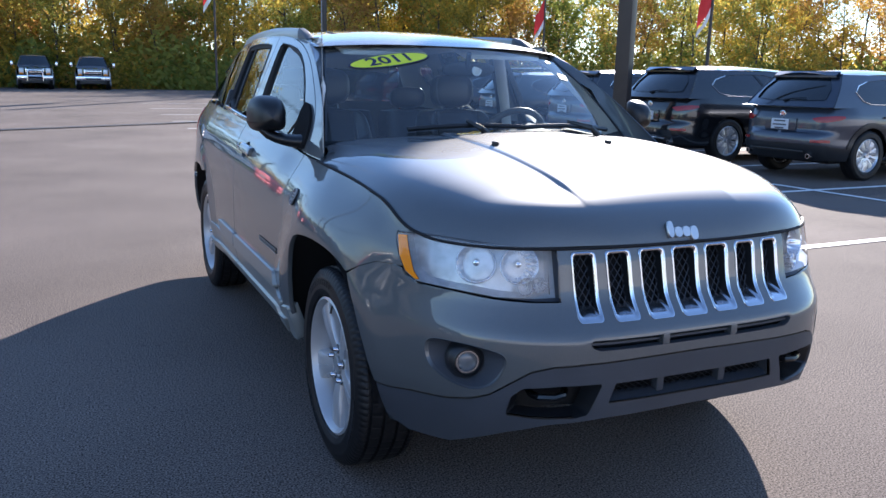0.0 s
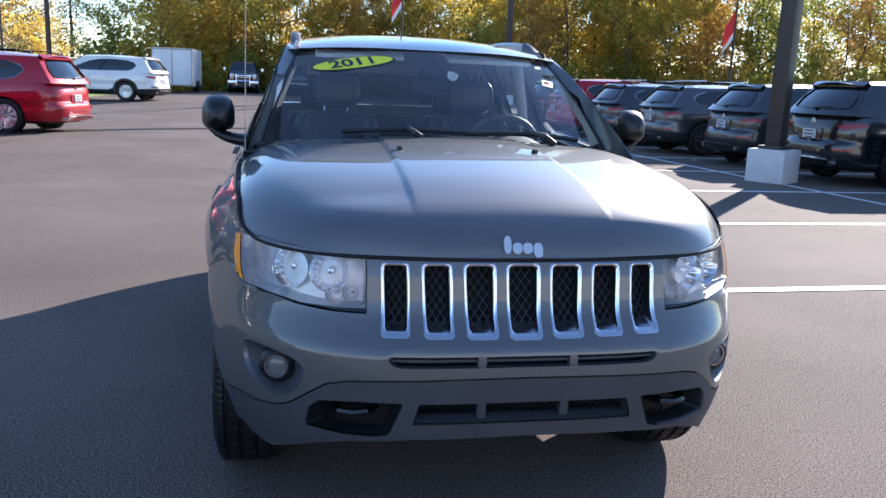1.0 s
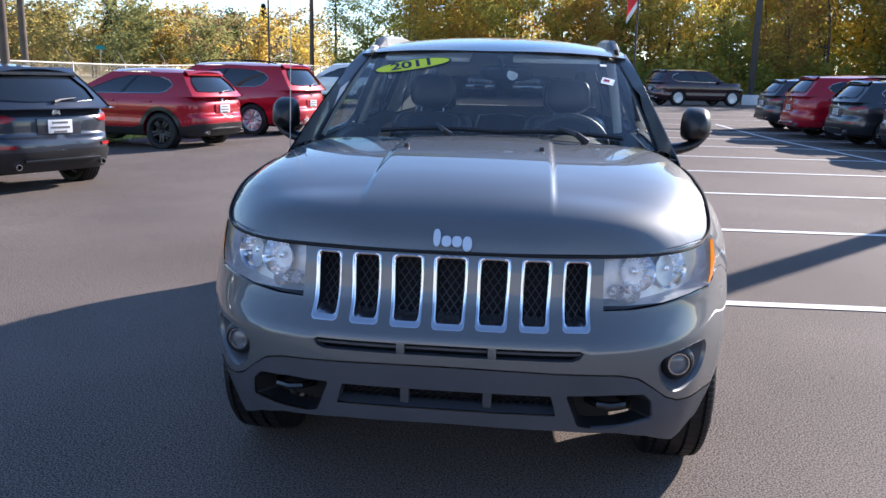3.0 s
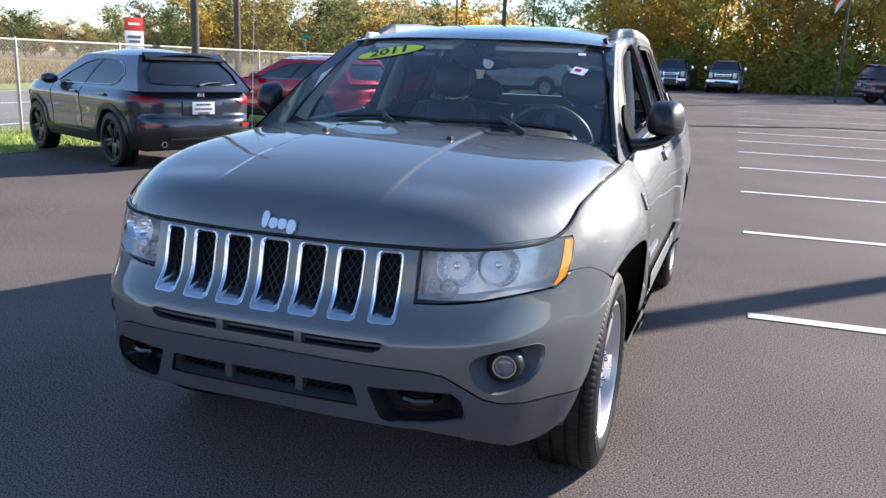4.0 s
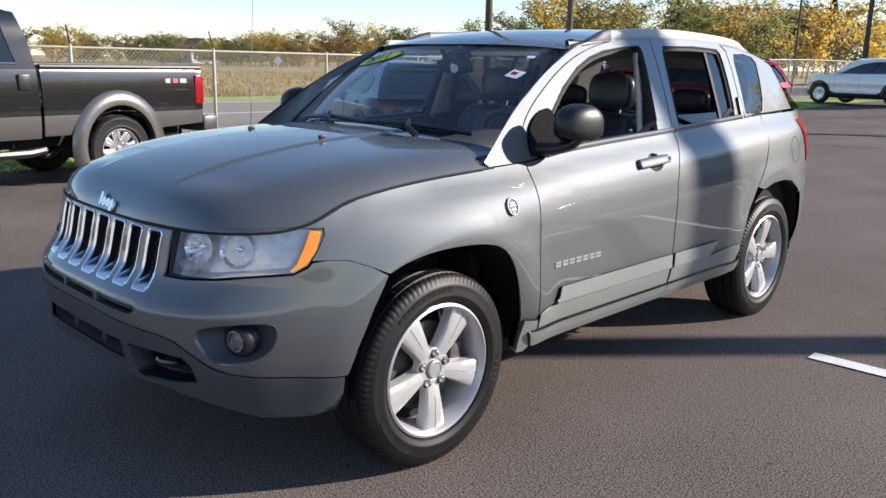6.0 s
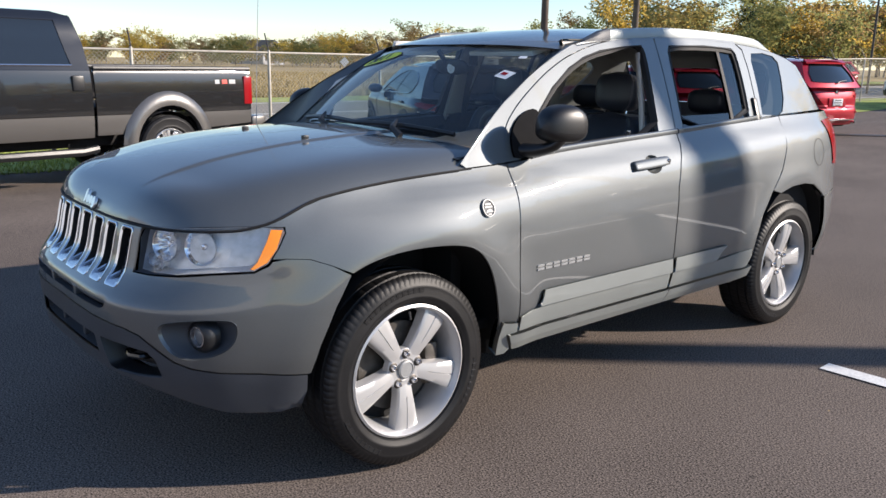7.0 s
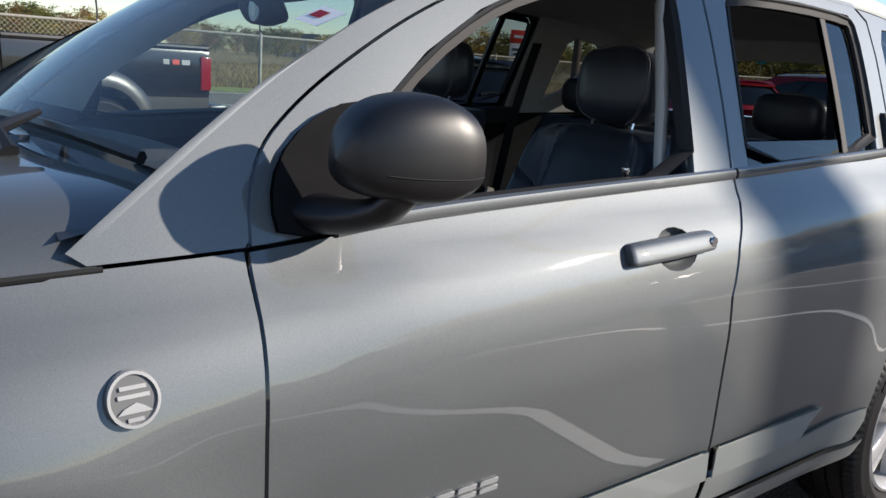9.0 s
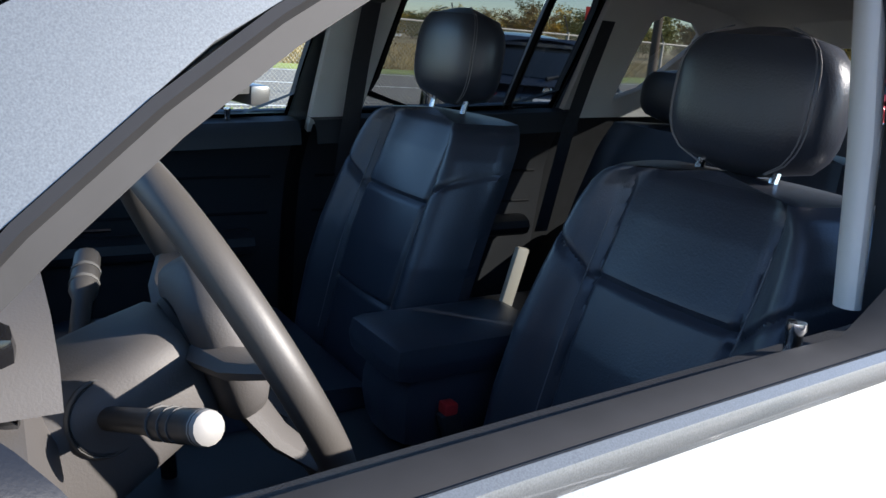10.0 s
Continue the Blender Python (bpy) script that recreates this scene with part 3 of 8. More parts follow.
part("apron_mesh", lattice(DEEP, offset_shell(-0.042), 0.012, 0.0028, 0.6), black_plastic, car, "black wire mesh in the lower air opening")
for x in (-0.115, 0.115):
    bm = bmesh.new()
    box(bm, (0.026, 0.03, 0.052), both(math.copysign(sx(abs(x)), x), 0.494) + Vector((0, 0.034, 0)), 0.006)
    part("apron_post", bm, clad_plastic, car)
# bars across the low intake
for x in (-0.125, 0.125):
    bm = bmesh.new()
    c = both(math.copysign(sx(abs(x)), x), 0.634)
    box(bm, (0.024, 0.03, 0.034), c + Vector((0, 0.014, 0)), 0.004)
    part("intake_post", bm, paint, car)
part("intake_slat", sheet([(-sx(0.37), 0.638), (sx(0.37), 0.638), (sx(0.37), 0.632), (-sx(0.37), 0.632)], offset_shell(-0.012), 0.04, (), 0.012), clad_plastic, car)
part("intake_bezel", grid([[offset_shell(0.002)(*p) for p in scaled(INTAKE, 1.0)], [offset_shell(-0.022)(*p) for p in INTAKE]], closed_v=True), clad_plastic, car)

for sg in (1, -1):
    # fog lamp nest: deep dark cup and a round lamp
    fog_c = shell(sx(0.678), 0.568, -0.035)
    cup = []
    for k, dep in ((0.945, -0.009), (0.90, -0.014), (0.80, -0.03), (0.5, -0.055), (0.05, -0.06)):
        cup.append([sided(lambda s, z: shell(s, z, dep), sg)(*p) for p in scaled(FOG, k)])
    nest = part("fog_lamp_nest", grid(cup if sg > 0 else cup[::-1], closed_v=True), clad_plastic, car, "dark grey plastic fog lamp recess")
    cup = [[sided(lambda s, z: shell(s, z, dep), sg)(*p) for p in scaled(FOG, k)] for k, dep in ((1.012, 0.001), (1.0, 0.0015), (0.97, -0.004), (0.94, -0.010))]
    part("fog_lamp_rim", grid(cup if sg > 0 else cup[::-1], closed_v=True), paint, car, "grey painted chamfer round the fog lamp recess")
    c = Vector((fog_c.x * sg, fog_c.y, fog_c.z))
    turn = Vector((0.25 * sg, -1, 0)).to_track_quat("Y", "Z").to_matrix().to_4x4()
    bm = lathe([(-0.03, 0.056), (0.002, 0.053), (0.016, 0.044), (0.020, 0.036), (0.012, 0.033), (0.0, 0.032)], "y", 32)
    bm.transform(Matrix.Translation(c) @ turn)
    lamp = part("fog_lamp", bm, black_plastic, nest)
    bm = lathe([(0.012, 0.0345), (0.018, 0.033), (0.018, 0.0285), (0.008, 0.027)], "y", 32)
    bm.transform(Matrix.Translation(c) @ turn)
    part("fog_ring", bm, chrome, nest)
    bm = lathe([(0.006, 0.029), (0.012, 0.022), (0.015, 0.012), (0.016, 0.001)], "y", 24)
    bm.transform(Matrix.Translation(c) @ turn)
    part("fog_lens", bm, fog_glass, nest)
    # headlamp: silver bucket, two bowls, amber corner, clear lens
    lampf = lambda d: sided(lambda s, z: shell(s, z, d - lamp_recess(s)), sg)
    rows = [[lampf(0.0)(*p) for p in LAMP], [lampf(-0.02)(*p) for p in scaled(LAMP, 0.97)], [lampf(-0.05)(*p) for p in scaled(LAMP, 0.92)]]
    bucket = grid(rows if sg > 0 else rows[::-1], closed_v=True)
    fill = sheet(scaled(LAMP, 0.93), lampf(-0.05), 0.03, (), 0, flip=sg < 0)
    head = part("headlamp", merge(bucket, fill), lamp_grey, car, "clear-lens headlamp with twin round reflectors and amber corner")
    for xx, zz, rr, dd in ((0.568, 0.838, 0.054, -0.034), (0.678, 0.836, 0.056, -0.046), (0.545, 0.780, 0.026, -0.030), (0.502, 0.782, 0.022, -0.028)):
        p = shell(sx(xx), zz, dd + 0.012 - lamp_recess(sx(xx)))
        p = Vector((p.x * sg, p.y, p.z))
        nrm = Vector((0.35 * sg if xx < 0.6 else 0.6 * sg, -1, 0.1)).normalized()
        t = Matrix.Translation(p) @ nrm.to_track_quat("Y", "Z").to_matrix().to_4x4()
        bm = lathe([(0.010, rr), (0.008, rr * 0.96), (-0.012, rr * 0.86), (-0.026, rr * 0.66), (-0.034, rr * 0.45), (-0.036, rr * 0.24), (-0.016, rr * 0.20), (-0.008, rr * 0.14), (-0.006, 0.001)], "y", 96)
        for v in bm.verts:
            r_ = math.hypot(v.co.x, v.co.z)
            if 0.4 * rr < r_ < 0.9 * rr:
                v.co.y += 0.0022 * math.sin(16 * math.atan2(v.co.z, v.co.x))
        bm.transform(t)
        part("reflector_bowl", bm, lamp_silver, head, "silver reflector bowl")
    # amber corner
    am = [Y(-0.458, 0.894), Y(-0.492, 0.897), Y(-0.507, 0.86), Y(-0.536, 0.80), Y(-0.556, 0.780), Y(-0.545, 0.778), Y(-0.508, 0.798), Y(-0.478, 0.84)]
    part("corner_reflector", sheet(am, lampf(0.003), 0.012, (), 0.004, flip=sg < 0), amber, head, "amber corner reflector")
    pane = part("lens", sheet(LAMP, lampf(0.001), 0.022, (), 0.004, flip=sg < 0), lens_clear, head, "clear polycarbonate lens")
    pane.visible_shadow = False
    # surround coloured dark grey for shaded body paint and the thin shadow below
    flat_ = sided(lambda s, z: shell(s, z, -0.004), sg)
    rows = [[flat_(a_ - 0.016 * ease(sx(0.50), sx(0.45), a_), b_ + (b_ - 0.825) * 0.05) for a_, b_ in LAMP], [lampf(-0.004)(*p) for p in LAMP], [lampf(-0.02)(*p) for p in LAMP]]
    part("lamp_surround", grid(rows if sg > 0 else rows[::-1], closed_v=True), clad_plastic, car, "lamp surround, dark grey for body paint in shade")
    # tow hook and its socket
    bm = tube([shell(sx(0.41), 0.483, -0.075), shell(sx(0.43), 0.484, -0.03), shell(sx(0.46), 0.483, -0.016), shell(sx(0.50), 0.483, -0.02), shell(sx(0.52), 0.484, -0.04), shell(sx(0.525), 0.484, -0.08)], 0.011, 8)
    for v in bm.verts:
        v.co.x *= sg
    part("tow_hook", bm, black_gloss, car, "black tow hook")
    rows = [[sided(lambda s, z: shell(s, z, 0.004), sg)(*p) for p in TOW], [sided(lambda s, z: shell(s, z, -0.06), sg)(*p) for p in scaled(TOW, 0.82)]]
    part("tow_socket", grid(rows if sg > 0 else rows[::-1], closed_v=True), black_plastic, car)

# ---- bonnet ----
HOOD_END = 0.305
edge = [shell(s, top_line(float(np.interp(s, PLAN_S, PLAN[:, 1])))) for s in np.linspace(0, sy(HOOD_END), 70)]
EDGE_Y, EDGE_X, EDGE_Z = [p.y for p in edge], [p.x for p in edge], [p.z for p in edge]


def hood_z(x, y):
    xe, ze, zm = float(np.interp(y, EDGE_Y, EDGE_X)), float(np.interp(y, EDGE_Y, EDGE_Z)), hood_mid(y)
    a, drop = abs(x), max(0.0, zm - ze)
    nose = zm - drop * min(1.0, a / max(xe, 1e-3)) ** 6.5
    # flat centre between two creases, falling shoulders outside them
    half = 0.272
    t = min(1.0, max(0.0, (a - half) / max(xe - half, 0.05)))
    z = zm + 0.004 - 0.006 * min(1.0, a / half) ** 2 - 0.007 * ease(half - 0.004, half + 0.014, a) - drop * (0.24 * t + 0.76 * t ** 7)
    k = ease(-0.72, -0.52, y)
    return nose + (z - nose) * k - 0.004


loop = [(p.x, p.y) for p in edge[:-2]] + [(x, max(HOOD_END + 0.035 * (1 - (x / 0.79) ** 2), (0.222 + 0.20 * (x / 0.722) ** 2) * (1 - ease(0.738, 0.782, x)))) for x in np.linspace(edge[-1].x - 0.004, 0.0, 40)]
loop = loop + [(-x, y) for x, y in reversed(loop[1:-1])]
loop = [(x * 0.993, -0.15 + (y + 0.15) * (0.997 if y < -0.15 else 0.993)) for x, y in loop]
bonnet = part("bonnet", sheet(loop, lambda x, y: Vector((x, y, hood_z(x, y))), 0.014, (), 0.02), paint, car)
# near-black tubes draw the shaded gap between bonnet and wings
for sg in (1, -1):
    part("bonnet_seal", tube([Vector((p.x * sg * 0.9985, p.y, p.z - 0.0015)) for p in edge], 0.0048, 6), void_black, car)
for x in (-0.243, 0.243):
    z = hood_z(x, -0.045)
    bm = bmesh.new()
    box(bm, (0.018, 0.026, 0.014), (x, -0.045, z + 0.005), 0.004)
    part("washer_nozzle", bm, black_plastic, car)
# maker's badge on the nose, as four plain raised chrome blocks
for x, w, z0, z1 in ((-0.043, 0.020, 0.902, 0.947), (-0.016, 0.027, 0.902, 0.930), (0.013, 0.027, 0.902, 0.930), (0.042, 0.026, 0.892, 0.930)):
    bm = sheet(rounded([(x - w / 2, z0), (x + w / 2, z0), (x + w / 2, z1), (x - w / 2, z1)], 2), lambda a, b: Vector((a, -0.782 + 0.04 * a * a + 0.42 * (b - 0.895), b)), 0.01, (), 0.01)
    part("bonnet_badge", bm, alloy, car, "raised chrome maker's badge")

# ---- glasshouse ----
DOOR_TOP = rounded(DOOR_LINE, 2, False)
WIN_F = [(0.665, 1.073), (0.672, 1.15), (0.702, 1.208), (0.83, 1.314), (0.96, 1.392), (1.07, 1.437), (1.19, 1.467), (1.36, 1.488), (1.492, 1.496), (1.502, 1.45), (1.480, 1.30), (1.452, 1.112), (1.0, 1.091)]
WIN_R = [(1.640, 1.122), (1.655, 1.30), (1.678, 1.47), (1.70, 1.500), (2.0, 1.508), (2.26, 1.500), (2.292, 1.47), (2.285, 1.30), (2.262, 1.150)]
WIN_Q = [(2.405, 1.165), (2.425, 1.30), (2.435, 1.44), (2.46, 1.478), (2.60, 1.482), (2.72, 1.468), (2.77, 1.435), (2.755, 1.35), (2.715, 1.24), (2.66, 1.175), (2.60, 1.155)]


def inset(loop_, d):
    """A closed outline moved inwards by d."""
    area = sum(loop_[i - 1][0] * loop_[i][1] - loop_[i][0] * loop_[i - 1][1] for i in range(len(loop_)))
    out = []
    for i, p in enumerate(loop_):
        a, b = Vector((*loop_[i - 1], 0)), Vector((*loop_[(i + 1) % len(loop_)], 0))
        e0, e1 = (Vector((*p, 0)) - a).normalized(), (b - Vector((*p, 0))).normalized()
        n0, n1 = Vector((-e0.y, e0.x, 0)), Vector((-e1.y, e1.x, 0))
        n = (n0 + n1).normalized()
        k = d / max(0.5, n.dot(n0)) * (1 if area > 0 else -1)
        out.append((p[0] + n.x * k, p[1] + n.y * k))
    return out


def roof_edge(y):
    return roof_mid(y) - 0.055


def ws_half(v):
    return 0.722 - 0.138 * v


def ws(u, v):
    """Windscreen: u from -1 to 1 across, v from 0 at the cowl to 1 at the roof."""
    hw = ws_half(v)
    bow = 0.02 * math.sin(math.pi * v)
    return Vector((u * hw, 0.285 + 0.515 * v + (0.195 - 0.045 * v) * u * u - bow * 0.6, 1.118 + 0.362 * v - (0.032 - 0.008 * v) * u * u + bow))


for sg in (1, -1):
    st = sided(house, sg)
    door = [o for o in car.children if o.name.startswith("front_door")][0 if sg > 0 else 1]
    rdoor = [o for o in car.children if o.name.startswith("rear_door")][0 if sg > 0 else 1]
    body_panel("window_frame", DOOR_TOP + [(1.594, 1.40), (1.586, 1.25), (1.574, 1.109)] + [(y, top_line(y) + 0.001) for y in (1.3, 1.0, 0.7)], sg=sg, surface=house, holes=[WIN_F], parent=door, depth=0.02)
    body_panel("window_frame", [(1.582, 1.112), (1.594, 1.25), (1.602, 1.40), (1.604, 1.531), (2.0, 1.537), (2.30, 1.528), (2.365, 1.49), (2.372, 1.40), (2.362, 1.25), (2.345, 1.15)] + [(y, top_line(y) + 0.001) for y in (2.0, 1.8)], sg=sg, surface=house, holes=[WIN_R], parent=rdoor, depth=0.02)
    roofline = [(y, roof_edge(y)) for y in np.linspace(2.9, 1.05, 14)]
    apil = list(reversed(rounded(RIDGE, 2, False))) + [(y, top_line(y) + 0.003) for y in (0.29, 0.34)]
    quarter = [(2.372, 1.153), (2.372, 1.25), (2.382, 1.40), (2.375, 1.495), (2.305, 1.535), (2.0, 1.544), (1.60, 1.538)]
    inner = [(max(0.491, y - (0.004 if z < 1.44 else 0.0)), z + 0.0035) for y, z in DOOR_TOP]
    ring = [(3.22, 1.17), (3.12, 1.30), (3.02, 1.42)] + roofline + apil + [(y, top_line(y) + 0.003) for y in (0.42, 0.487)] + inner[1:] + list(reversed(quarter[:-1])) + [(y, top_line(y) + 0.001) for y in (2.6, 2.9)]
    body_panel("side_frame", ring, sg=sg, surface=house, holes=[WIN_Q], depth=0.005)
    # pillar strip from the side frame to the windscreen, its inner rim in black rubber
    vs_ = np.linspace(0, 1, 12)
    rv = np.linspace(0, 1, len(RIDGE))
    ridge_y, ridge_z = table(rv, [q[0] for q in RIDGE]), table(rv, [q[1] for q in RIDGE])
    outer_edge = [st(ridge_y(v), ridge_z(v)) for v in vs_]
    inner_edge = [ws(sg * 1.0, v) for v in vs_]
    bend = Vector((0.75 * sg, -0.45, 0.45)).normalized()
    rows = []
    for k in np.linspace(0, 1, 8):
        rows.append([a.lerp(b, k) + bend * 0.014 * (1 - (2 * k - 1) ** 2) ** 0.8 for a, b in zip(outer_edge, inner_edge)])
    part("windscreen_pillar", grid(rows if sg > 0 else rows[::-1]), paint, car)
    rows = [[p + bend * 0.001 for p in inner_edge], [ws(sg * 0.993, v) + Vector((0, -0.004, 0.005)) for v in vs_], [ws(sg * 0.982, v) + Vector((0, -0.001, 0.001)) for v in vs_]]
    part("windscreen_seal", grid(rows if sg > 0 else rows[::-1]), black_plastic, car)
    # glass
    pane_at = lambda y, z: Vector(((glass_x(y, z) - 0.016) * sg, y, z))
    if sg < 0:
        o = part("front_window", sheet(scaled(WIN_F, 1.02), pane_at, 0.05, (), 0.003, flip=True), side_glass, door)
        rear_open = 1.6
    else:
        rear_open = 1.178
    main = [(y, z) for y, z in WIN_R if y < 2.1] + [(2.11, 1.505), (2.085, 1.145)]
    main = [(1.628, 1.11), (1.645, rear_open if sg > 0 else 1.30), (1.69, rear_open if sg > 0 else 1.512), (2.11, min(rear_open + 0.004, 1.512)), (2.09, 1.13)]
    o = part("rear_window", sheet(main, pane_at, 0.05, (), 0.003, flip=sg < 0), dark_glass, rdoor, "tinted rear door glass, lowered" if sg > 0 else "tinted rear door glass")
    o = part("rear_vent_window", sheet([(2.112, 1.15), (2.142, 1.512), (2.28, 1.51), (2.31, 1.47), (2.30, 1.3), (2.275, 1.145)], pane_at, 0.05, (), 0.003, flip=sg < 0), dark_glass, rdoor, "fixed tinted vent glass")
    part("window_divider", sheet([(2.09, 1.13), (2.12, 1.515), (2.145, 1.515), (2.115, 1.13)], lambda y, z: Vector(((glass_x(y, z) - 0.010) * sg, y, z)), 0.05, (), 0.012, flip=sg < 0), rubber, rdoor)
    o = part("quarter_window", sheet(scaled(WIN_Q, 1.01), lambda y, z: Vector(((glass_x(y, z) - 0.004) * sg, y, z)), 0.04, (), 0.003, flip=sg < 0), dark_glass, car, "tinted quarter window")
    # black seals round the windows and the belt trim
    for loop_, owner in ((WIN_F, door), (WIN_R, rdoor)):
        fine = resample(rounded(loop_, 1), 0.05)
        share = [(0.25 + 0.75 * ease(1.11, 1.24, p[1])) * (1 - 0.65 * ease(loop_[0][0] + 0.55, loop_[0][0] + 0.78, p[0])) for p in fine]
        seal = lambda d: [(p[0] + (q[0] - p[0]) * k, p[1] + (q[1] - p[1]) * k) for p, q, k in zip(fine, inset(fine, d), share)]
        rows = [[st(y, z) + Vector((dx * sg, 0, 0)) for y, z in seal(d)] for d, dx in ((0.0, 0.002), (0.005, 0.004), (0.010, -0.003), (0.024, -0.008))]
        rows += [[st(y, z) + Vector((-0.034 * sg, 0, 0)) for y, z in seal(0.026)]]
        part("window_seal", grid(rows[::-1] if sg > 0 else rows, closed_v=True), rubber, owner, "black rubber window seal")
    for y0, y1, owner in ((0.62, 1.573, door), (1.582, 2.36, rdoor)):
        pts = [Vector(((glass_x(y, top_line(y)) + 0.004) * sg, y, top_line(y) + 0.006)) for y in np.linspace(y0, y1, 12)]
        part("belt_trim", tube(pts, 0.010, 8, True, 1.3), paint, owner)

o = part("windscreen", grid([[ws(u, v) for u in np.linspace(-1, 1, 25)] for v in np.linspace(1, 0, 14)]), windshield_glass, car, "laminated windscreen glass")
o.visible_shadow = False
# roof
rows = []
for t in np.linspace(0, 1, 40):
    row = []
    for u in np.linspace(-1, 1, 31):
        y0 = 0.795 + 0.15 * u * u
        y = y0 + (2.98 - y0) * t
        hw = glass_x(y, roof_edge(y)) if y > 1.0 else 0.575 + (glass_x(1.0, roof_edge(1.0)) - 0.575) * (y - 0.79) / 0.21
        row.append(Vector((u * hw, y, roof_mid(y) - 0.053 * abs(u) ** 2.4)))
    rows.append(row)
part("roof", grid(rows), paint, car)
# rear window and its frame, closing the back
rows = [[Vector((u * (0.55 + 0.16 * v), 2.98 + 0.27 * v + 0.06 * (1 - u * u), 1.47 - 0.30 * v + 0.03 * (1 - u * u) * (1 - v))) for u in np.linspace(-1, 1, 15)] for v in np.linspace(0, 1, 6)]
part("rear_screen", grid(rows), dark_glass, car, "tinted rear screen")
for sg in (1, -1):
    # solid roof rail that tapers into the roof, with a dark front cap
    rows = []
    for y in np.linspace(1.06, 2.78, 30):
        k = min(ease(1.06, 1.30, y), 1 - ease(2.55, 2.78, y))
        xo = glass_x(max(y, 1.05), roof_edge(max(y, 1.05))) - 0.028
        z = roof_mid(y) - 0.050
        rows.append([Vector(((xo + dx) * sg, y, z + dz * k)) for dx, dz in ((0.014, -0.004), (0.013, 0.030), (0.006, 0.043), (-0.018, 0.045), (-0.030, 0.034), (-0.032, -0.004))])
    bm = grid(rows if sg > 0 else rows[::-1])
    part("roof_rail", bm, sill_plastic, car, "silver roof rail")
    bm = grid([[p + Vector((0, 0, 0.003)) for p in r] for r in (rows[1:5] if sg > 0 else rows[4:0:-1])])
    part("rail_cap", bm, clad_plastic, car, "dark grey rail end cap")
# cowl under the windscreen
rows = [[Vector((u * (0.77 - 0.085 * k), HOOD_END - 0.03 + 0.035 * (1 - u * u) + k * (0.02 + 0.150 * u * u) - 0.01 * (1 - k), 1.100 + 0.016 * k - 0.035 * u * u)) for u in np.linspace(-1, 1, 25)] for k in np.linspace(0, 1, 5)]
part("cowl_panel", grid(rows), black_plastic, car, "black cowl grille panel")
# wipers
for u0, u1, base in ((-0.58, 0.11, -0.10), (0.11, 0.80, 0.42)):
    blade = [ws(u, 0.055 + 0.06 * math.sin(math.pi * (u - u0) / (u1 - u0)) * 0.3) + Vector((0, -0.012, 0.012)) for u in np.linspace(u0, u1, 12)]
    part("wiper_blade", tube(blade, 0.009, 6, True, 1.2), black_plastic, car)
    pv = Vector((base, 0.275, 1.122))
    arm = [pv, pv + Vector((-0.04, -0.01, 0.03)), ws((u0 + u1) / 2 - 0.02, 0.09) + Vector((0, -0.024, 0.024))]
    part("wiper_arm", tube(arm, [0.016, 0.012, 0.006], 8), black_plastic, car)

# ---- wheels ----
WHEEL_R, WHEEL_W = 0.348, 0.222


def tyre_mesh(R, W, rim, blocks=72):
    w = W / 2
    half = [(w * 0.72, rim), (w * 0.93, rim + 0.012), (w * 0.985, rim + 0.026), (w * 1.005, rim + 0.030), (w * 1.005, rim + 0.036), (w * 0.995, rim + 0.039), (w * 1.005, rim + 0.055), (w * 0.985, R - 0.048), (w * 0.99, R - 0.045), (w * 0.975, R - 0.036), (w * 0.955, R - 0.033), (w * 0.90, R - 0.015), (w * 0.82, R - 0.005), (w * 0.70, R - 0.001), (w * 0.67, R - 0.009), (w * 0.61, R - 0.009), (w * 0.58, R), (w * 0.28, R + 0.001), (w * 0.25, R - 0.009), (w * 0.19, R - 0.009), (w * 0.16, R + 0.001), (0, R + 0.001)]
    prof = [(-d, r) for d, r in half] + [(d, r) for d, r in reversed(half[:-1])]
    rows = []
    for k in range(blocks * 4):
        block, step = divmod(k, 4)
        a = 2 * math.pi * (block + (0.0, 0.10, 0.72, 0.86)[step]) / blocks
        row = []
        for d, r in prof:
            cut = step in (0, 3) if abs(d) > w * 0.64 else (step == 0 and block % 2 == (1 if d > 0 else 0))
            if cut and r > R - 0.016:
                r = r - (0.0022 if abs(d) > w * 0.64 else 0.0015)
            row.append(Vector((d, r * math.cos(a + 0.05 * d / w), r * math.sin(a + 0.05 * d / w))))
        rows.append(row)
    return grid(rows, closed_u=True)


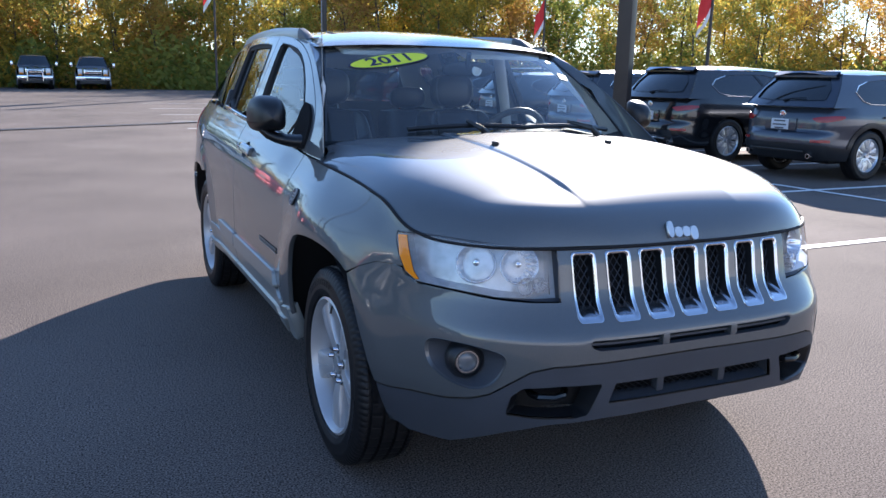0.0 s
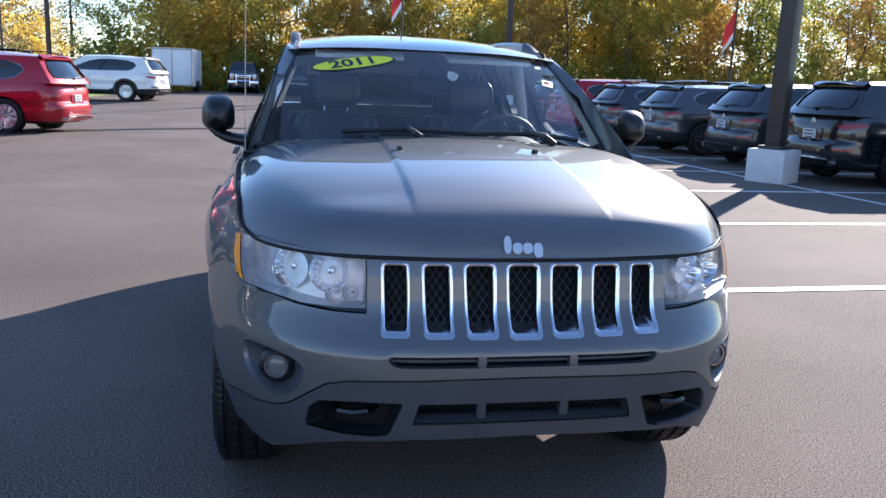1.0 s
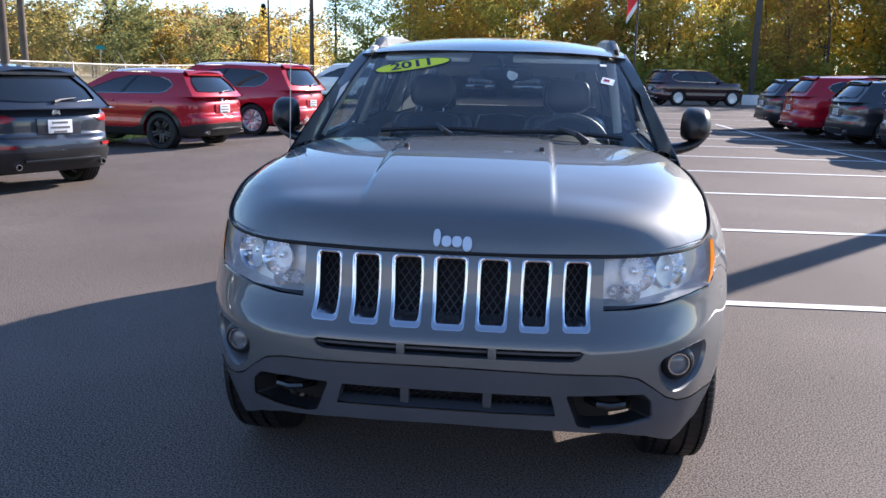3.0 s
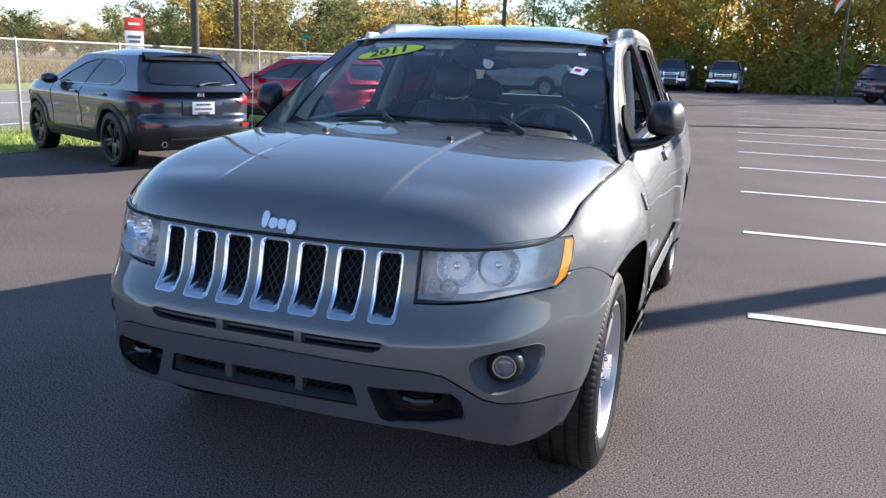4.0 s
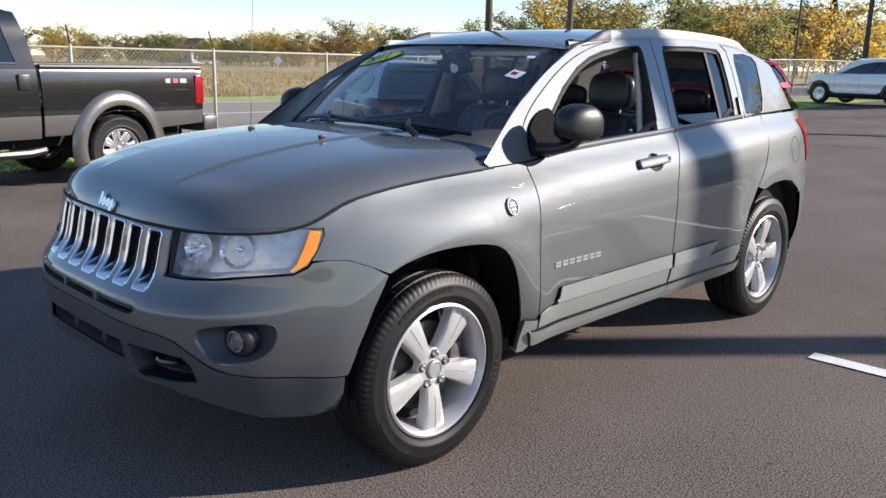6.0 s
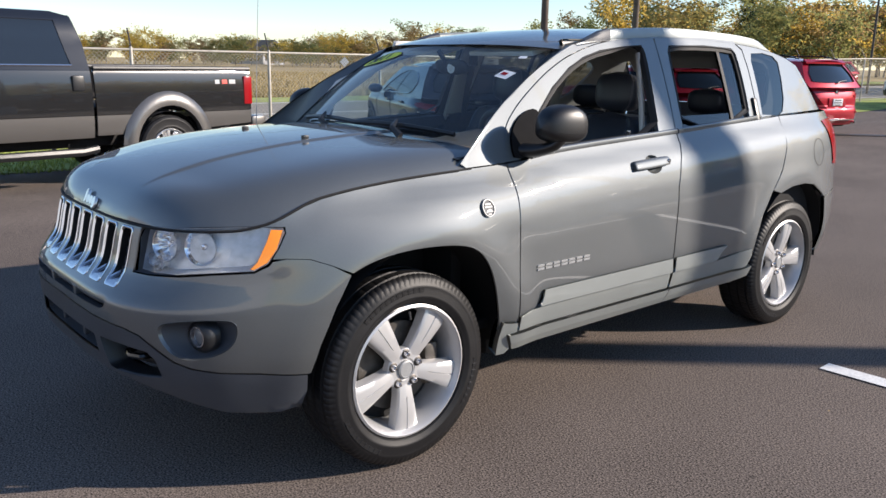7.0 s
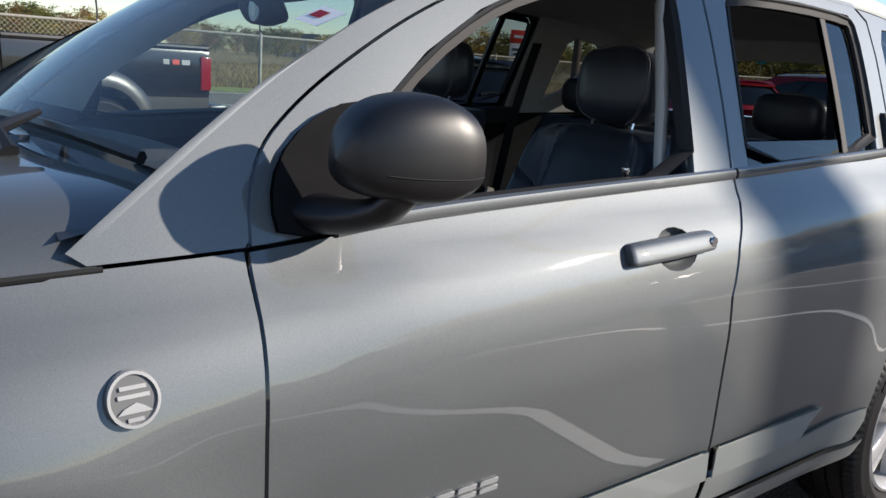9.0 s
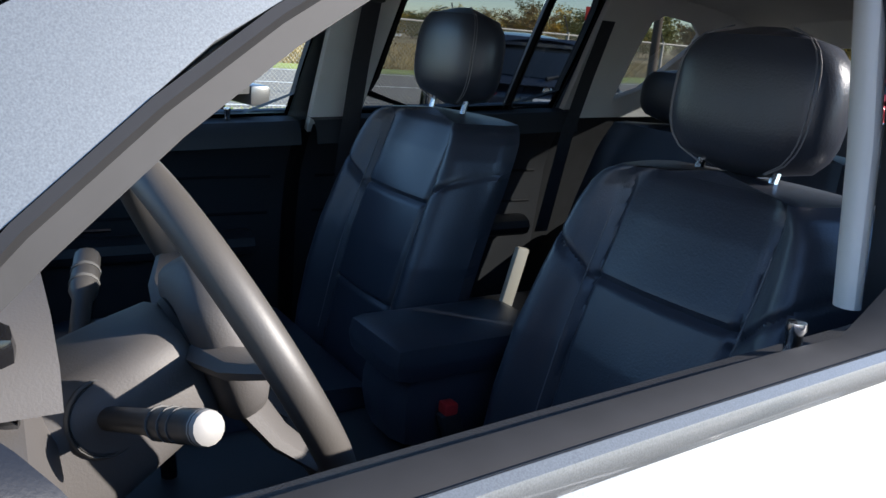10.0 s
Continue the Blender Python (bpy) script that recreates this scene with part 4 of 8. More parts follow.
def rim_mesh(R, spokes, hub=0.075, width=0.038, dish=0.03, split=False):
    """A cast wheel face with openings between its spokes."""
    holes = []
    for k in range(spokes):
        c = 2 * math.pi * (k + 0.5) / spokes + math.pi / 2
        h0 = math.pi / spokes - math.asin(min(0.9, width / (hub + 0.012)))
        h1 = math.pi / spokes - math.asin(width * 1.12 / (R - 0.028))
        pts = [(math.cos(c + a) * (hub + 0.012), math.sin(c + a) * (hub + 0.012)) for a in (-h0, h0)] if h0 > 0.02 else [(math.cos(c) * (hub + 0.03), math.sin(c) * (hub + 0.03))]
        pts += [(math.cos(c + a) * (R - 0.026), math.sin(c + a) * (R - 0.026)) for a in np.linspace(h1, -h1, 6)]
        holes.append(rounded(resample(pts, 0.03), 2))
    ring = [(R * math.cos(a), R * math.sin(a)) for a in np.linspace(0, 2 * math.pi, 60, endpoint=False)]

    def place(a, b):
        r, th = math.hypot(a, b), math.atan2(b, a) - math.pi / 2
        t = min(1, r / R)
        x = -dish * (1 - t) ** 0.8 + 0.012 * math.sin(math.pi * t) - (0.012 if r > R - 0.012 else 0)
        crown = math.cos(spokes * th)
        x += 0.006 * max(0, crown) ** 0.5 * (1 if hub < r < R - 0.02 else 0) - (0.010 * math.exp(-((1 - crown) * 14)) if hub * 1.2 < r < R - 0.03 else 0)
        return Vector((x, a, b))
    return sheet(ring, place, 0.014, holes, 0.035)


def cast_face(R):
    """Five broad spokes that widen towards the rim, with a bolt pad and a rolled lip."""
    bms = []
    for k in range(5):
        c = 2 * math.pi * k / 5 + math.pi / 2
        rows = []
        for i in range(14):
            r = 0.045 + (R - 0.010 - 0.045) * i / 13
            t = r / R
            hw = 0.0275 + 0.029 * max(0, (t - 0.30) / 0.70) ** 1.1 + 0.010 * max(0, 0.42 - t)
            x0 = -0.026 * (1 - t) ** 0.8 + 0.012 * math.sin(math.pi * t) - 0.006 * max(0, (t - 0.93) / 0.07)
            row = []
            for u, dx in ((-1.10, -0.040), (-1.04, -0.016), (-1.0, -0.004), (-0.9, 0.0), (-0.5, 0.002), (-0.06, 0.003), (0.0, -0.0015 if t > 0.45 else 0.003), (0.06, 0.003), (0.5, 0.002), (0.9, 0.0), (1.0, -0.004), (1.04, -0.016), (1.10, -0.040)):
                a, b = r * math.cos(c) - u * hw * math.sin(c), r * math.sin(c) + u * hw * math.cos(c)
                row.append(Vector((x0 + dx, a, b)))
            rows.append(row)
        bms.append(grid(rows))
    bms.append(lathe([(-0.040, 0.078), (-0.016, 0.076), (-0.010, 0.070), (-0.010, 0.042), (-0.014, 0.038), (-0.015, 0.001)], "x", 40))
    bms.append(lathe([(-0.002, R + 0.002), (0.0, R - 0.004), (-0.003, R - 0.010), (-0.012, R - 0.015), (-0.045, R - 0.020)], "x", 64))
    return merge(*bms)


def sidewall_print(R, rim, x, start, n):
    """One unreadable word on the sidewall as raised bars on a thin plinth."""
    r0 = (R + rim) / 2 + 0.002
    rows = []
    for k in range(n * 2):
        a, up = start + (k + 0.5) * 0.041, 0.0016 if k % 2 else 0.0004
        c, q = math.cos(a), math.sin(a)
        for da in (-0.0185, 0.0185):
            c, q = math.cos(a + da), math.sin(a + da)
            rows.append([Vector((x - 0.002, (r0 - 0.009) * c, (r0 - 0.009) * q)), Vector((x + up, (r0 - 0.0085) * c, (r0 - 0.0085) * q)), Vector((x + up, (r0 + 0.0085) * c, (r0 + 0.0085) * q)), Vector((x - 0.002, (r0 + 0.009) * c, (r0 + 0.009) * q))])
    return grid(rows[::-1])


def wheel(parent, R, W, rim_r, spokes, mat, x, y, sg, turn=0.0, name="wheel", hub_label="", blocks=96, nuts=True):
    w = new(name)
    w.parent = parent
    w.matrix_basis = pose(x * sg, y, R, turn, 0, 0) if sg > 0 else pose(x * sg, y, R, turn, 0, 180)
    part("tyre", tyre_mesh(R, W, rim_r, blocks), tyre_rubber, w, "black rubber tyre with worn tread")
    face = cast_face(rim_r) if nuts else rim_mesh(rim_r, spokes, hub=0.30 * rim_r, width=0.195 * rim_r)
    bmesh.ops.translate(face, verts=face.verts, vec=(W * 0.36, 0, 0))
    rim = part("rim", face, mat, w)
    part("rim_barrel", lathe([(W * 0.44, rim_r + 0.004), (W * 0.46, rim_r - 0.004), (W * 0.42, rim_r - 0.012), (0, rim_r - 0.03), (-W * 0.4, rim_r - 0.012), (-W * 0.42, rim_r + 0.004)], "x", 48), mat, w)
    if nuts:
        for start, n in ((0.35, 9), (2.45, 8), (4.55, 11)):
            part("sidewall_print", sidewall_print(R, rim_r, W * 0.5, start, n), tyre_rubber, w)
        part("tyre_valve", tube([(W * 0.40, 0.0, -rim_r + 0.022), (W * 0.43, 0.0, -rim_r + 0.05)], 0.004, 6), black_plastic, w)
    part("brake_disc", lathe([(W * 0.06, 0.02), (W * 0.06, rim_r * 0.68), (W * 0.0, rim_r * 0.68), (-0.01, 0.02)], "x", 32), steel_dark, w)
    bm = bmesh.new()
    box(bm, (0.06, 0.06, 0.16), (W * 0.05, -rim_r * 0.6, 0.02), 0.015)
    part("brake_caliper", bm, steel_dark, w)
    part("brake_shield", lathe([(-W * 0.1, 0.01), (-W * 0.1, rim_r - 0.03)], "x", 24), void_black, w)
    hx = W * 0.36 - 0.018
    part("hub_cap", lathe([(hx, 0.034), (hx + 0.014, 0.033), (hx + 0.017, 0.028), (hx + 0.0145, 0.026), (hx + 0.015, 0.001)], "x", 24), badge_metal if nuts else mat, w, "round grey centre cap" if nuts else "")
    if nuts:
        for k in range(5):
            a = 2 * math.pi * (k + 0.5) / 5 + math.pi / 2
            # flat dark disc draws the shade of the recess round each nut
            part("nut_pocket", lathe([(hx + 0.0075, 0.0185), (hx + 0.009, 0.0165), (hx + 0.009, 0.001)], "x", 14, (0, 0.057 * math.cos(a), 0.057 * math.sin(a))), steel_dark, w)
            part("lug_nut", lathe([(hx - 0.006, 0.0115), (hx + 0.020, 0.0105), (hx + 0.026, 0.006), (hx + 0.026, 0.0005)], "x", 8, (0, 0.058 * math.cos(a), 0.058 * math.sin(a))), chrome, w)
    return w


for y, turn in ((0.0, 0.0), (2.635, 20.0)):
    for sg in (1, -1):
        wheel(car, WHEEL_R, WHEEL_W, 0.2385, 5, wheel_silver, 0.746, y, sg, 180 + turn)
# wheel housings and dark underside
for y in (0.05, 2.605):
    for sg in (1, -1):
        rows = []
        for a in np.linspace(-0.06, math.pi + 0.06, 26):
            ya, za = y + 0.43 * math.cos(a), 0.36 + 0.455 * math.sin(a)
            edge_x = shell(sy(ya), max(0.42, min(za, 0.80))).x - 0.014
            rows.append([Vector((x * sg, ya, za)) for x in (0.50, 0.70, edge_x)])
        bm = grid(rows)
        rows2 = [[Vector((0.50 * sg, y + r * math.cos(a), 0.36 + r * math.sin(a))) for r in (0.0, 0.46)] for a in np.linspace(-0.06, math.pi + 0.06, 20)]
        part("wheel_housing", merge(bm, grid(rows2)), void_black, car)
bm = bmesh.new()
box(bm, (1.00, 3.7, 0.10), (0, 1.45, 0.30), 0.02)
box(bm, (1.40, 1.6, 0.10), (0, 1.30, 0.30), 0.02)
part("underbody", bm, void_black, car)
bm = bmesh.new()
box(bm, (1.0, 0.85, 0.42), (0, -0.25, 0.60), 0.05)
part("engine_block", bm, void_black, car)

# ---- mirrors ----
for sg in (1, -1):
    rows = []
    for k in range(17):
        t = k / 16
        yy = 0.552 + 0.140 * t
        r = (1 - (1 - t) ** 2.6) ** 0.5 if t < 0.8 else (1 - 0.2 ** 2.6) ** 0.5 * (1 - 0.10 * ((t - 0.8) / 0.2) ** 2)
        rows.append([Vector(((0.902 + 0.069 * r * math.copysign(abs(math.cos(a)) ** 0.62, math.cos(a))) * sg, yy + 0.05 * math.cos(a) * t, 1.174 + (0.086 if math.sin(a) > 0 else 0.058) * r * math.copysign(abs(math.sin(a)) ** (0.8 if math.sin(a) > 0 else 0.6), math.sin(a)))) for a in [2 * math.pi * j / 36 for j in range(36)]])
    bm = grid(rows if sg < 0 else rows[::-1], closed_v=True)
    mir = part("door_mirror", bm, mirror_black, car, "black plastic door mirror")
    ring = rows[-1]
    part("mirror_seam", tube([rows[k][j] + (rows[k][j] - Vector((0.902 * sg, rows[k][j].y, 1.174))) * 0.004 for k, j in [(i, 35) for i in range(16, 3, -1)] + [(i, 19) for i in range(4, 17)]], 0.0012, 4), void_black, mir)
    c = sum(ring, Vector()) / len(ring)
    part("mirror_glass", grid([[c.lerp(p, k) + Vector((0, -0.012, 0)) for p in ring] for k in (0.02, 0.5, 0.93)], closed_v=True), chrome, mir, "mirror glass")
    part("mirror_rim", grid([[p for p in ring], [c.lerp(p, 0.93) + Vector((0, -0.012, 0)) for p in ring]], closed_v=True), black_plastic, mir)
    arm = [Vector((x * sg, y, z)) for x, y, z in ((0.765, 0.60, 1.082), (0.80, 0.607, 1.082), (0.835, 0.615, 1.086), (0.87, 0.625, 1.095), (0.90, 0.635, 1.108), (0.925, 0.642, 1.130), (0.935, 0.645, 1.150))]
    part("mirror_arm", tube(arm, [0.050, 0.046, 0.041, 0.037, 0.034, 0.030, 0.022], 24, True, 0.58), mirror_black, mir)
    sail = [(0.535, 1.050), (0.527, 1.10), (0.545, 1.155), (0.60, 1.208), (0.672, 1.238), (0.712, 1.225), (0.715, 1.15), (0.700, 1.068)]
    part("mirror_sail", sheet(rounded(sail, 1), sided(lambda y, z: house(y, z, 0.012), sg), 0.03, (), 0.03, flip=sg < 0), sail_black, mir)

# ---- badges, handles, stickers, aerial ----
for sg in (1, -1):
    st = sided(shell, sg)
    door = [o for o in car.children if o.name.startswith("front_door")][0 if sg > 0 else 1]
    rdoor = [o for o in car.children if o.name.startswith("rear_door")][0 if sg > 0 else 1]
    for y0, owner in ((1.205, door),):
        z0 = top_line(y0 + 0.12) - 0.115
        cupl = handle_cup(y0)
        rows = [[sided(lambda s, z: shell(s, z, d), sg)(*p) for p in scaled(cupl, k)] for k, d in ((1.02, -0.001), (0.97, -0.003), (0.90, -0.012), (0.6, -0.022), (0.04, -0.025))]
        part("handle_cup", grid(rows if sg > 0 else rows[::-1], closed_v=True), paint, owner)
        # a flat bar with squared, rounded ends
        rows = []
        for t, k in ((0.0, 0.05), (0.0, 0.70), (0.012, 0.90), (0.04, 1.0), (0.2, 1.03), (0.4, 1.04), (0.6, 1.04), (0.8, 1.02), (0.95, 0.98), (0.985, 0.86), (1.0, 0.62), (1.0, 0.05)):
            ring = []
            for a_ in [2 * math.pi * j / 20 for j in range(20)]:
                c_, s_ = math.cos(a_), math.sin(a_)
                v = shell(sy(y0 - 0.025 + 0.247 * t), z0 + 0.006 + 0.012 * t + 0.0185 * k * math.copysign(abs(s_) ** 0.6, s_), 0.009 + 0.012 * k * math.copysign(abs(c_) ** 0.6, c_))
                ring.append(Vector((v.x * sg, v.y, v.z)))
            rows.append(ring)
        part("door_handle", grid(rows if sg < 0 else rows[::-1], closed_v=True), paint, owner, "body-coloured pull handle")
        if owner is door:
            v = shell(sy(y0 + 0.208), z0 + 0.017, 0.0205)
            part("key_lock", lathe([(0, 0.010), (0.004, 0.009), (0.004, 0.001)], "x", 14, (v.x * sg, v.y, v.z)) if sg > 0 else lathe([(0, 0.010), (-0.004, 0.009), (-0.004, 0.001)], "x", 14, (v.x * sg, v.y, v.z)), chrome, owner, "chrome key lock")
    bm = bmesh.new()
    box(bm, (0.028, 0.034, 0.115), (0, 0, 0), 0.010, Euler((radians(-6), 0, 0)).to_matrix())
    for v in bm.verts:
        v.co += Vector(((glass_x(2.335, 1.195 + v.co.z) + 0.004) * 1.0, 2.335, 1.195))
        v.co.x *= sg
    if sg < 0:
        bmesh.ops.reverse_faces(bm, faces=bm.faces)
    part("door_handle", bm, black_plastic, rdoor, "black upright handle in the window frame")
    # seven plain raised bars where the model name stands
    for k in range(14):
        ya = 0.572 + 0.0450 * (k // 2)
        za = 0.634 + 0.013 * (k % 2)
        loop_ = [Y(ya, za), Y(ya + 0.037, za), Y(ya + 0.039, za + 0.007), Y(ya + 0.002, za + 0.007)]
        part("name_bar", sheet(loop_, sided(lambda s, z: shell(s, z, 0.005), sg), 0.012, (), 0.004, flip=sg < 0), badge_metal, door, "thin silver model-name bar")
    # round trail badge
    c = sy(0.312)
    ring = [(c + 0.031 * math.cos(a), 0.903 + 0.031 * math.sin(a)) for a in np.linspace(0, 2 * math.pi, 28, endpoint=False)]
    bd = part("wing_badge", sheet(ring, sided(lambda s, z: shell(s, z, 0.006), sg), 0.02, (), 0.008, flip=sg < 0), badge_dark, car, "round grey wing badge with silver rim")
    rows = [[sided(lambda s, z: shell(s, z, d), sg)(*p) for p in scaled(ring, k)] for k, d in ((1.0, 0.004), (0.97, 0.010), (0.86, 0.010), (0.84, 0.006))]
    part("badge_rim", grid(rows if sg > 0 else rows[::-1], closed_v=True), badge_metal, bd)
    part("badge_peak", sheet([(c - 0.02, 0.889), (c + 0.02, 0.889), (c + 0.010, 0.896), (c + 0.002, 0.900), (c - 0.012, 0.895)], sided(lambda s, q: shell(s, q, 0.009), sg), 0.02, (), 0.003, flip=sg < 0), badge_metal, bd)
    for z, w in ((0.916, 0.030), (0.907, 0.036), (0.882, 0.018)):
        part("badge_bar", sheet([(c - w / 2, z - 0.0022), (c + w / 2, z - 0.0022), (c + w / 2, z + 0.0022), (c - w / 2, z + 0.0022)], sided(lambda s, q: shell(s, q, 0.009), sg), 0.02, (), 0.003, flip=sg < 0), badge_metal, bd)
# fuel flap on the driver's rear wing
loop_ = [(sy(2.86) + 0.075 * math.cos(a), 0.955 + 0.075 * math.sin(a)) for a in np.linspace(0, 2 * math.pi, 30, endpoint=False)]
part("fuel_flap_gap", grid([[shell(s, z, 0.0012) for s, z in loop_], [shell(s, z, 0.0012) for s, z in scaled(loop_, 0.95)]][::-1], closed_v=True), void_black, car)
# aerial on the passenger's wing
part("aerial_foot", lathe([(1.012, 0.020), (1.024, 0.018), (1.05, 0.009), (1.055, 0.004)], "z", 14, (-0.778, 0.285, 0.0)), black_plastic, car)
part("aerial_rod", tube([(-0.778, 0.285, 1.05), (-0.776, 0.30, 1.40), (-0.772, 0.325, 1.84)], [0.0022, 0.0017, 0.0013], 6), badge_metal, car, "thin whip aerial")


def on_screen(u, v, lift=0.003):
    e = 1e-3
    p = ws(u, v)
    n = (ws(u + e, v) - p).cross(ws(u, v + e) - p).normalized()
    if n.y > 0:
        n = -n
    return p + n * lift


def sticker(name, cx, cv, w, h, tilt, mat, lift, label, round_=True):
    """A flat label on the windscreen; cx, w, h in metres."""
    c, s = math.cos(radians(tilt)), math.sin(radians(tilt))
    pts = [(w / 2 * math.cos(a), h / 2 * math.sin(a)) for a in np.linspace(0, 2 * math.pi, 40, endpoint=False)] if round_ else [(-w / 2, -h / 2), (w / 2, -h / 2), (w / 2, h / 2), (-w / 2, h / 2)]
    return part(name, sheet(pts, screen_map(cx, cv, c, s, lift), 0.03, (), 0), mat, car, label)


def screen_map(cx, cv, c, s, lift):
    def g(a, b):
        x, up = cx + a * c - b * s, a * s + b * c
        v = cv + up / 0.63
        return on_screen(x / ws_half(v), v, lift)
    return g


sticker("year_sticker", -0.345, 0.800, 0.365, 0.104, 13, sticker_navy, 0.0025, "yellow oval year sticker with navy border")
sticker("year_sticker_face", -0.345, 0.800, 0.347, 0.089, 13, sticker_yellow, 0.004, "yellow sticker face")
f2 = screen_map(-0.345, 0.800, math.cos(radians(13)), math.sin(radians(13)), 0.0055)
lettering("2011", 0.086, 0.0, lambda x, y, d: f2(x, y), sticker_navy, "year_print", car, "navy printed year", 1.2, 0.0022)
sticker("inspection_label", 0.525, 0.665, 0.058, 0.052, -14, sticker_white, 0.003, "small white inspection label", False)
sticker("inspection_print", 0.520, 0.672, 0.026, 0.020, -14, red_lens, 0.004, "red print on the label", False)
sticker("toll_label", 0.510, 0.885, 0.030, 0.020, 8, sticker_white, 0.003, "small white toll label", False)

# ---- cabin ----
leather = material("black_leather", (0.036, 0.041, 0.054), 0.33, vary=0.18, scale=6, bump=0.12, bump_scale=320)
wheel_leather = material("worn_wheel_leather", (0.055, 0.051, 0.047), 0.5, vary=0.15, scale=9, bump=0.04, bump_scale=420)
trim_black = material("black_door_trim", (0.020, 0.021, 0.024), 0.55, vary=0.1, scale=8, bump=0.2, bump_scale=400)
dash_grey = material("slate_dash_plastic", (0.064, 0.060, 0.058), 0.62, vary=0.08, scale=6, bump=0.08, bump_scale=500)
lining = material("pale_grey_headlining", (0.72, 0.70, 0.66), 0.95, vary=0.06, scale=5, bump=0.2, bump_scale=500)
pillar_trim = material("pale_pillar_trim", (0.66, 0.65, 0.62), 0.7, vary=0.05, scale=6)
stalk_black = material("stalk_plastic", (0.035, 0.034, 0.033), 0.45, vary=0.1, scale=40)
stalk_pale = material("pale_stalk_tip", (0.22, 0.215, 0.205), 0.55, vary=0.1, scale=60)
stalk_grey = material("grey_stalk_end", (0.075, 0.075, 0.073), 0.75, vary=0.1, scale=60)
carpet = material("black_carpet", (0.012, 0.012, 0.013), 0.95, vary=0.2, scale=20)
webbing = material("seat_belt_webbing", (0.03, 0.03, 0.034), 0.7, vary=0.1, scale=60)
thread = material("grey_stitching", (0.16, 0.16, 0.17), 0.7)
buckle_red = material("red_buckle", (0.5, 0.03, 0.03), 0.4)
cream = material("cream_plastic", (0.55, 0.50, 0.40), 0.6)


def seat_back(width, rows_, depth, bolster, seams=()):
    """rows_: (y, z, width share) from the cushion up; a padded insert lies between two bolsters, with sewn grooves."""
    zs = [r[1] for r in rows_]
    loops = []
    for z in np.linspace(zs[0], zs[-1], 120 if seams else 20):
        y, k = (float(np.interp(z, zs, [r[i] for r in rows_])) for i in (0, 2))
        hw = width / 2 * k
        loop_ = []
        for j in range(97 if seams else 17):
            u = -1 + 2 * j / (96 if seams else 16)
            x, a = u * hw, abs(u)
            bulge = bolster * math.exp(-((a - 0.80) / 0.17) ** 2) + 0.010 * math.cos(u * 2.2)
            edge = depth * 0.5 * max(0, (a - 0.84) / 0.16) ** 2
            groove = 0.0
            if seams:
                ins = 0.125 + 0.02 * (z - 0.9)
                groove = 0.010 * math.exp(-((abs(x) - ins) / 0.006) ** 2)
                if abs(x) < ins:
                    groove += max(0.008 * math.exp(-((z - q) / 0.005) ** 2) for q in seams)
                    groove -= 0.003 * math.cos(x / ins * math.pi / 2)
                else:
                    groove += 0.009 * math.exp(-((z - 0.985 - (abs(x) - ins) * 0.9) / 0.006) ** 2)
            loop_.append(Vector((x, y - bulge + edge + groove, z)))
        for j in range(9):
            u = 1 - 2 * j / 8
            loop_.append(Vector((u * hw * 0.94, y + depth * (1 - 0.25 * u * u), z)))
        loops.append(loop_)
    bm = grid(loops, closed_v=True)
    for lp, sgn in ((loops[0], -1), (loops[-1], 1)):
        c = sum(lp, Vector()) / len(lp) + Vector((0, 0, 0.015 * sgn))
        ring = [bm.verts.new(p) for p in lp]
        cv_ = bm.verts.new(c)
        for j in range(len(ring)):
            bm.faces.new((ring[j], ring[(j + 1) % len(ring)], cv_) if sgn > 0 else (ring[(j + 1) % len(ring)], ring[j], cv_))
    bmesh.ops.remove_doubles(bm, verts=bm.verts, dist=1e-5)
    return bm


def headrest_mesh(w, h, d):
    rows = []
    for i in range(11):
        t = -1 + 2 * i / 10
        k = (1 - abs(t) ** 3.2) ** (1 / 3.2)
        rows.append([Vector((math.copysign(abs(math.cos(a)) ** 0.55, math.cos(a)) * w / 2 * (0.80 + 0.20 * k) * max(k, 0.25), math.copysign(abs(math.sin(a)) ** 0.8, math.sin(a)) * d / 2 * max(k, 0.15) - 0.012 * t, t * h / 2)) for a in [2 * math.pi * j / 24 for j in range(24)]])
    bm = grid(rows[::-1], closed_v=True)
    bmesh.ops.holes_fill(bm, edges=[e for e in bm.edges if e.is_boundary], sides=0)
    return bm


def headrest_point(w, h, d, t, a):
    k = (1 - abs(t) ** 3.2) ** (1 / 3.2)
    return Vector((math.copysign(abs(math.cos(a)) ** 0.55, math.cos(a)) * w / 2 * (0.80 + 0.20 * k) * max(k, 0.25), math.copysign(abs(math.sin(a)) ** 0.8, math.sin(a)) * d / 2 * max(k, 0.15) - 0.012 * t, t * h / 2))


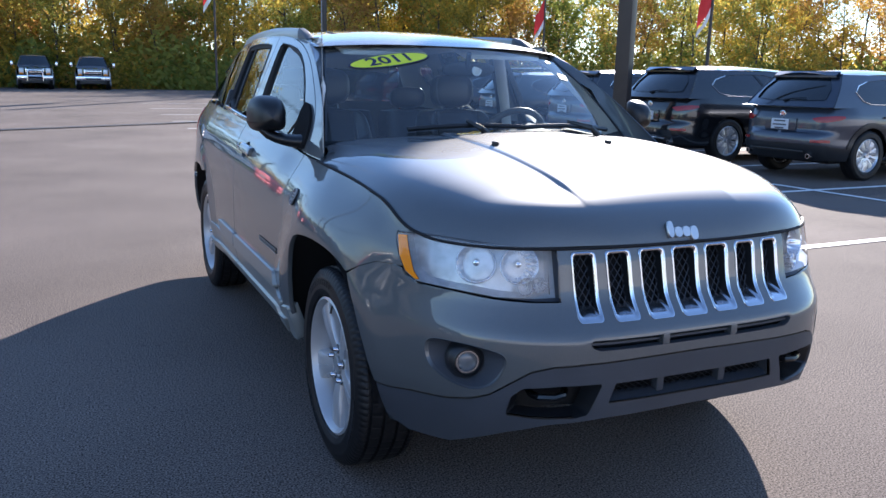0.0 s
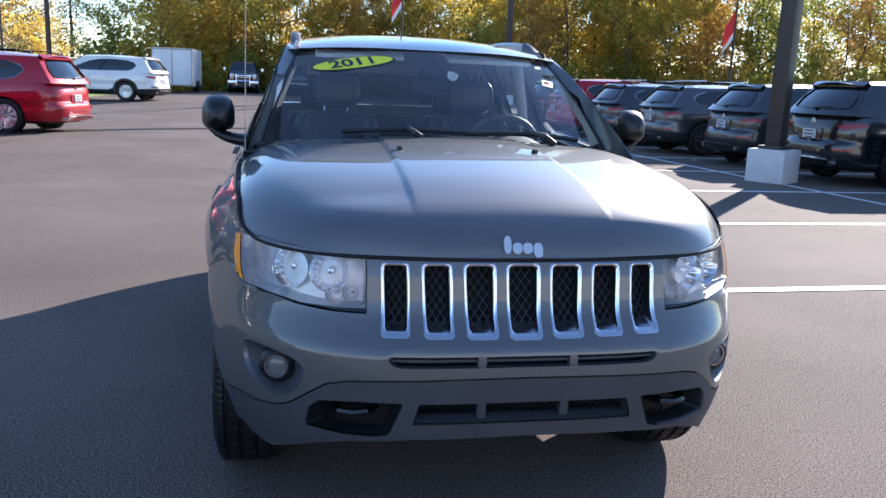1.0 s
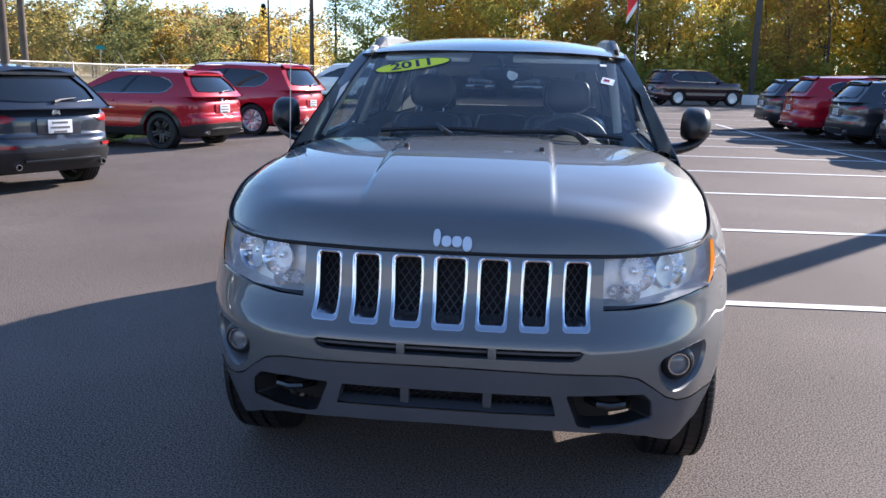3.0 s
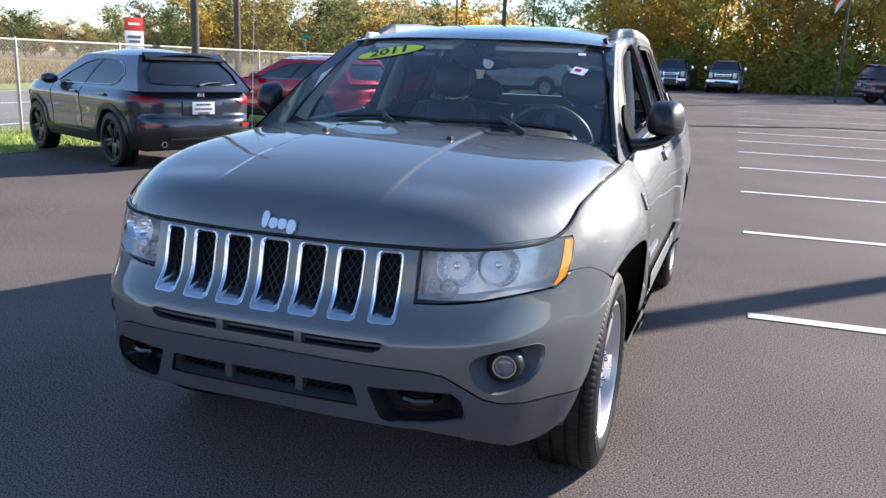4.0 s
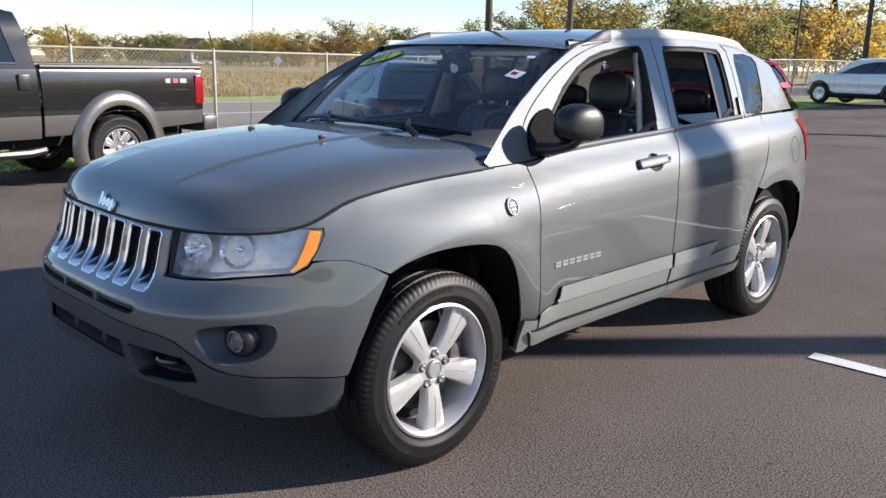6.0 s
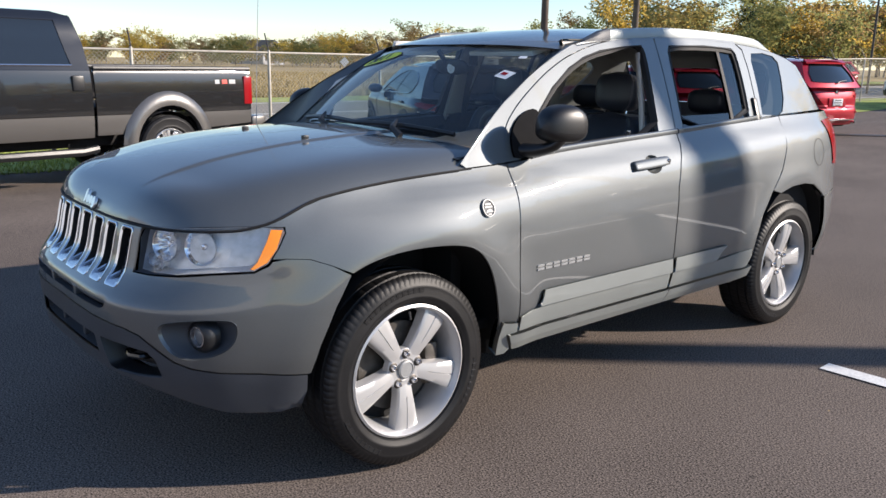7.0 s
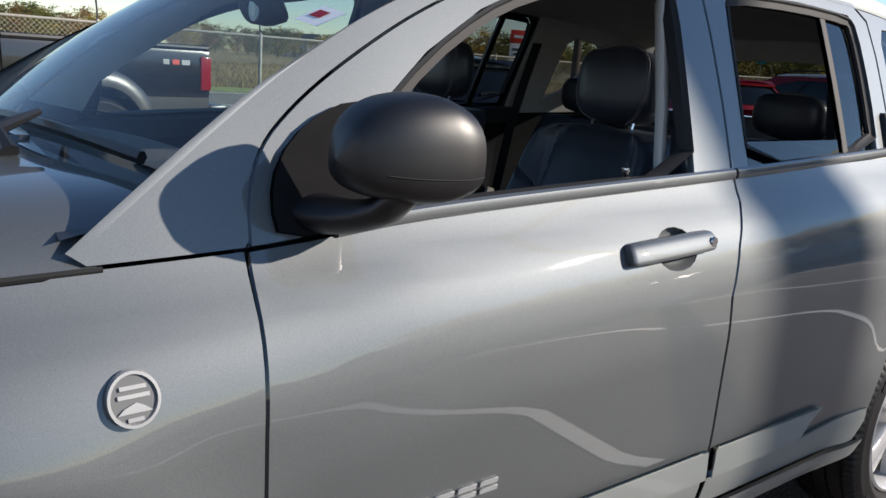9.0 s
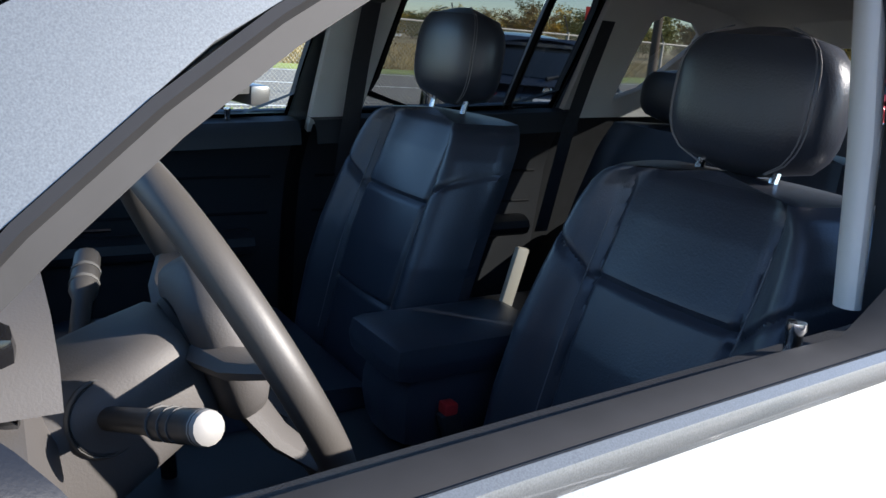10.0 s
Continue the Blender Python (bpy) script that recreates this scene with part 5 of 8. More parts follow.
def car_seat(x, drop):
    s = new("front_seat")
    s.parent = car
    s.location = (x, 0, 0)
    s["label"] = "black leather bucket seat"
    rows_ = [(1.44, 0.62, 0.94), (1.455, 0.70, 1.0), (1.475, 0.80, 1.02), (1.502, 0.90, 1.01), (1.535, 0.99, 0.97), (1.56, 1.05, 0.945), (1.58, 1.10, 0.91), (1.595, 1.132, 0.865), (1.605, 1.152, 0.80), (1.618, 1.164, 0.70)]
    part("backrest", seat_back(0.50, rows_, 0.13, 0.045, (1.0, 0.79)), leather, s)
    bm = bmesh.new()
    box(bm, (0.50, 0.52, 0.15), (0, 1.13, 0.60), 0.05)
    for v in bm.verts:
        if v.co.z > 0.6:
            v.co.z += 0.03 * (abs(v.co.x) / 0.25) ** 4 + 0.03 * (1.35 - v.co.y)
    part("cushion", bm, leather, s)
    bm = bmesh.new()
    box(bm, (0.42, 0.46, 0.16), (0, 1.16, 0.47), 0.02)
    part("seat_base", bm, trim_black, s)
    m = pose(0, 1.665, 1.285 - drop, -12, 0, 0)
    hr = headrest_mesh(0.262, 0.196, 0.105)
    bmesh.ops.transform(hr, matrix=m, verts=hr.verts)
    h = part("headrest", hr, leather, s)
    for dx in (-0.062, 0.062):
        part("headrest_post", tube([(dx, 1.635, 1.13), (dx, 1.66, 1.22 - drop)], 0.0065, 8), chrome, s, "chrome headrest post")
        part("post_collar", lathe([(1.155, 0.016), (1.168, 0.014), (1.170, 0.008)], "z", 14, (dx, 1.642, 0)), black_gloss, s)
    # double rows of stitching down the headrest, single rows beside the insert
    for a in (-0.72, -0.80, -math.pi + 0.72, -math.pi + 0.80):
        part("seam", tube([m @ (headrest_point(0.262, 0.196, 0.105, t, a) * 1.004) for t in np.linspace(-0.95, 0.97, 14)], 0.0011, 5), thread, h)
    for dx in (-0.139, 0.139):
        pts = []
        for z in np.linspace(0.66, 1.10, 16):
            y = float(np.interp(z, [r[1] for r in rows_], [r[0] for r in rows_]))
            hw = 0.25 * float(np.interp(z, [r[1] for r in rows_], [r[2] for r in rows_]))
            a = min(1.0, abs(dx) / hw)
            pts.append((dx, y - 0.045 * math.exp(-((a - 0.80) / 0.17) ** 2) - 0.010 * math.cos(a * 2.2) + 0.065 * max(0, (a - 0.84) / 0.16) ** 2 - 0.0004, z))
        part("seam", tube(pts, 0.0011, 5), thread, s)
    return s


car_seat(0.385, 0.012)
car_seat(-0.36, 0.0)
# rear bench
bench = new("rear_bench")
bench.parent = car
bench["label"] = "black leather rear bench"
for x, w in ((-0.42, 0.44), (0.0, 0.36), (0.42, 0.44)):
    bm = seat_back(w, [(2.20, 0.60, 0.98), (2.23, 0.75, 1.0), (2.28, 0.90, 1.0), (2.34, 1.06, 0.97), (2.37, 1.13, 0.86)], 0.12, 0.02)
    bmesh.ops.translate(bm, verts=bm.verts, vec=(x, 0, 0))
    part("backrest", bm, leather, bench)
    if x:
        bm = headrest_mesh(0.24, 0.14, 0.10)
        bmesh.ops.transform(bm, matrix=pose(x, 2.42, 1.215, -12, 0, 0), verts=bm.verts)
        part("headrest", bm, leather, bench)
bm = bmesh.new()
box(bm, (1.30, 0.50, 0.18), (0, 2.05, 0.55), 0.05)
part("cushion", bm, leather, bench)

# floor, door trims, headlining, pillars
bm = bmesh.new()
box(bm, (1.46, 2.7, 0.04), (0, 1.75, 0.40), 0.01)
part("cabin_floor", bm, carpet, car)
bm = bmesh.new()
box(bm, (1.40, 0.90, 0.05), (0, 2.92, 0.80), 0.02)
part("cargo_floor", bm, carpet, car)
bm = bmesh.new()
box(bm, (1.34, 0.06, 0.74), (0, 0.36, 0.70), 0.02)
part("bulkhead", bm, void_black, car)
for sg in (1, -1):
    inner = sided(lambda s, z: shell(s, z, -0.085 + 0.02 * max(0, z - 0.9)), sg)
    for y0, y1 in ((0.50, 1.46), (1.50, 2.30)):
        trim = [Y(y0, 0.42), Y(y1, 0.42), Y(y1, top_line(y1) - 0.012), Y((y0 + y1) / 2, top_line((y0 + y1) / 2) - 0.012), Y(y0, top_line(y0) - 0.012)]
        dt = part("door_trim", sheet(trim, inner, 0.06, (), 0, flip=sg > 0), trim_black, car, "black moulded door trim")
        ledge = [[Vector(((glass_x(y, top_line(y)) - d) * sg, y, top_line(y) + 0.004 - h)) for y in np.linspace(y0, y1, 8)] for d, h in ((0.028, 0.0), (0.045, 0.002), (0.075, 0.006), (0.095, 0.03), (0.10, 0.06))]
        part("door_ledge", grid(ledge if sg < 0 else ledge[::-1]), trim_black, car)
        pts = [Vector(((0.755) * sg, y, 0.80)) for y in np.linspace(y0 + 0.12, y1 - 0.10, 6)]
        part("armrest", tube(pts, 0.045, 10, True, 0.7), trim_black, dt)
        for zz in (0.955, 0.86):
            part("trim_groove", tube([inner(sy(y), zz) + Vector((-0.001 * sg, 0, 0)) for y in np.linspace(y0 + 0.04, y1 - 0.04, 8)], 0.004, 5), void_black, dt)
        part("trim_strip", tube([inner(sy(y), 0.835) + Vector((-0.004 * sg, 0, 0)) for y in np.linspace(y0 + 0.10, y0 + 0.55, 6)], 0.004, 5), chrome, dt, "thin bright trim strip")
        part("lock_knob", lathe([(0, 0.007), (0.016, 0.007), (0.020, 0.009), (0.026, 0.008), (0.027, 0.001)], "z", 12, (0.738 * sg, y1 - 0.165, top_line(1.3) + 0.003)), chrome, dt, "chrome lock knob")
    part("load_bay_trim", sheet([Y(2.30, 0.42), Y(3.15, 0.42), Y(3.15, 1.16), Y(2.30, 1.12)], inner, 0.06, (), 0, flip=sg > 0), carpet, car, "black load bay side trim")
    # shut-line backing so that no light comes through the gaps
    part("door_inner", sheet([Y(0.44, 0.40), Y(2.13, 0.40), Y(2.17, 0.56), Y(2.24, 0.70), Y(2.36, 0.82), Y(2.5, 0.87), Y(2.5, 1.09), Y(1.5, 1.07), Y(0.7, 1.03), Y(0.44, 1.0)], sided(lambda s, z: shell(s, z, -0.026), sg), 0.08, (), 0, flip=sg < 0), void_black, car)
    part("wing_inner", sheet([Y(-0.44, 0.82), Y(-0.2, 0.83), Y(0.2, 0.83), Y(0.47, 0.7), Y(0.47, 1.0), Y(0.0, 0.985), Y(-0.35, 0.94), Y(-0.44, 0.88)], sided(lambda s, z: shell(s, z, -0.026), sg), 0.06, (), 0, flip=sg < 0), void_black, car)
    # pillar trims, inside
    tr = lambda y, z: Vector(((glass_x(y, z) - 0.05) * sg, y, z))
    part("centre_pillar_trim", sheet([(1.50, 1.07), (1.63, 1.08), (1.68, 1.50), (1.51, 1.50)], tr, 0.05, (), 0.02, flip=sg > 0), pillar_trim, car, "pale centre pillar trim")
    part("quarter_trim", sheet([(2.28, 1.12), (3.0, 1.15), (2.95, 1.46), (2.30, 1.51)], tr, 0.06, [[(2.45, 1.18), (2.465, 1.34), (2.475, 1.41), (2.51, 1.432), (2.63, 1.418), (2.675, 1.385), (2.67, 1.35), (2.54, 1.215)]], 0.02, flip=sg > 0), pillar_trim, car, "pale quarter trim")
    part("front_pillar_trim", sheet([(0.52, 1.12), (0.66, 1.09), (0.70, 1.18), (1.0, 1.405), (1.12, 1.455), (1.08, 1.475), (0.91, 1.42), (0.69, 1.295)], tr, 0.05, (), 0.02, flip=sg > 0), lining, car)
    part("roof_side_trim", sheet([(1.0, 1.43), (1.2, 1.482), (1.5, 1.505), (2.3, 1.512), (2.4, 1.49), (2.4, 1.53), (1.0, 1.50)], tr, 0.05, (), 0.02, flip=sg > 0), lining, car)
    # belt down the centre pillar
    belt_pts = [Vector(((0.60) * sg, 1.585, 1.42)), Vector((0.635 * sg, 1.575, 1.25)), Vector((0.66 * sg, 1.565, 1.05)), Vector((0.69 * sg, 1.55, 0.75)), Vector((0.70 * sg, 1.54, 0.50))]
    rows = [[p + Vector((0, w, 0)) for p in belt_pts] for w in (-0.024, 0.024)]
    part("seat_belt", grid(rows), webbing, car, "black seat belt webbing")
    rear_pts = [Vector((0.585 * sg, 2.29, 1.40)), Vector((0.62 * sg, 2.27, 1.25)), Vector((0.655 * sg, 2.25, 1.08)), Vector((0.66 * sg, 2.2, 0.80))]
    part("seat_belt", grid([[p + Vector((0, w, 0)) for p in rear_pts] for w in (-0.024, 0.024)]), webbing, car, "black seat belt webbing")
    bm = bmesh.new()
    box(bm, (0.03, 0.05, 0.07), belt_pts[0], 0.01)
    part("belt_anchor", bm, trim_black, car)
# rear-left: belt trim bar by the driver's shoulder
part("pillar_cover", tube([(0.662, 1.500, 1.09), (0.639, 1.509, 1.25), (0.601, 1.513, 1.46)], [0.027, 0.031, 0.033], 16, True, 0.45), pillar_trim, car, "pale upper pillar cover")
rows = []
for t in np.linspace(0, 1, 20):
    y = 0.90 + 2.0 * t
    rows.append([Vector((u * (glass_x(max(y, 1.0), roof_edge(max(y, 1.0))) - 0.03), y + 0.12 * u * u * (1 - t), roof_mid(y + 0.05) - 0.035 - 0.045 * abs(u) ** 2.4)) for u in np.linspace(-1, 1, 15)])
part("headlining", grid(rows), lining, car, "pale grey headlining")
rows = [[rows[-1][j] + Vector((0, d, -h)) for j in range(1, 14)] for d, h in ((-0.012, -0.004), (0.03, 0.03), (0.055, 0.066), (0.06, 0.07))]
part("tailgate_header_trim", grid(rows), lining, car, "pale trim over the rear screen")
for x in (-0.30, 0.30):
    bm = bmesh.new()
    box(bm, (0.40, 0.17, 0.022), (x, 0.995, 1.465), 0.008, Euler((radians(14), 0, 0)).to_matrix())
    part("sun_visor", bm, lining, car)
# dash, binnacle, console
rows = []
for k, (y, z) in enumerate(((0.42, 1.085), (0.55, 1.085), (0.68, 1.075), (0.765, 1.045), (0.79, 0.99), (0.775, 0.90), (0.74, 0.78), (0.70, 0.62), (0.62, 0.50))):
    rows.append([Vector((u * 0.70, y - 0.06 * u * u * (1 if k < 3 else 0.4), z - 0.02 * u * u)) for u in np.linspace(-1, 1, 15)])
part("dashboard", grid(rows), dash_grey, car, "slate grey moulded dashboard")
rows = []
for k in range(9):
    a = math.pi * k / 8
    rows.append([Vector((0.37 + 0.168 * math.cos(a), y, 1.052 + 0.072 * math.sin(a) * (1 - 0.5 * (0.74 - y) / 0.25))) for y in (0.50, 0.62, 0.74, 0.775)])
part("instrument_hood", grid(rows), dash_grey, car)
bm = bmesh.new()
box(bm, (0.30, 0.03, 0.11), (0.37, 0.735, 1.05), 0.01)
part("instrument_face", bm, black_gloss, car)
for x in (-0.55, -0.10, 0.05, 0.63):
    bm = lathe([(0, 0.048), (0.012, 0.045), (0.012, 0.036), (0.0, 0.034)], "y", 20, (x, 0.775, 0.97))
    part("air_vent", bm, black_gloss, car)
bm = bmesh.new()
box(bm, (0.24, 0.05, 0.30), (-0.02, 0.775, 0.80), 0.02)
part("centre_stack", bm, trim_black, car)
bm = bmesh.new()
box(bm, (0.22, 0.95, 0.26), (0, 1.12, 0.53), 0.03)
part("console", bm, trim_black, car)
bm = bmesh.new()
box(bm, (0.18, 0.32, 0.15), (0.02, 1.47, 0.735), 0.06)
part("console_box", bm, leather, car, "padded armrest box")
bm = bmesh.new()
box(bm, (0.19, 0.32, 0.07), (0.02, 1.45, 0.825), 0.033)
part("armrest_lid", bm, leather, car)
part("gear_lever", tube([(0.0, 0.98, 0.66), (0.0, 0.97, 0.78)], [0.012, 0.014], 8), black_gloss, car)
bm = bmesh.new()
bmesh.ops.create_uvsphere(bm, u_segments=12, v_segments=8, radius=0.028, matrix=Matrix.Translation((0, 0.97, 0.80)))
part("gear_knob", bm, leather, car)
for x, m in ((0.125, buckle_red), (-0.125, buckle_red)):
    bm = bmesh.new()
    box(bm, (0.022, 0.035, 0.10), (x, 1.40, 0.70), 0.006, Euler((radians(20), 0, 0)).to_matrix())
    part("belt_stalk", bm, trim_black, car)
    bm = bmesh.new()
    box(bm, (0.024, 0.024, 0.02), (x, 1.385, 0.752), 0.004)
    part("belt_buckle", bm, m, car, "red buckle button")
bm = bmesh.new()
box(bm, (0.014, 0.03, 0.20), (-0.10, 1.66, 0.84), 0.006, Euler((radians(-14), 0, 0)).to_matrix())
part("seat_side_pull", bm, cream, car, "cream plastic seat lever")
# steering wheel
wc, axis = Vector((0.375, 0.945, 1.04)), Vector((0, 0.87, 0.49)).normalized()
rotm = axis.to_track_quat("Z", "Y").to_matrix().to_4x4()
wm = Matrix.Translation(wc) @ rotm
wheel_rows = []
for k in range(48):
    a = 2 * math.pi * k / 48
    wheel_rows.append([wm @ Vector(((0.182 + 0.0155 * math.cos(b)) * math.cos(a), (0.182 + 0.0155 * math.cos(b)) * math.sin(a), 0.0165 * math.sin(b))) for b in [2 * math.pi * j / 14 for j in range(14)]])
sw = part("steering_wheel", grid(wheel_rows, closed_u=True, closed_v=True), wheel_leather, car, "black leather steering wheel")
for a in (0.15, math.pi - 0.15, -math.pi / 2 + 0.35, -math.pi / 2 - 0.35):
    part("spoke", tube([wm @ Vector((0.05 * math.cos(a), 0.05 * math.sin(a), -0.03)), wm @ Vector((0.12 * math.cos(a), 0.12 * math.sin(a), -0.022)), wm @ Vector((0.178 * math.cos(a), 0.178 * math.sin(a), 0.0))], [0.030, 0.022, 0.014], 8, True, 0.5), dash_grey, sw)
bm = headrest_mesh(0.17, 0.15, 0.06)
bmesh.ops.transform(bm, matrix=wm @ Matrix.Translation((0, 0, -0.02)) @ pose(0, 0, 0, 90, 0, 0), verts=bm.verts)
part("airbag_cover", bm, dash_grey, sw)
rows = []
for d, a_, b_ in ((-0.045, 0.050, 0.044), (-0.055, 0.060, 0.052), (-0.10, 0.070, 0.058), (-0.16, 0.078, 0.064), (-0.25, 0.082, 0.072)):
    rows.append([wm @ Vector((a_ * math.copysign(abs(math.cos(t)) ** 0.45, math.cos(t)), b_ * math.copysign(abs(math.sin(t)) ** 0.6, math.sin(t)), d)) for t in [2 * math.pi * j / 28 for j in range(28)]])
shroud = part("column_shroud", grid(rows, closed_v=True), dash_grey, car, "slate grey boxy column shroud")
part("shroud_gap", lathe([(-0.046, 0.054), (-0.040, 0.056), (-0.034, 0.050)], "z", 28), void_black, shroud).matrix_basis = wm
tip, root = Vector((0.585, 0.862, 1.045)), Vector((0.43, 0.815, 0.99))
part("indicator_stalk", tube([root, root.lerp(tip, 0.5), root.lerp(tip, 0.58), root.lerp(tip, 0.9), root.lerp(tip, 0.97), tip], [0.010, 0.0105, 0.0125, 0.0135, 0.0138, 0.010], 14), stalk_black, car, "black indicator stalk with pale tip")
for k in (0.60, 0.70, 0.78):
    part("stalk_ring", tube([root.lerp(tip, k), root.lerp(tip, k + 0.012)], 0.0140, 14), stalk_grey, car, "pale stalk ring")
ring_m = Matrix.Translation(root.lerp(tip, 0.06)) @ (tip - root).to_track_quat("Z", "Y").to_matrix().to_4x4()
part("stalk_collar", lathe([(-0.02, 0.034), (0.0, 0.034), (0.004, 0.031), (0.0, 0.028), (-0.004, 0.010)], "z", 28), stalk_black, car).matrix_basis = ring_m
part("stalk_collar_rim", lathe([(0.002, 0.0345), (0.005, 0.033), (0.002, 0.0315)], "z", 28), stalk_grey, car, "thin pale collar rim").matrix_basis = ring_m
part("stalk_tip", tube([root.lerp(tip, 0.955), root.lerp(tip, 1.0), root.lerp(tip, 1.02)], [0.0140, 0.0128, 0.007], 14), stalk_pale, car, "pale stalk end")
tip2, root2 = Vector((0.20, 0.845, 1.065)), Vector((0.32, 0.815, 1.01))
part("wiper_stalk", tube([root2, root2.lerp(tip2, 0.5), root2.lerp(tip2, 0.6), tip2], [0.009, 0.010, 0.0145, 0.0135], 12), stalk_black, car, "black wiper stalk")
for k in (0.66, 0.80):
    part("stalk_ring", tube([root2.lerp(tip2, k), root2.lerp(tip2, k + 0.03)], 0.0152, 12), stalk_grey, car, "pale stalk ring")
# rear-view mirror
bm = headrest_mesh(0.25, 0.075, 0.05)
bmesh.ops.transform(bm, matrix=pose(0.075, 0.835, 1.385, 8, 0, -8), verts=bm.verts)
rear_mirror = part("rear_view_mirror", bm, trim_black, car)
part("round_sticker", lathe([(0.804, 0.025), (0.801, 0.024), (0.801, 0.001)], "y", 24, (0.105, 0, 1.380)), sticker_white, rear_mirror, "small round white sticker on the mirror back")
part("sticker_print", lathe([(0.800, 0.016), (0.7995, 0.001)], "y", 20, (0.105, 0, 1.380)), lamp_grey, rear_mirror)
part("mirror_stem", tube([(0.05, 0.775, 1.455), (0.06, 0.82, 1.39)], 0.012, 8), trim_black, car)


# ---- ground: the lot is level round the car and rises a little towards the woods ----
def gz(y, x=0.0):
    """Height of the ground: it rises towards the woods and falls a little towards the fence."""
    t, d = min(1.0, max(0.0, (y - 18) / 18)), min(1.0, max(0.0, (-4.0 - x) / 5))
    return 0.34 * t * t * (3 - 2 * t) - 0.15 * d * d * (3 - 2 * d)


def slab(x0, x1, y0, y1, lift, nx=4, ny=None, edge=0.0):
    """A flat piece of ground that follows the rise; edge makes its long sides uneven."""
    ys = sorted(set([y0, y1] + [y for y in np.arange(-40, 80, 3.0) if y0 < y < y1]))
    rnd = random.Random(7)
    rows = []
    for y in ys:
        j = rnd.uniform(-edge, edge)
        rows.append([Vector((x0 + (x1 - x0) * k / nx + (j if k in (0, nx) else 0), y, gz(y, x0 + (x1 - x0) * k / nx) + lift)) for k in range(nx + 1)])
    return grid([list(reversed(r)) for r in rows])


asphalt = material("asphalt", (0.148, 0.122, 0.106), 0.88, vary=0.20, scale=0.5, fine=1.1, fine_scale=150, bump=0.35, bump_scale=300, spec=0.12)


def pit(mat, scale, low, high, depth):
    """Open pores between the stones of the surface: small dark hollows."""
    nt = mat.node_tree
    b = nt.nodes["Principled BSDF"]
    base = b.inputs["Base Color"].links[0].from_socket
    co, n, r, mix = (nt.nodes.new("ShaderNode" + k) for k in ("TexCoord", "TexNoise", "MapRange", "MixRGB"))
    n.inputs["Scale"].default_value, n.inputs["Detail"].default_value = scale, 2
    r.inputs["From Min"].default_value, r.inputs["From Max"].default_value = low, high
    r.inputs["To Min"].default_value, r.inputs["To Max"].default_value = 0, depth
    mix.inputs[2].default_value = (0.012, 0.011, 0.011, 1)
    nt.links.new(co.outputs["Object"], n.inputs["Vector"])
    nt.links.new(n.outputs["Fac"], r.inputs["Value"])
    nt.links.new(r.outputs[0], mix.inputs[0])
    nt.links.new(base, mix.inputs[1])
    nt.links.new(mix.outputs[0], b.inputs["Base Color"])


pit(asphalt, 95, 0.58, 0.68, 0.6)
pit(asphalt, 30, 0.67, 0.73, 0.45)
road_grey = material("road_asphalt", (0.19, 0.172, 0.15), 0.8, vary=0.08, scale=0.8, fine=0.15, fine_scale=60, bump=0.3, bump_scale=90)
line_white = material("road_paint", (0.72, 0.72, 0.70), 0.6, vary=0.10, scale=6, fine=0.15, fine_scale=80)
field_gold = material("dry_field", (0.28, 0.20, 0.075), 0.9, vary=0.35, scale=0.06, fine=0.3, fine_scale=3, bump=0.8, bump_scale=3)
turf = material("grass", (0.26, 0.31, 0.06), 0.9, vary=0.3, scale=1.5, fine=0.3, fine_scale=25, bump=1.0, bump_scale=60)
concrete = material("white_painted_concrete", (0.62, 0.62, 0.61), 0.7, vary=0.08, scale=4, fine=0.06, fine_scale=60, bump=0.3, bump_scale=60)
pole_bronze = material("bronze_pole_paint", (0.045, 0.035, 0.030), 0.5, 0.2, vary=0.1, scale=3)
galvanised = material("galvanised_steel", (0.35, 0.325, 0.285), 0.6, 0.3, vary=0.12, scale=10)
wood_pole = material("weathered_pole_wood", (0.10, 0.075, 0.055), 0.85, vary=0.25, scale=3, bump=0.5, bump_scale=40)

ys = [-3000, -400, -60, -20] + list(range(0, 48, 3)) + [60, 120, 400, 3000]
bm = grid([[Vector((x, y, gz(y, x) - 0.03)) for x in (3000, 400, 100, 30, 0, -4, -5, -6, -7, -8, -9, -30, -100, -400, -3000)] for y in ys])
tagged(finish(bm, "ground", field_gold), "dry golden autumn field", "ground", kind="structure")
tagged(finish(slab(-9.0, 75, -60, 51, 0.0, 84), "parking_lot", asphalt), "dark grey asphalt parking lot", "pavement", kind="structure")
tagged(finish(slab(-12.4, -8.96, -60, 70, 0.012, 4, edge=0.06), "grass_strip", turf), "strip of mown green grass along the fence", "grass", kind="structure")
tagged(finish(slab(-24.5, -12.35, -80, 120, 0.006, 4), "road", road_grey), "pale grey two-lane road beyond the fence", "road", kind="structure")
for x, w in ((-12.9, 0.10), (-23.9, 0.10), (-18.5, 0.10)):
    tagged(finish(slab(x - w, x + w, -80, 120, 0.012, 1), "road_line", line_white), "white painted road edge line", "road marking", kind="structure")
tagged(finish(slab(-28, -24.5, -80, 120, 0.004, 4, edge=0.3), "verge", turf), "green roadside verge", "grass", kind="structure")
tagged(finish(slab(-40, 75, 51, 90, 0.004, 4, edge=0.3), "wood_floor", turf), "weedy ground at the edge of the woods", "ground", kind="structure")

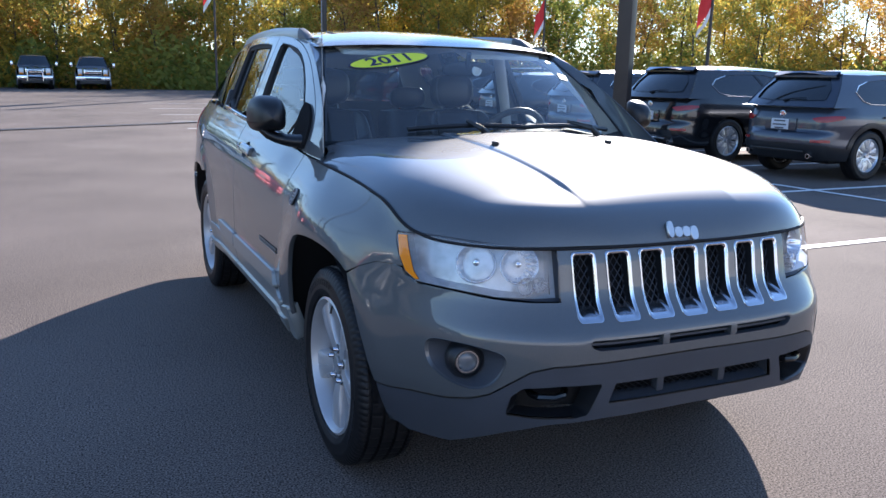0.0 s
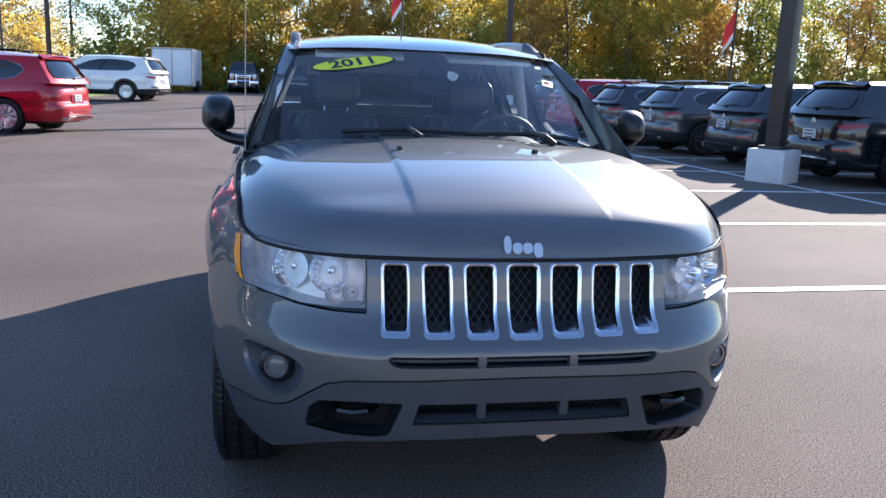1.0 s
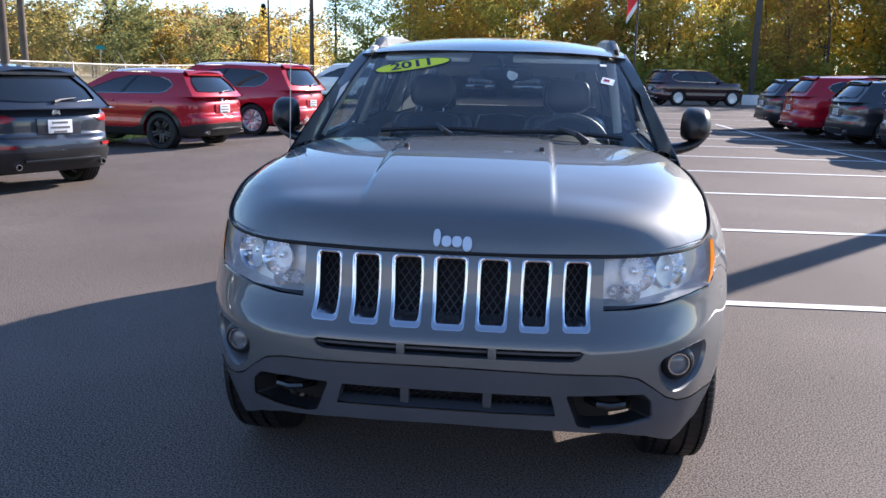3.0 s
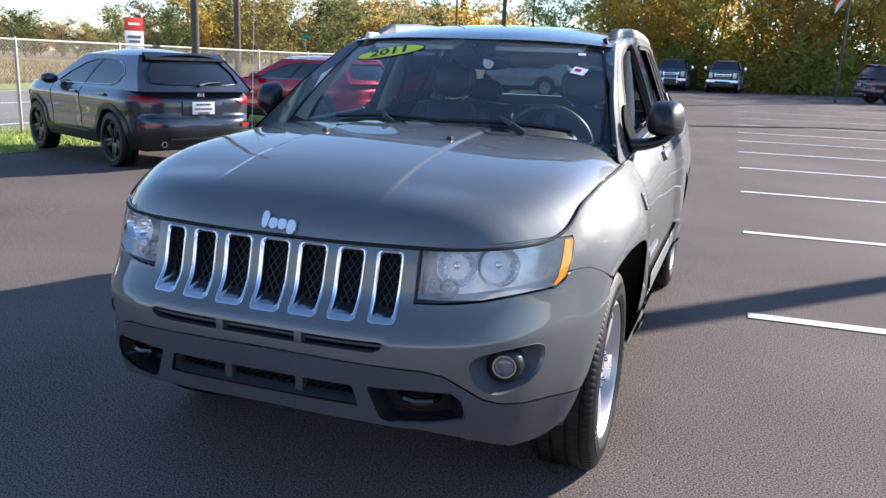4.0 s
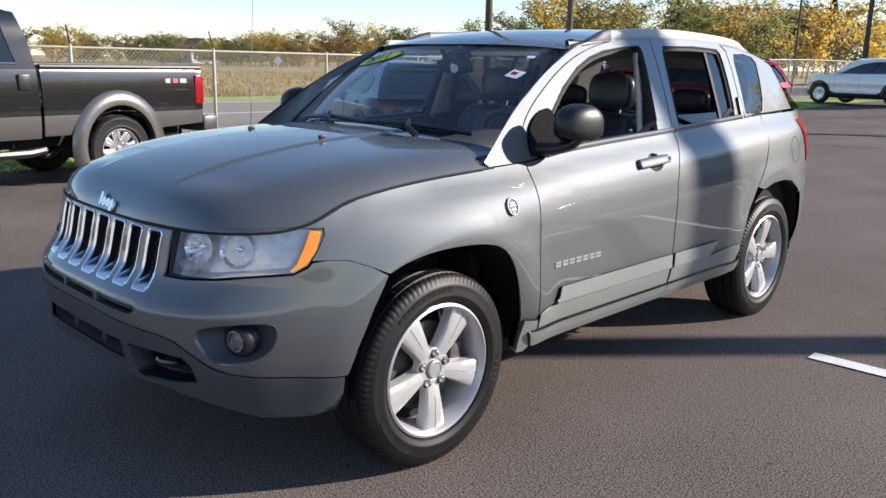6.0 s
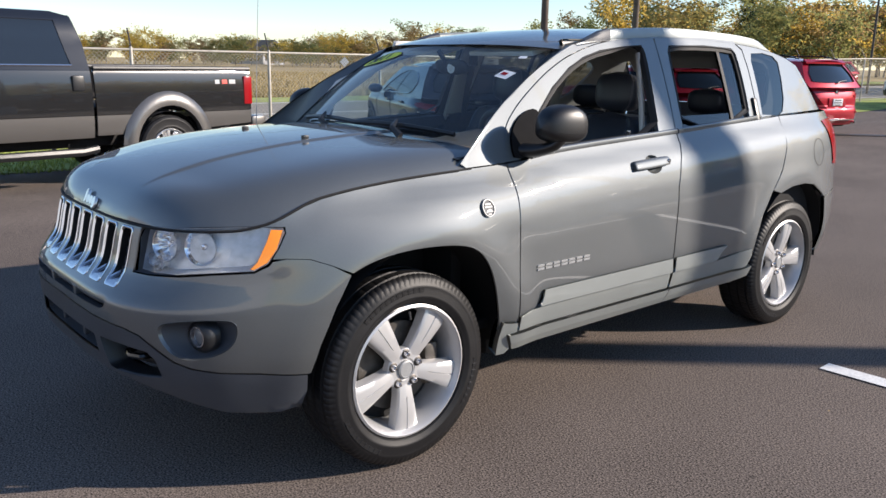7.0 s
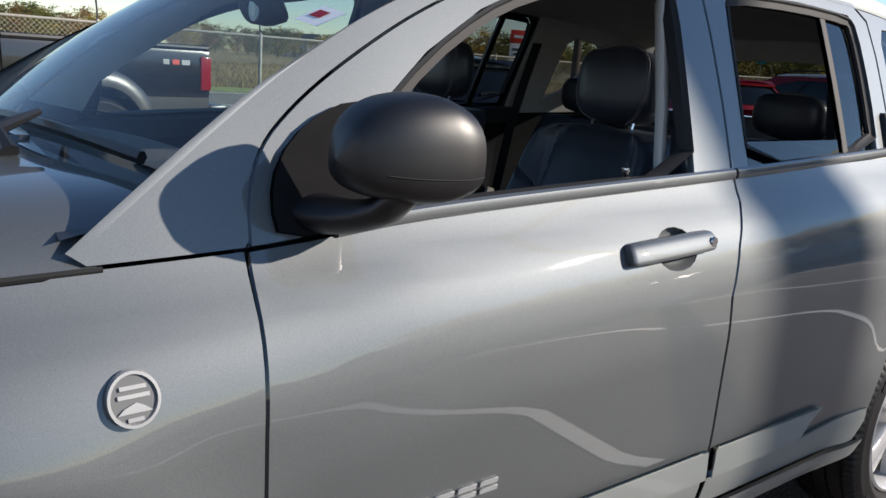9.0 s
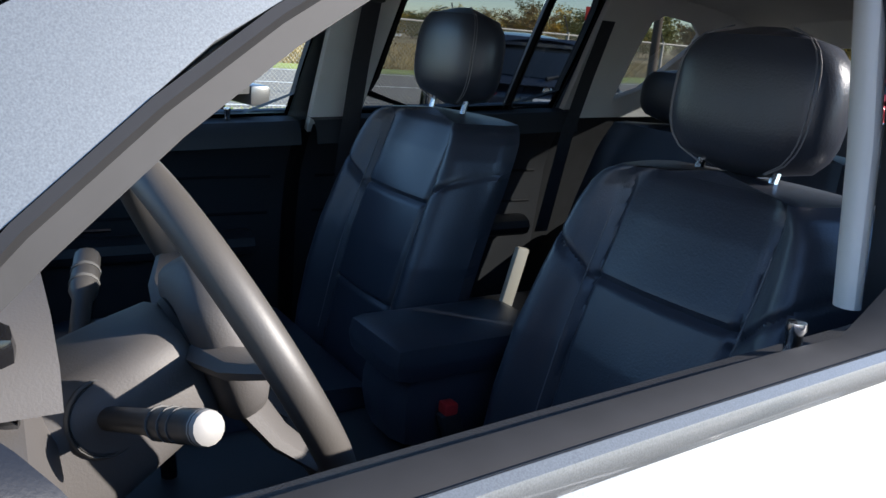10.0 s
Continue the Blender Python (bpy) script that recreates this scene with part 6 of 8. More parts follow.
# stall lines
def ground_strip(a, b, width, name, mat, label, lift=0.006):
    a, b = Vector((*a, 0)), Vector((*b, 0))
    n = max(1, int((b - a).length / 2))
    side = (b - a).normalized().cross(Vector((0, 0, 1))) * width / 2
    rows = []
    for k in range(n + 1):
        p = a.lerp(b, k / n)
        p.z = gz(p.y, p.x) + lift
        rows.append([p - side, p + side])
    return tagged(finish(grid([list(reversed(r)) for r in rows]), name, mat), label, "road marking", "parking stall lines" if mat is line_white else "", "structure")


for k in range(11):
    y = 2.165 + 2.71 * k
    x0 = 1.335 - 0.022 * (y - 2.165)
    x1 = 7.6 - 0.068 * y
    ground_strip((x0, y), (x1 + 5.2, y + 0.035 * (x1 + 5.2 - x0)), 0.105, "stall_line", line_white, "white painted parking stall line")
ground_strip((7.75, -1.5), (6.0, 24.5), 0.105, "stall_line", line_white, "long white line across the heads of the stalls", 0.008)
# dark strips: the left one paints a cast shadow, the others a seam
streak_black = material("tar_seam", (0.012, 0.012, 0.013), 0.5)
ground_strip((-8.5, 14.6), (-3.1, 18.0), 0.26, "tar_seam", streak_black, "dark streak painted for a cast shadow and a seam", 0.024)
ground_strip((-3.1, 18.0), (3.4, 21.8), 0.26, "tar_seam", streak_black, "dark streak painted for a cast shadow and a seam", 0.024)
ground_strip((3.4, 21.8), (22, 24.5), 0.26, "tar_seam", streak_black, "dark streak painted for a cast shadow and a seam", 0.024)

# grass blades on the strip by the fence
blade_mat = material("grass_blades", (0.33, 0.40, 0.075), 0.8, vary=0.35, scale=2.0, fine=0.2, fine_scale=20)
rnd = random.Random(3)
vv, ff = [], []
for _ in range(26000):
    x, y = rnd.uniform(-12.3, -8.85), rnd.uniform(-4, 16)
    h, w, a = rnd.uniform(0.03, 0.085), rnd.uniform(0.006, 0.014), rnd.uniform(0, math.pi)
    dx, dy = math.cos(a) * w, math.sin(a) * w
    lx, ly = rnd.uniform(-0.03, 0.03), rnd.uniform(-0.03, 0.03)
    i = len(vv)
    vv += [(x - dx, y - dy, gz(y, x) + 0.005), (x + dx, y + dy, gz(y, x) + 0.005), (x + lx, y + ly, gz(y, x) + h)]
    ff.append((i, i + 1, i + 2))
me = bpy.data.meshes.new("grass_blades")
me.from_pydata(vv, [], ff)
me.materials.append(blade_mat)
tagged(new("grass_blades", me), "short green grass blades", "grass", kind="stuff")

# dry stalks in the field across the road
stalk_mat = material("dry_stalks", (0.27, 0.20, 0.075), 0.9, vary=0.35, scale=0.08, fine=0.2, fine_scale=0.6)
vv, ff = [], []
for _ in range(60000):
    x = -28 - 40 * rnd.random() ** 1.8
    y = rnd.uniform(-25, 60)
    h, w, a = rnd.uniform(0.10, 0.32) * (1.6 if rnd.random() < 0.05 else 1), rnd.uniform(0.012, 0.035), rnd.uniform(0, math.pi)
    dx, dy = math.cos(a) * w, math.sin(a) * w
    i = len(vv)
    vv += [(x - dx, y - dy, gz(y, x) - 0.03), (x + dx, y + dy, gz(y, x) - 0.03), (x + rnd.uniform(-0.2, 0.2), y + rnd.uniform(-0.2, 0.2), gz(y, x) + h)]
    ff.append((i, i + 1, i + 2))
me = bpy.data.meshes.new("dry_stalks")
me.from_pydata(vv, [], ff)
me.materials.append(stalk_mat)
tagged(new("dry_stalks", me), "tall dry golden field grass", "field", kind="stuff")

# pale stones along the fence foot
stone_mat = material("pale_stones", (0.42, 0.40, 0.36), 0.85, vary=0.2, scale=8, bump=0.5, bump_scale=30)
bm = bmesh.new()
for _ in range(90):
    y = rnd.uniform(4.3, 6.4)
    r = rnd.uniform(0.03, 0.09)
    m = Matrix.Translation((-11.6 + rnd.gauss(0, 0.18), y, -0.13)) @ Euler((rnd.uniform(0, 3), rnd.uniform(0, 3), 0)).to_matrix().to_4x4() @ Matrix.Diagonal((r, r * rnd.uniform(0.6, 1), r * 0.6, 1))
    bmesh.ops.create_icosphere(bm, subdivisions=1, radius=1, matrix=m)
tagged(finish(bm, "stones", stone_mat), "loose pale stones at the foot of the fence", "stones", kind="stuff")

# plain pale wall, unseen, added to close the lot and light the car's front
wall_panel = material("pale_wall_panel", (0.50, 0.52, 0.55), 0.6, vary=0.08, scale=0.7, fine=0.05, fine_scale=30)
bm = bmesh.new()
box(bm, (90, 0.4, 6.5), (12, -24, 3.25), 0.05)
tagged(finish(bm, "wall_south", wall_panel), "unseen plain pale wall added to bounce light onto the car", "wall", kind="structure")

# dry leaves and grit blown over the asphalt
litter_mat = material("dry_leaf_litter", (0.20, 0.14, 0.07), 0.8, vary=0.4, scale=3)
vv, ff = [], []
for _ in range(260):
    x, y = rnd.uniform(-8, 9), rnd.uniform(-3, 16)
    if abs(x) < 1.1 and -1 < y < 3.7:
        continue
    a, s_ = rnd.uniform(0, 6.28), rnd.uniform(0.004, 0.013)
    i = len(vv)
    for k in range(4):
        r_ = s_ * (1.0 if k % 2 else 0.5)
        vv.append((x + r_ * math.cos(a + k * 1.57), y + r_ * math.sin(a + k * 1.57), gz(y, x) + 0.006 + rnd.uniform(0, 0.008)))
    ff.append((i, i + 1, i + 2, i + 3))
me = bpy.data.meshes.new("leaf_litter")
me.from_pydata(vv, [], ff)
me.materials.append(litter_mat)
tagged(new("leaf_litter", me), "small dry leaves scattered on the asphalt", "leaves", kind="stuff")

# ---- chain-link fence ----
FENCE_X, FENCE_TOP = -11.38, 1.56
fence = thing("chain_link_fence", Matrix.Translation((FENCE_X, 0, 0)), "galvanised chain-link fence with angled post arms", "fence")
post_ys = [3.45 + 2.62 * k for k in range(-6, 16)]
for y in post_ys:
    g = gz(y)
    part("fence_post", lathe([(g - 0.18, 0.030), (g + FENCE_TOP, 0.030), (g + FENCE_TOP + 0.02, 0.02), (g + FENCE_TOP + 0.025, 0.001)], "z", 10, (0, y, 0)), galvanised, fence)
    part("post_arm", tube([(0, y, g + FENCE_TOP), (-0.10, y + 0.02, g + FENCE_TOP + 0.16), (-0.20, y + 0.03, g + FENCE_TOP + 0.33)], 0.014, 6), pole_bronze, fence)
part("top_rail", tube([(0, y, gz(y) + FENCE_TOP - 0.03) for y in np.linspace(post_ys[0], post_ys[-1], 30)], 0.022, 8), galvanised, fence)
part("tension_wire", tube([(0, y, gz(y) - 0.08) for y in np.linspace(post_ys[0], post_ys[-1], 30)], 0.004, 4), galvanised, fence)
vv, ff = [], []
z0, z1 = -0.12, FENCE_TOP - 0.03
hgt = z1 - z0
for sgn in (1, -1):
    for y in np.arange(post_ys[0], post_ys[-1], 0.075):
        ya, yb = (y, y + hgt) if sgn > 0 else (y + hgt, y)
        i = len(vv)
        w = 0.0031
        ga, gb = gz(ya), gz(yb)
        vv += [(-0.01 * sgn, ya - w, ga + z0), (-0.01 * sgn, ya + w, ga + z0), (-0.01 * sgn, yb + w, gb + z1), (-0.01 * sgn, yb - w, gb + z1)]
        ff.append((i, i + 1, i + 2, i + 3))
wire_grey = material("weathered_fence_wire", (0.36, 0.345, 0.30), 0.65, 0.3, vary=0.15, scale=6)
me = bpy.data.meshes.new("link_mesh")
me.from_pydata(vv, [], ff)
me.materials.append(wire_grey)
o = new("link_mesh", me)
o.parent = fence
tagged(o, "diamond chain-link wire mesh", kind="stuff")


# ---- lamp poles, flags, utility poles, signs ----
def lamp_pole(x, y, yaw, half=0.125, height=9.0):
    th = thing("lamp_pole", pose(x, y, gz(y), 0, 0, yaw), "dark bronze square lamp pole on a white concrete base", "lamp pole", "parking lot lamp poles")
    bm = bmesh.new()
    box(bm, (0.62, 0.62, 0.54), (0, 0, 0.26), 0.025)
    part("concrete_base", bm, concrete, th, "white painted concrete base")
    bm = bmesh.new()
    box(bm, (0.40, 0.40, 0.06), (0, 0, 0.555), 0.015)
    part("base_cover", bm, pole_bronze, th)
    bm = bmesh.new()
    box(bm, (half * 2, half * 2, height), (0, 0, 0.55 + height / 2), 0.02)
    part("shaft", bm, pole_bronze, th)
    return th


lamp_pole(7.12, 9.12, 33)
lamp_pole(11.6, 43.0, 33)
flag_red = material("red_flag_cloth", (0.62, 0.03, 0.03), 0.8, vary=0.1, scale=3)
flag_white = material("white_flag_cloth", (0.75, 0.75, 0.73), 0.8)


def flag_pole(x, y, top, flag_z, flag=1.0, radius=0.055):
    th = thing("flag_pole", Matrix.Translation((x, y, gz(y))), "dark slim pole with a red and white flag hanging from it", "flag pole", "flag poles")
    part("shaft", tube([(0, 0, 0), (0, 0, top)], [radius, radius * 0.7], 10), pole_bronze, th)
    for k, m in ((0, flag_red), (1, flag_white)):
        rows = []
        for i in range(9):
            row = []
            for j in range(8):
                u, v = j / 7, i / 8
                row.append(Vector((-(0.05 + u * 0.55 * flag) * 0.8, 0.10 * math.sin(5 * u + 2 * v + 1.5) * u, flag_z + 0.45 * flag - (0.95 * v if not k else 0.95 + 0.3 * v) * flag - 0.75 * u * flag)))
            rows.append(row)
        part("flag", grid(rows), m, th, "white cloth" if k else "red cloth")
    return th


flag_pole(4.6, 36.5, 11, 5.25)
flag_pole(14.6, 15.4, 5.4, 3.85, 0.8)
flag_pole(17.5, 29.0, 6.6, 4.2, 0.9)
flag_pole(-13.2, 37.2, 11, 6.3)
def utility_pole(x, y, h, r):
    th = thing("utility_pole", Matrix.Translation((x, y, gz(y))), "brown weathered wooden utility pole", "utility pole", "utility poles")
    part("shaft", tube([(0, 0, 0), (0, 0, h)], [r, r * 0.75], 10), wood_pole, th)
    bm = bmesh.new()
    box(bm, (0.12, 2.2, 0.12), (0, 0, h - 0.6), 0.01)
    part("cross_arm", bm, wood_pole, th)
    return th


utility_pole(-10.8, 13.1, 9.5, 0.095)
utility_pole(-26.0, 36.8, 10.5, 0.19)
utility_pole(-16.0, 55.0, 10.5, 0.17)
wire_mat = material("wire", (0.02, 0.02, 0.02), 0.6)
for dx in (-0.9, 0.0, 0.9):
    pts = []
    for (a, b) in (((-75 + dx, 5, 9.6), (-26.0 + dx * 0.3, 36.8, 9.9)), ((-26.0 + dx * 0.3, 36.8, 9.9), (-16.0, 55.0 + dx, 10.2)), ((-16.0, 55.0 + dx, 10.2), (18, 62 + dx, 9.6))):
        for k in range(12):
            t = k / 12
            pts.append((a[0] + (b[0] - a[0]) * t, a[1] + (b[1] - a[1]) * t, a[2] + (b[2] - a[2]) * t - 2.2 * t * (1 - t)))
    tagged(finish(tube(pts, 0.018, 4), "overhead_wire", wire_mat), "thin black overhead wire between utility poles", "wire", "overhead wires")

sign_red = material("red_sign", (0.65, 0.04, 0.02), 0.5, vary=0.05, scale=5)
sign_white = material("white_sign_panel", (0.72, 0.73, 0.74), 0.5)
print_dark = material("dark_print", (0.08, 0.08, 0.09), 0.6)
sg_th = thing("sale_sign", pose(-12.0, 12.5, -0.15, 0, 0, 62), "red and white notice sign on a post behind the fence", "sign")
part("post", tube([(0, 0.03, 0), (0, 0.03, 2.20)], 0.025, 8), galvanised, sg_th)
for z0, z1, m, n in ((2.01, 2.29, sign_red, "red_panel"), (1.43, 2.00, sign_white, "white_panel")):
    bm = bmesh.new()
    box(bm, (0.42, 0.015, z1 - z0), (0, 0, (z0 + z1) / 2), 0.004)
    part(n, bm, m, sg_th)
for z, w in ((2.15, 0.26), (1.87, 0.30), (1.77, 0.24), (1.61, 0.16), (1.53, 0.12)):
    bm = bmesh.new()
    box(bm, (w, 0.006, 0.055), (0, -0.012, z))
    part("print_bar", bm, sign_white if z > 2.05 else print_dark, sg_th)
# small signs far off by the road
for x, y, z, w, h, tilt, m, lab in ((-26.0, 33.1, 1.3, 0.34, 0.42, 0, sign_white, "small white road sign on a thin post"), (-27, 46, 2.6, 0.55, 0.25, 0, material("green_sign", (0.02, 0.25, 0.22), 0.5), "small green street sign on a thin post"), (-60.0, 39.8, 1.1, 0.60, 0.60, 45, sign_white, "pale diamond road sign in the field")):
    th = thing("road_sign", pose(x, y, gz(y, x), 0, 0, 40), lab, "sign", "road signs")
    part("post", tube([(0, 0.03, -0.1), (0, 0.03, z)], 0.03, 6), galvanised, th)
    bm = bmesh.new()
    box(bm, (w, 0.02, h), (0, 0, z), 0.02, Euler((0, radians(tilt), 0)).to_matrix().to_4x4())
    part("panel", bm, m, th)
# a far grey house across the field
house_wall = material("grey_siding", (0.35, 0.36, 0.38), 0.8, vary=0.08, scale=2)
house_roof = material("dark_shingles", (0.09, 0.085, 0.085), 0.9, vary=0.2, scale=3)
th = thing("farmhouse", pose(-192, 100, -0.5, 0, 0, 20), "small grey farmhouse far across the field", "house")
bm = bmesh.new()
box(bm, (11, 8, 4.2), (0, 0, 2.1), 0.05)
part("wall", bm, house_wall, th)
bm = grid([[Vector((x, y, 4.2 + (2.6 if abs(y) < 0.1 else 0))) for y in (-4.5, 0, 4.5)] for x in (-6, 6)])
for x in (-6, 6):
    cap(bm, [bm.verts.new(Vector((x, y, z))) for y, z in ((-4.5, 4.2), (4.5, 4.2), (0, 6.8))])
part("roof", bm, house_roof, th)
for x in (-3.4, -1.2, 1.2, 3.4):
    bm = bmesh.new()
    box(bm, (1.0, 0.08, 1.4), (x, -4.03, 2.3), 0.02)
    part("window", bm, black_gloss, th)
    bm = bmesh.new()
    box(bm, (0.08, 1.0, 1.4), (5.53, x * 0.8, 2.3), 0.02)
    part("window", bm, black_gloss, th)


# ---- trees ----
def leaf_material(name, stops):
    m = bpy.data.materials.new(name)
    m.use_nodes = True
    nt = m.node_tree
    b = nt.nodes["Principled BSDF"]
    b.inputs["Roughness"].default_value = 0.7
    geo, info, ramp, add, frac = (nt.nodes.new("ShaderNode" + k) for k in ("NewGeometry", "ObjectInfo", "ValToRGB", "Math", "Math"))
    add.operation, frac.operation = "MULTIPLY_ADD", "FRACT"
    add.inputs[1].default_value = 0.55
    nt.links.new(geo.outputs["Random Per Island"], add.inputs[0])
    nt.links.new(info.outputs["Random"], add.inputs[2])
    nt.links.new(add.outputs[0], frac.inputs[0])
    nt.links.new(frac.outputs[0], ramp.inputs[0])
    els = ramp.color_ramp.elements
    while len(els) < len(stops):
        els.new(0.5)
    for e, (p, c) in zip(els, stops):
        e.position, e.color = p, (*c, 1)
    nt.links.new(ramp.outputs[0], b.inputs["Base Color"])
    t = nt.nodes.new("ShaderNodeBsdfTranslucent")
    nt.links.new(ramp.outputs[0], t.inputs["Color"])
    mix = nt.nodes.new("ShaderNodeMixShader")
    mix.inputs[0].default_value = 0.82
    nt.links.new(b.outputs[0], mix.inputs[1])
    nt.links.new(t.outputs[0], mix.inputs[2])
    nt.links.new(mix.outputs[0], nt.nodes["Material Output"].inputs["Surface"])
    return m


GREEN, OLIVE, YEL, ORA, RUST = (0.30, 0.34, 0.08), (0.46, 0.42, 0.10), (0.70, 0.52, 0.09), (0.64, 0.38, 0.09), (0.48, 0.28, 0.11)
leaves_mixed = leaf_material("mixed_autumn_leaves", [(0.0, GREEN), (0.35, OLIVE), (0.6, (0.28, 0.25, 0.05)), (0.8, YEL), (1.0, ORA)])
leaves_green = leaf_material("green_leaves", [(0.0, (0.16, 0.21, 0.05)), (0.4, GREEN), (0.8, OLIVE), (1.0, (0.28, 0.25, 0.05))])
leaves_gold = leaf_material("golden_leaves", [(0.0, OLIVE), (0.3, (0.45, 0.36, 0.07)), (0.7, YEL), (1.0, (0.60, 0.38, 0.07))])
leaves_rust = leaf_material("rust_leaves", [(0.0, OLIVE), (0.4, ORA), (0.7, RUST), (1.0, (0.33, 0.22, 0.05))])
needles = leaf_material("dark_needles", [(0.0, (0.012, 0.028, 0.014)), (1.0, (0.03, 0.05, 0.022))])
bark = material("bark", (0.085, 0.07, 0.058), 0.9, vary=0.3, scale=4, bump=0.6, bump_scale=25)


def tree_meshes(seed, height, leaves, crown_low, spread, bare=0.0, leaf=0.20, twigs=True):
    """Trunk with limbs, and a crown of small leaves round the twig ends."""
    rnd = random.Random(seed)
    wood, tips = [], []

    def limb(p, d, length, r, level):
        pts, rad = [p.copy()], [r]
        n = 5
        for k in range(n):
            d = (d + Vector((rnd.uniform(-1, 1), rnd.uniform(-1, 1), rnd.uniform(-0.3, 0.6))) * (0.10 if level == 0 else 0.22)).normalized()
            p = p + d * (length / n)
            pts.append(p.copy())
            rad.append(r * (1 - 0.75 * (k + 1) / n))
            if level < 2 and (level > 0 or p.z > height * crown_low):
                for _ in range(2 if level == 0 else 2):
                    a = rnd.uniform(0, 2 * math.pi)
                    out = Vector((math.cos(a), math.sin(a), rnd.uniform(0.25, 0.9))).normalized()
                    limb(p.copy(), out, length * (rnd.uniform(0.28, 0.45) if level == 0 else rnd.uniform(0.45, 0.7)) * spread, rad[-1] * 0.5, level + 1)
            if level == 2 or (level == 1 and k > 2):
                tips.append(p.copy())
        wood.append((pts, rad, 6 if level == 0 else 4 if level == 1 else 3))

    limb(Vector((0, 0, 0)), Vector((0, 0, 1)), height, height * 0.014, 0)
    bms = [tube(p, r, s, False) for p, r, s in wood if twigs or s > 3]
    trunk = merge(*bms)
    vv, ff = [], []
    per = max(1, int(leaves / max(1, len(tips))))
    for t in tips:
        if rnd.random() < bare:
            continue
        for _ in range(per):
            c = t + Vector((rnd.gauss(0, 0.45), rnd.gauss(0, 0.45), rnd.gauss(0, 0.38)))
            a = Vector((rnd.uniform(-1, 1), rnd.uniform(-1, 1), rnd.uniform(-1, 1))).normalized()
            b = a.orthogonal().normalized()
            s = leaf * rnd.uniform(0.6, 1.3)
            i = len(vv)
            vv += [c - a * s, c + b * s * 0.55, c + a * s, c - b * s * 0.55]
            ff.append((i, i + 1, i + 2, i + 3))
    me = bpy.data.meshes.new("crown")
    me.from_pydata([tuple(v) for v in vv], [], ff)
    return trunk, me


def tree(name, seed, height, leaves, mat, label, crown_low=0.25, spread=1.0, bare=0.0, leaf=0.20):
    trunk, crown = tree_meshes(seed, height, leaves, crown_low, spread, bare, leaf, leaf < 0.4)
    th = thing(name, Matrix(), label, "tree", "trees of the wood")
    part("trunk", trunk, bark, th)
    crown.materials.append(mat)
    o = new("crown", crown)
    o.parent = th
    return th


kinds = [
    tree("maple_tree", 11, 14, 4300, leaves_mixed, "tall broadleaf tree in mixed green and yellow autumn leaf", 0.08, 1.15, 0, 0.24),
    tree("maple_tree", 12, 16, 4000, leaves_gold, "tall broadleaf tree with golden yellow autumn leaves", 0.10, 1.1, 0, 0.24),
    tree("maple_tree", 13, 13, 4700, leaves_green, "broadleaf tree with dull green leaves", 0.04, 1.25, 0, 0.24),
    tree("maple_tree", 14, 15, 3900, leaves_rust, "tall broadleaf tree with orange-brown autumn leaves", 0.12, 1.1, 0, 0.24),
    tree("poplar_tree", 15, 17, 2600, leaves_mixed, "slender half-bare tree with thin yellow-green leaves", 0.3, 0.75, 0.35),
    tree("bare_tree", 16, 15, 500, leaves_rust, "leafless tree with fine grey branches", 0.3, 0.8, 0.85),
]
far_mixed = leaf_material("far_mixed_leaves", [(0.0, (0.17, 0.18, 0.07)), (0.4, (0.27, 0.24, 0.09)), (0.75, (0.44, 0.31, 0.08)), (1.0, (0.34, 0.23, 0.10))])
far_gold = leaf_material("far_golden_leaves", [(0.0, (0.33, 0.27, 0.07)), (0.5, (0.54, 0.38, 0.07)), (1.0, (0.44, 0.28, 0.07))])
far_green = leaf_material("far_green_leaves", [(0.0, (0.12, 0.14, 0.055)), (0.6, (0.19, 0.20, 0.075)), (1.0, (0.27, 0.24, 0.085))])
far_rust = leaf_material("far_rust_leaves", [(0.0, (0.24, 0.20, 0.09)), (0.5, (0.36, 0.24, 0.11)), (1.0, (0.31, 0.21, 0.11))])
far_kinds = [
    tree("far_tree", 31, 14, 2000, far_mixed, "far broadleaf tree in green and yellow leaf", 0.05, 1.2, 0, 0.4),
    tree("far_tree", 32, 13, 2000, far_gold, "far broadleaf tree with golden yellow leaves", 0.05, 1.2, 0, 0.4),
    tree("far_tree", 33, 12, 2000, far_green, "far broadleaf tree with dull green leaves", 0.04, 1.25, 0, 0.4),
    tree("far_tree", 34, 14, 2000, far_rust, "far broadleaf tree with orange-brown leaves", 0.1, 1.1, 0, 0.4),
]
rnd = random.Random(21)
spots = []
# the wood behind the lot, several ranks deep, thinner towards the sun
for rank, y0 in enumerate((55, 59, 64, 69, 74)):
    x = -11.5 + rank * 0.9
    while x < 66:
        if rank > 2 and x < 16:
            x += 3.0
            continue
        spots.append((x + rnd.uniform(-0.8, 0.8), y0 + rnd.uniform(-1.2, 1.2) - max(0, x - 20) * 0.30, rank))
        x += rnd.uniform(2.2, 3.8) * (1.0 if x < 30 else 1.6)
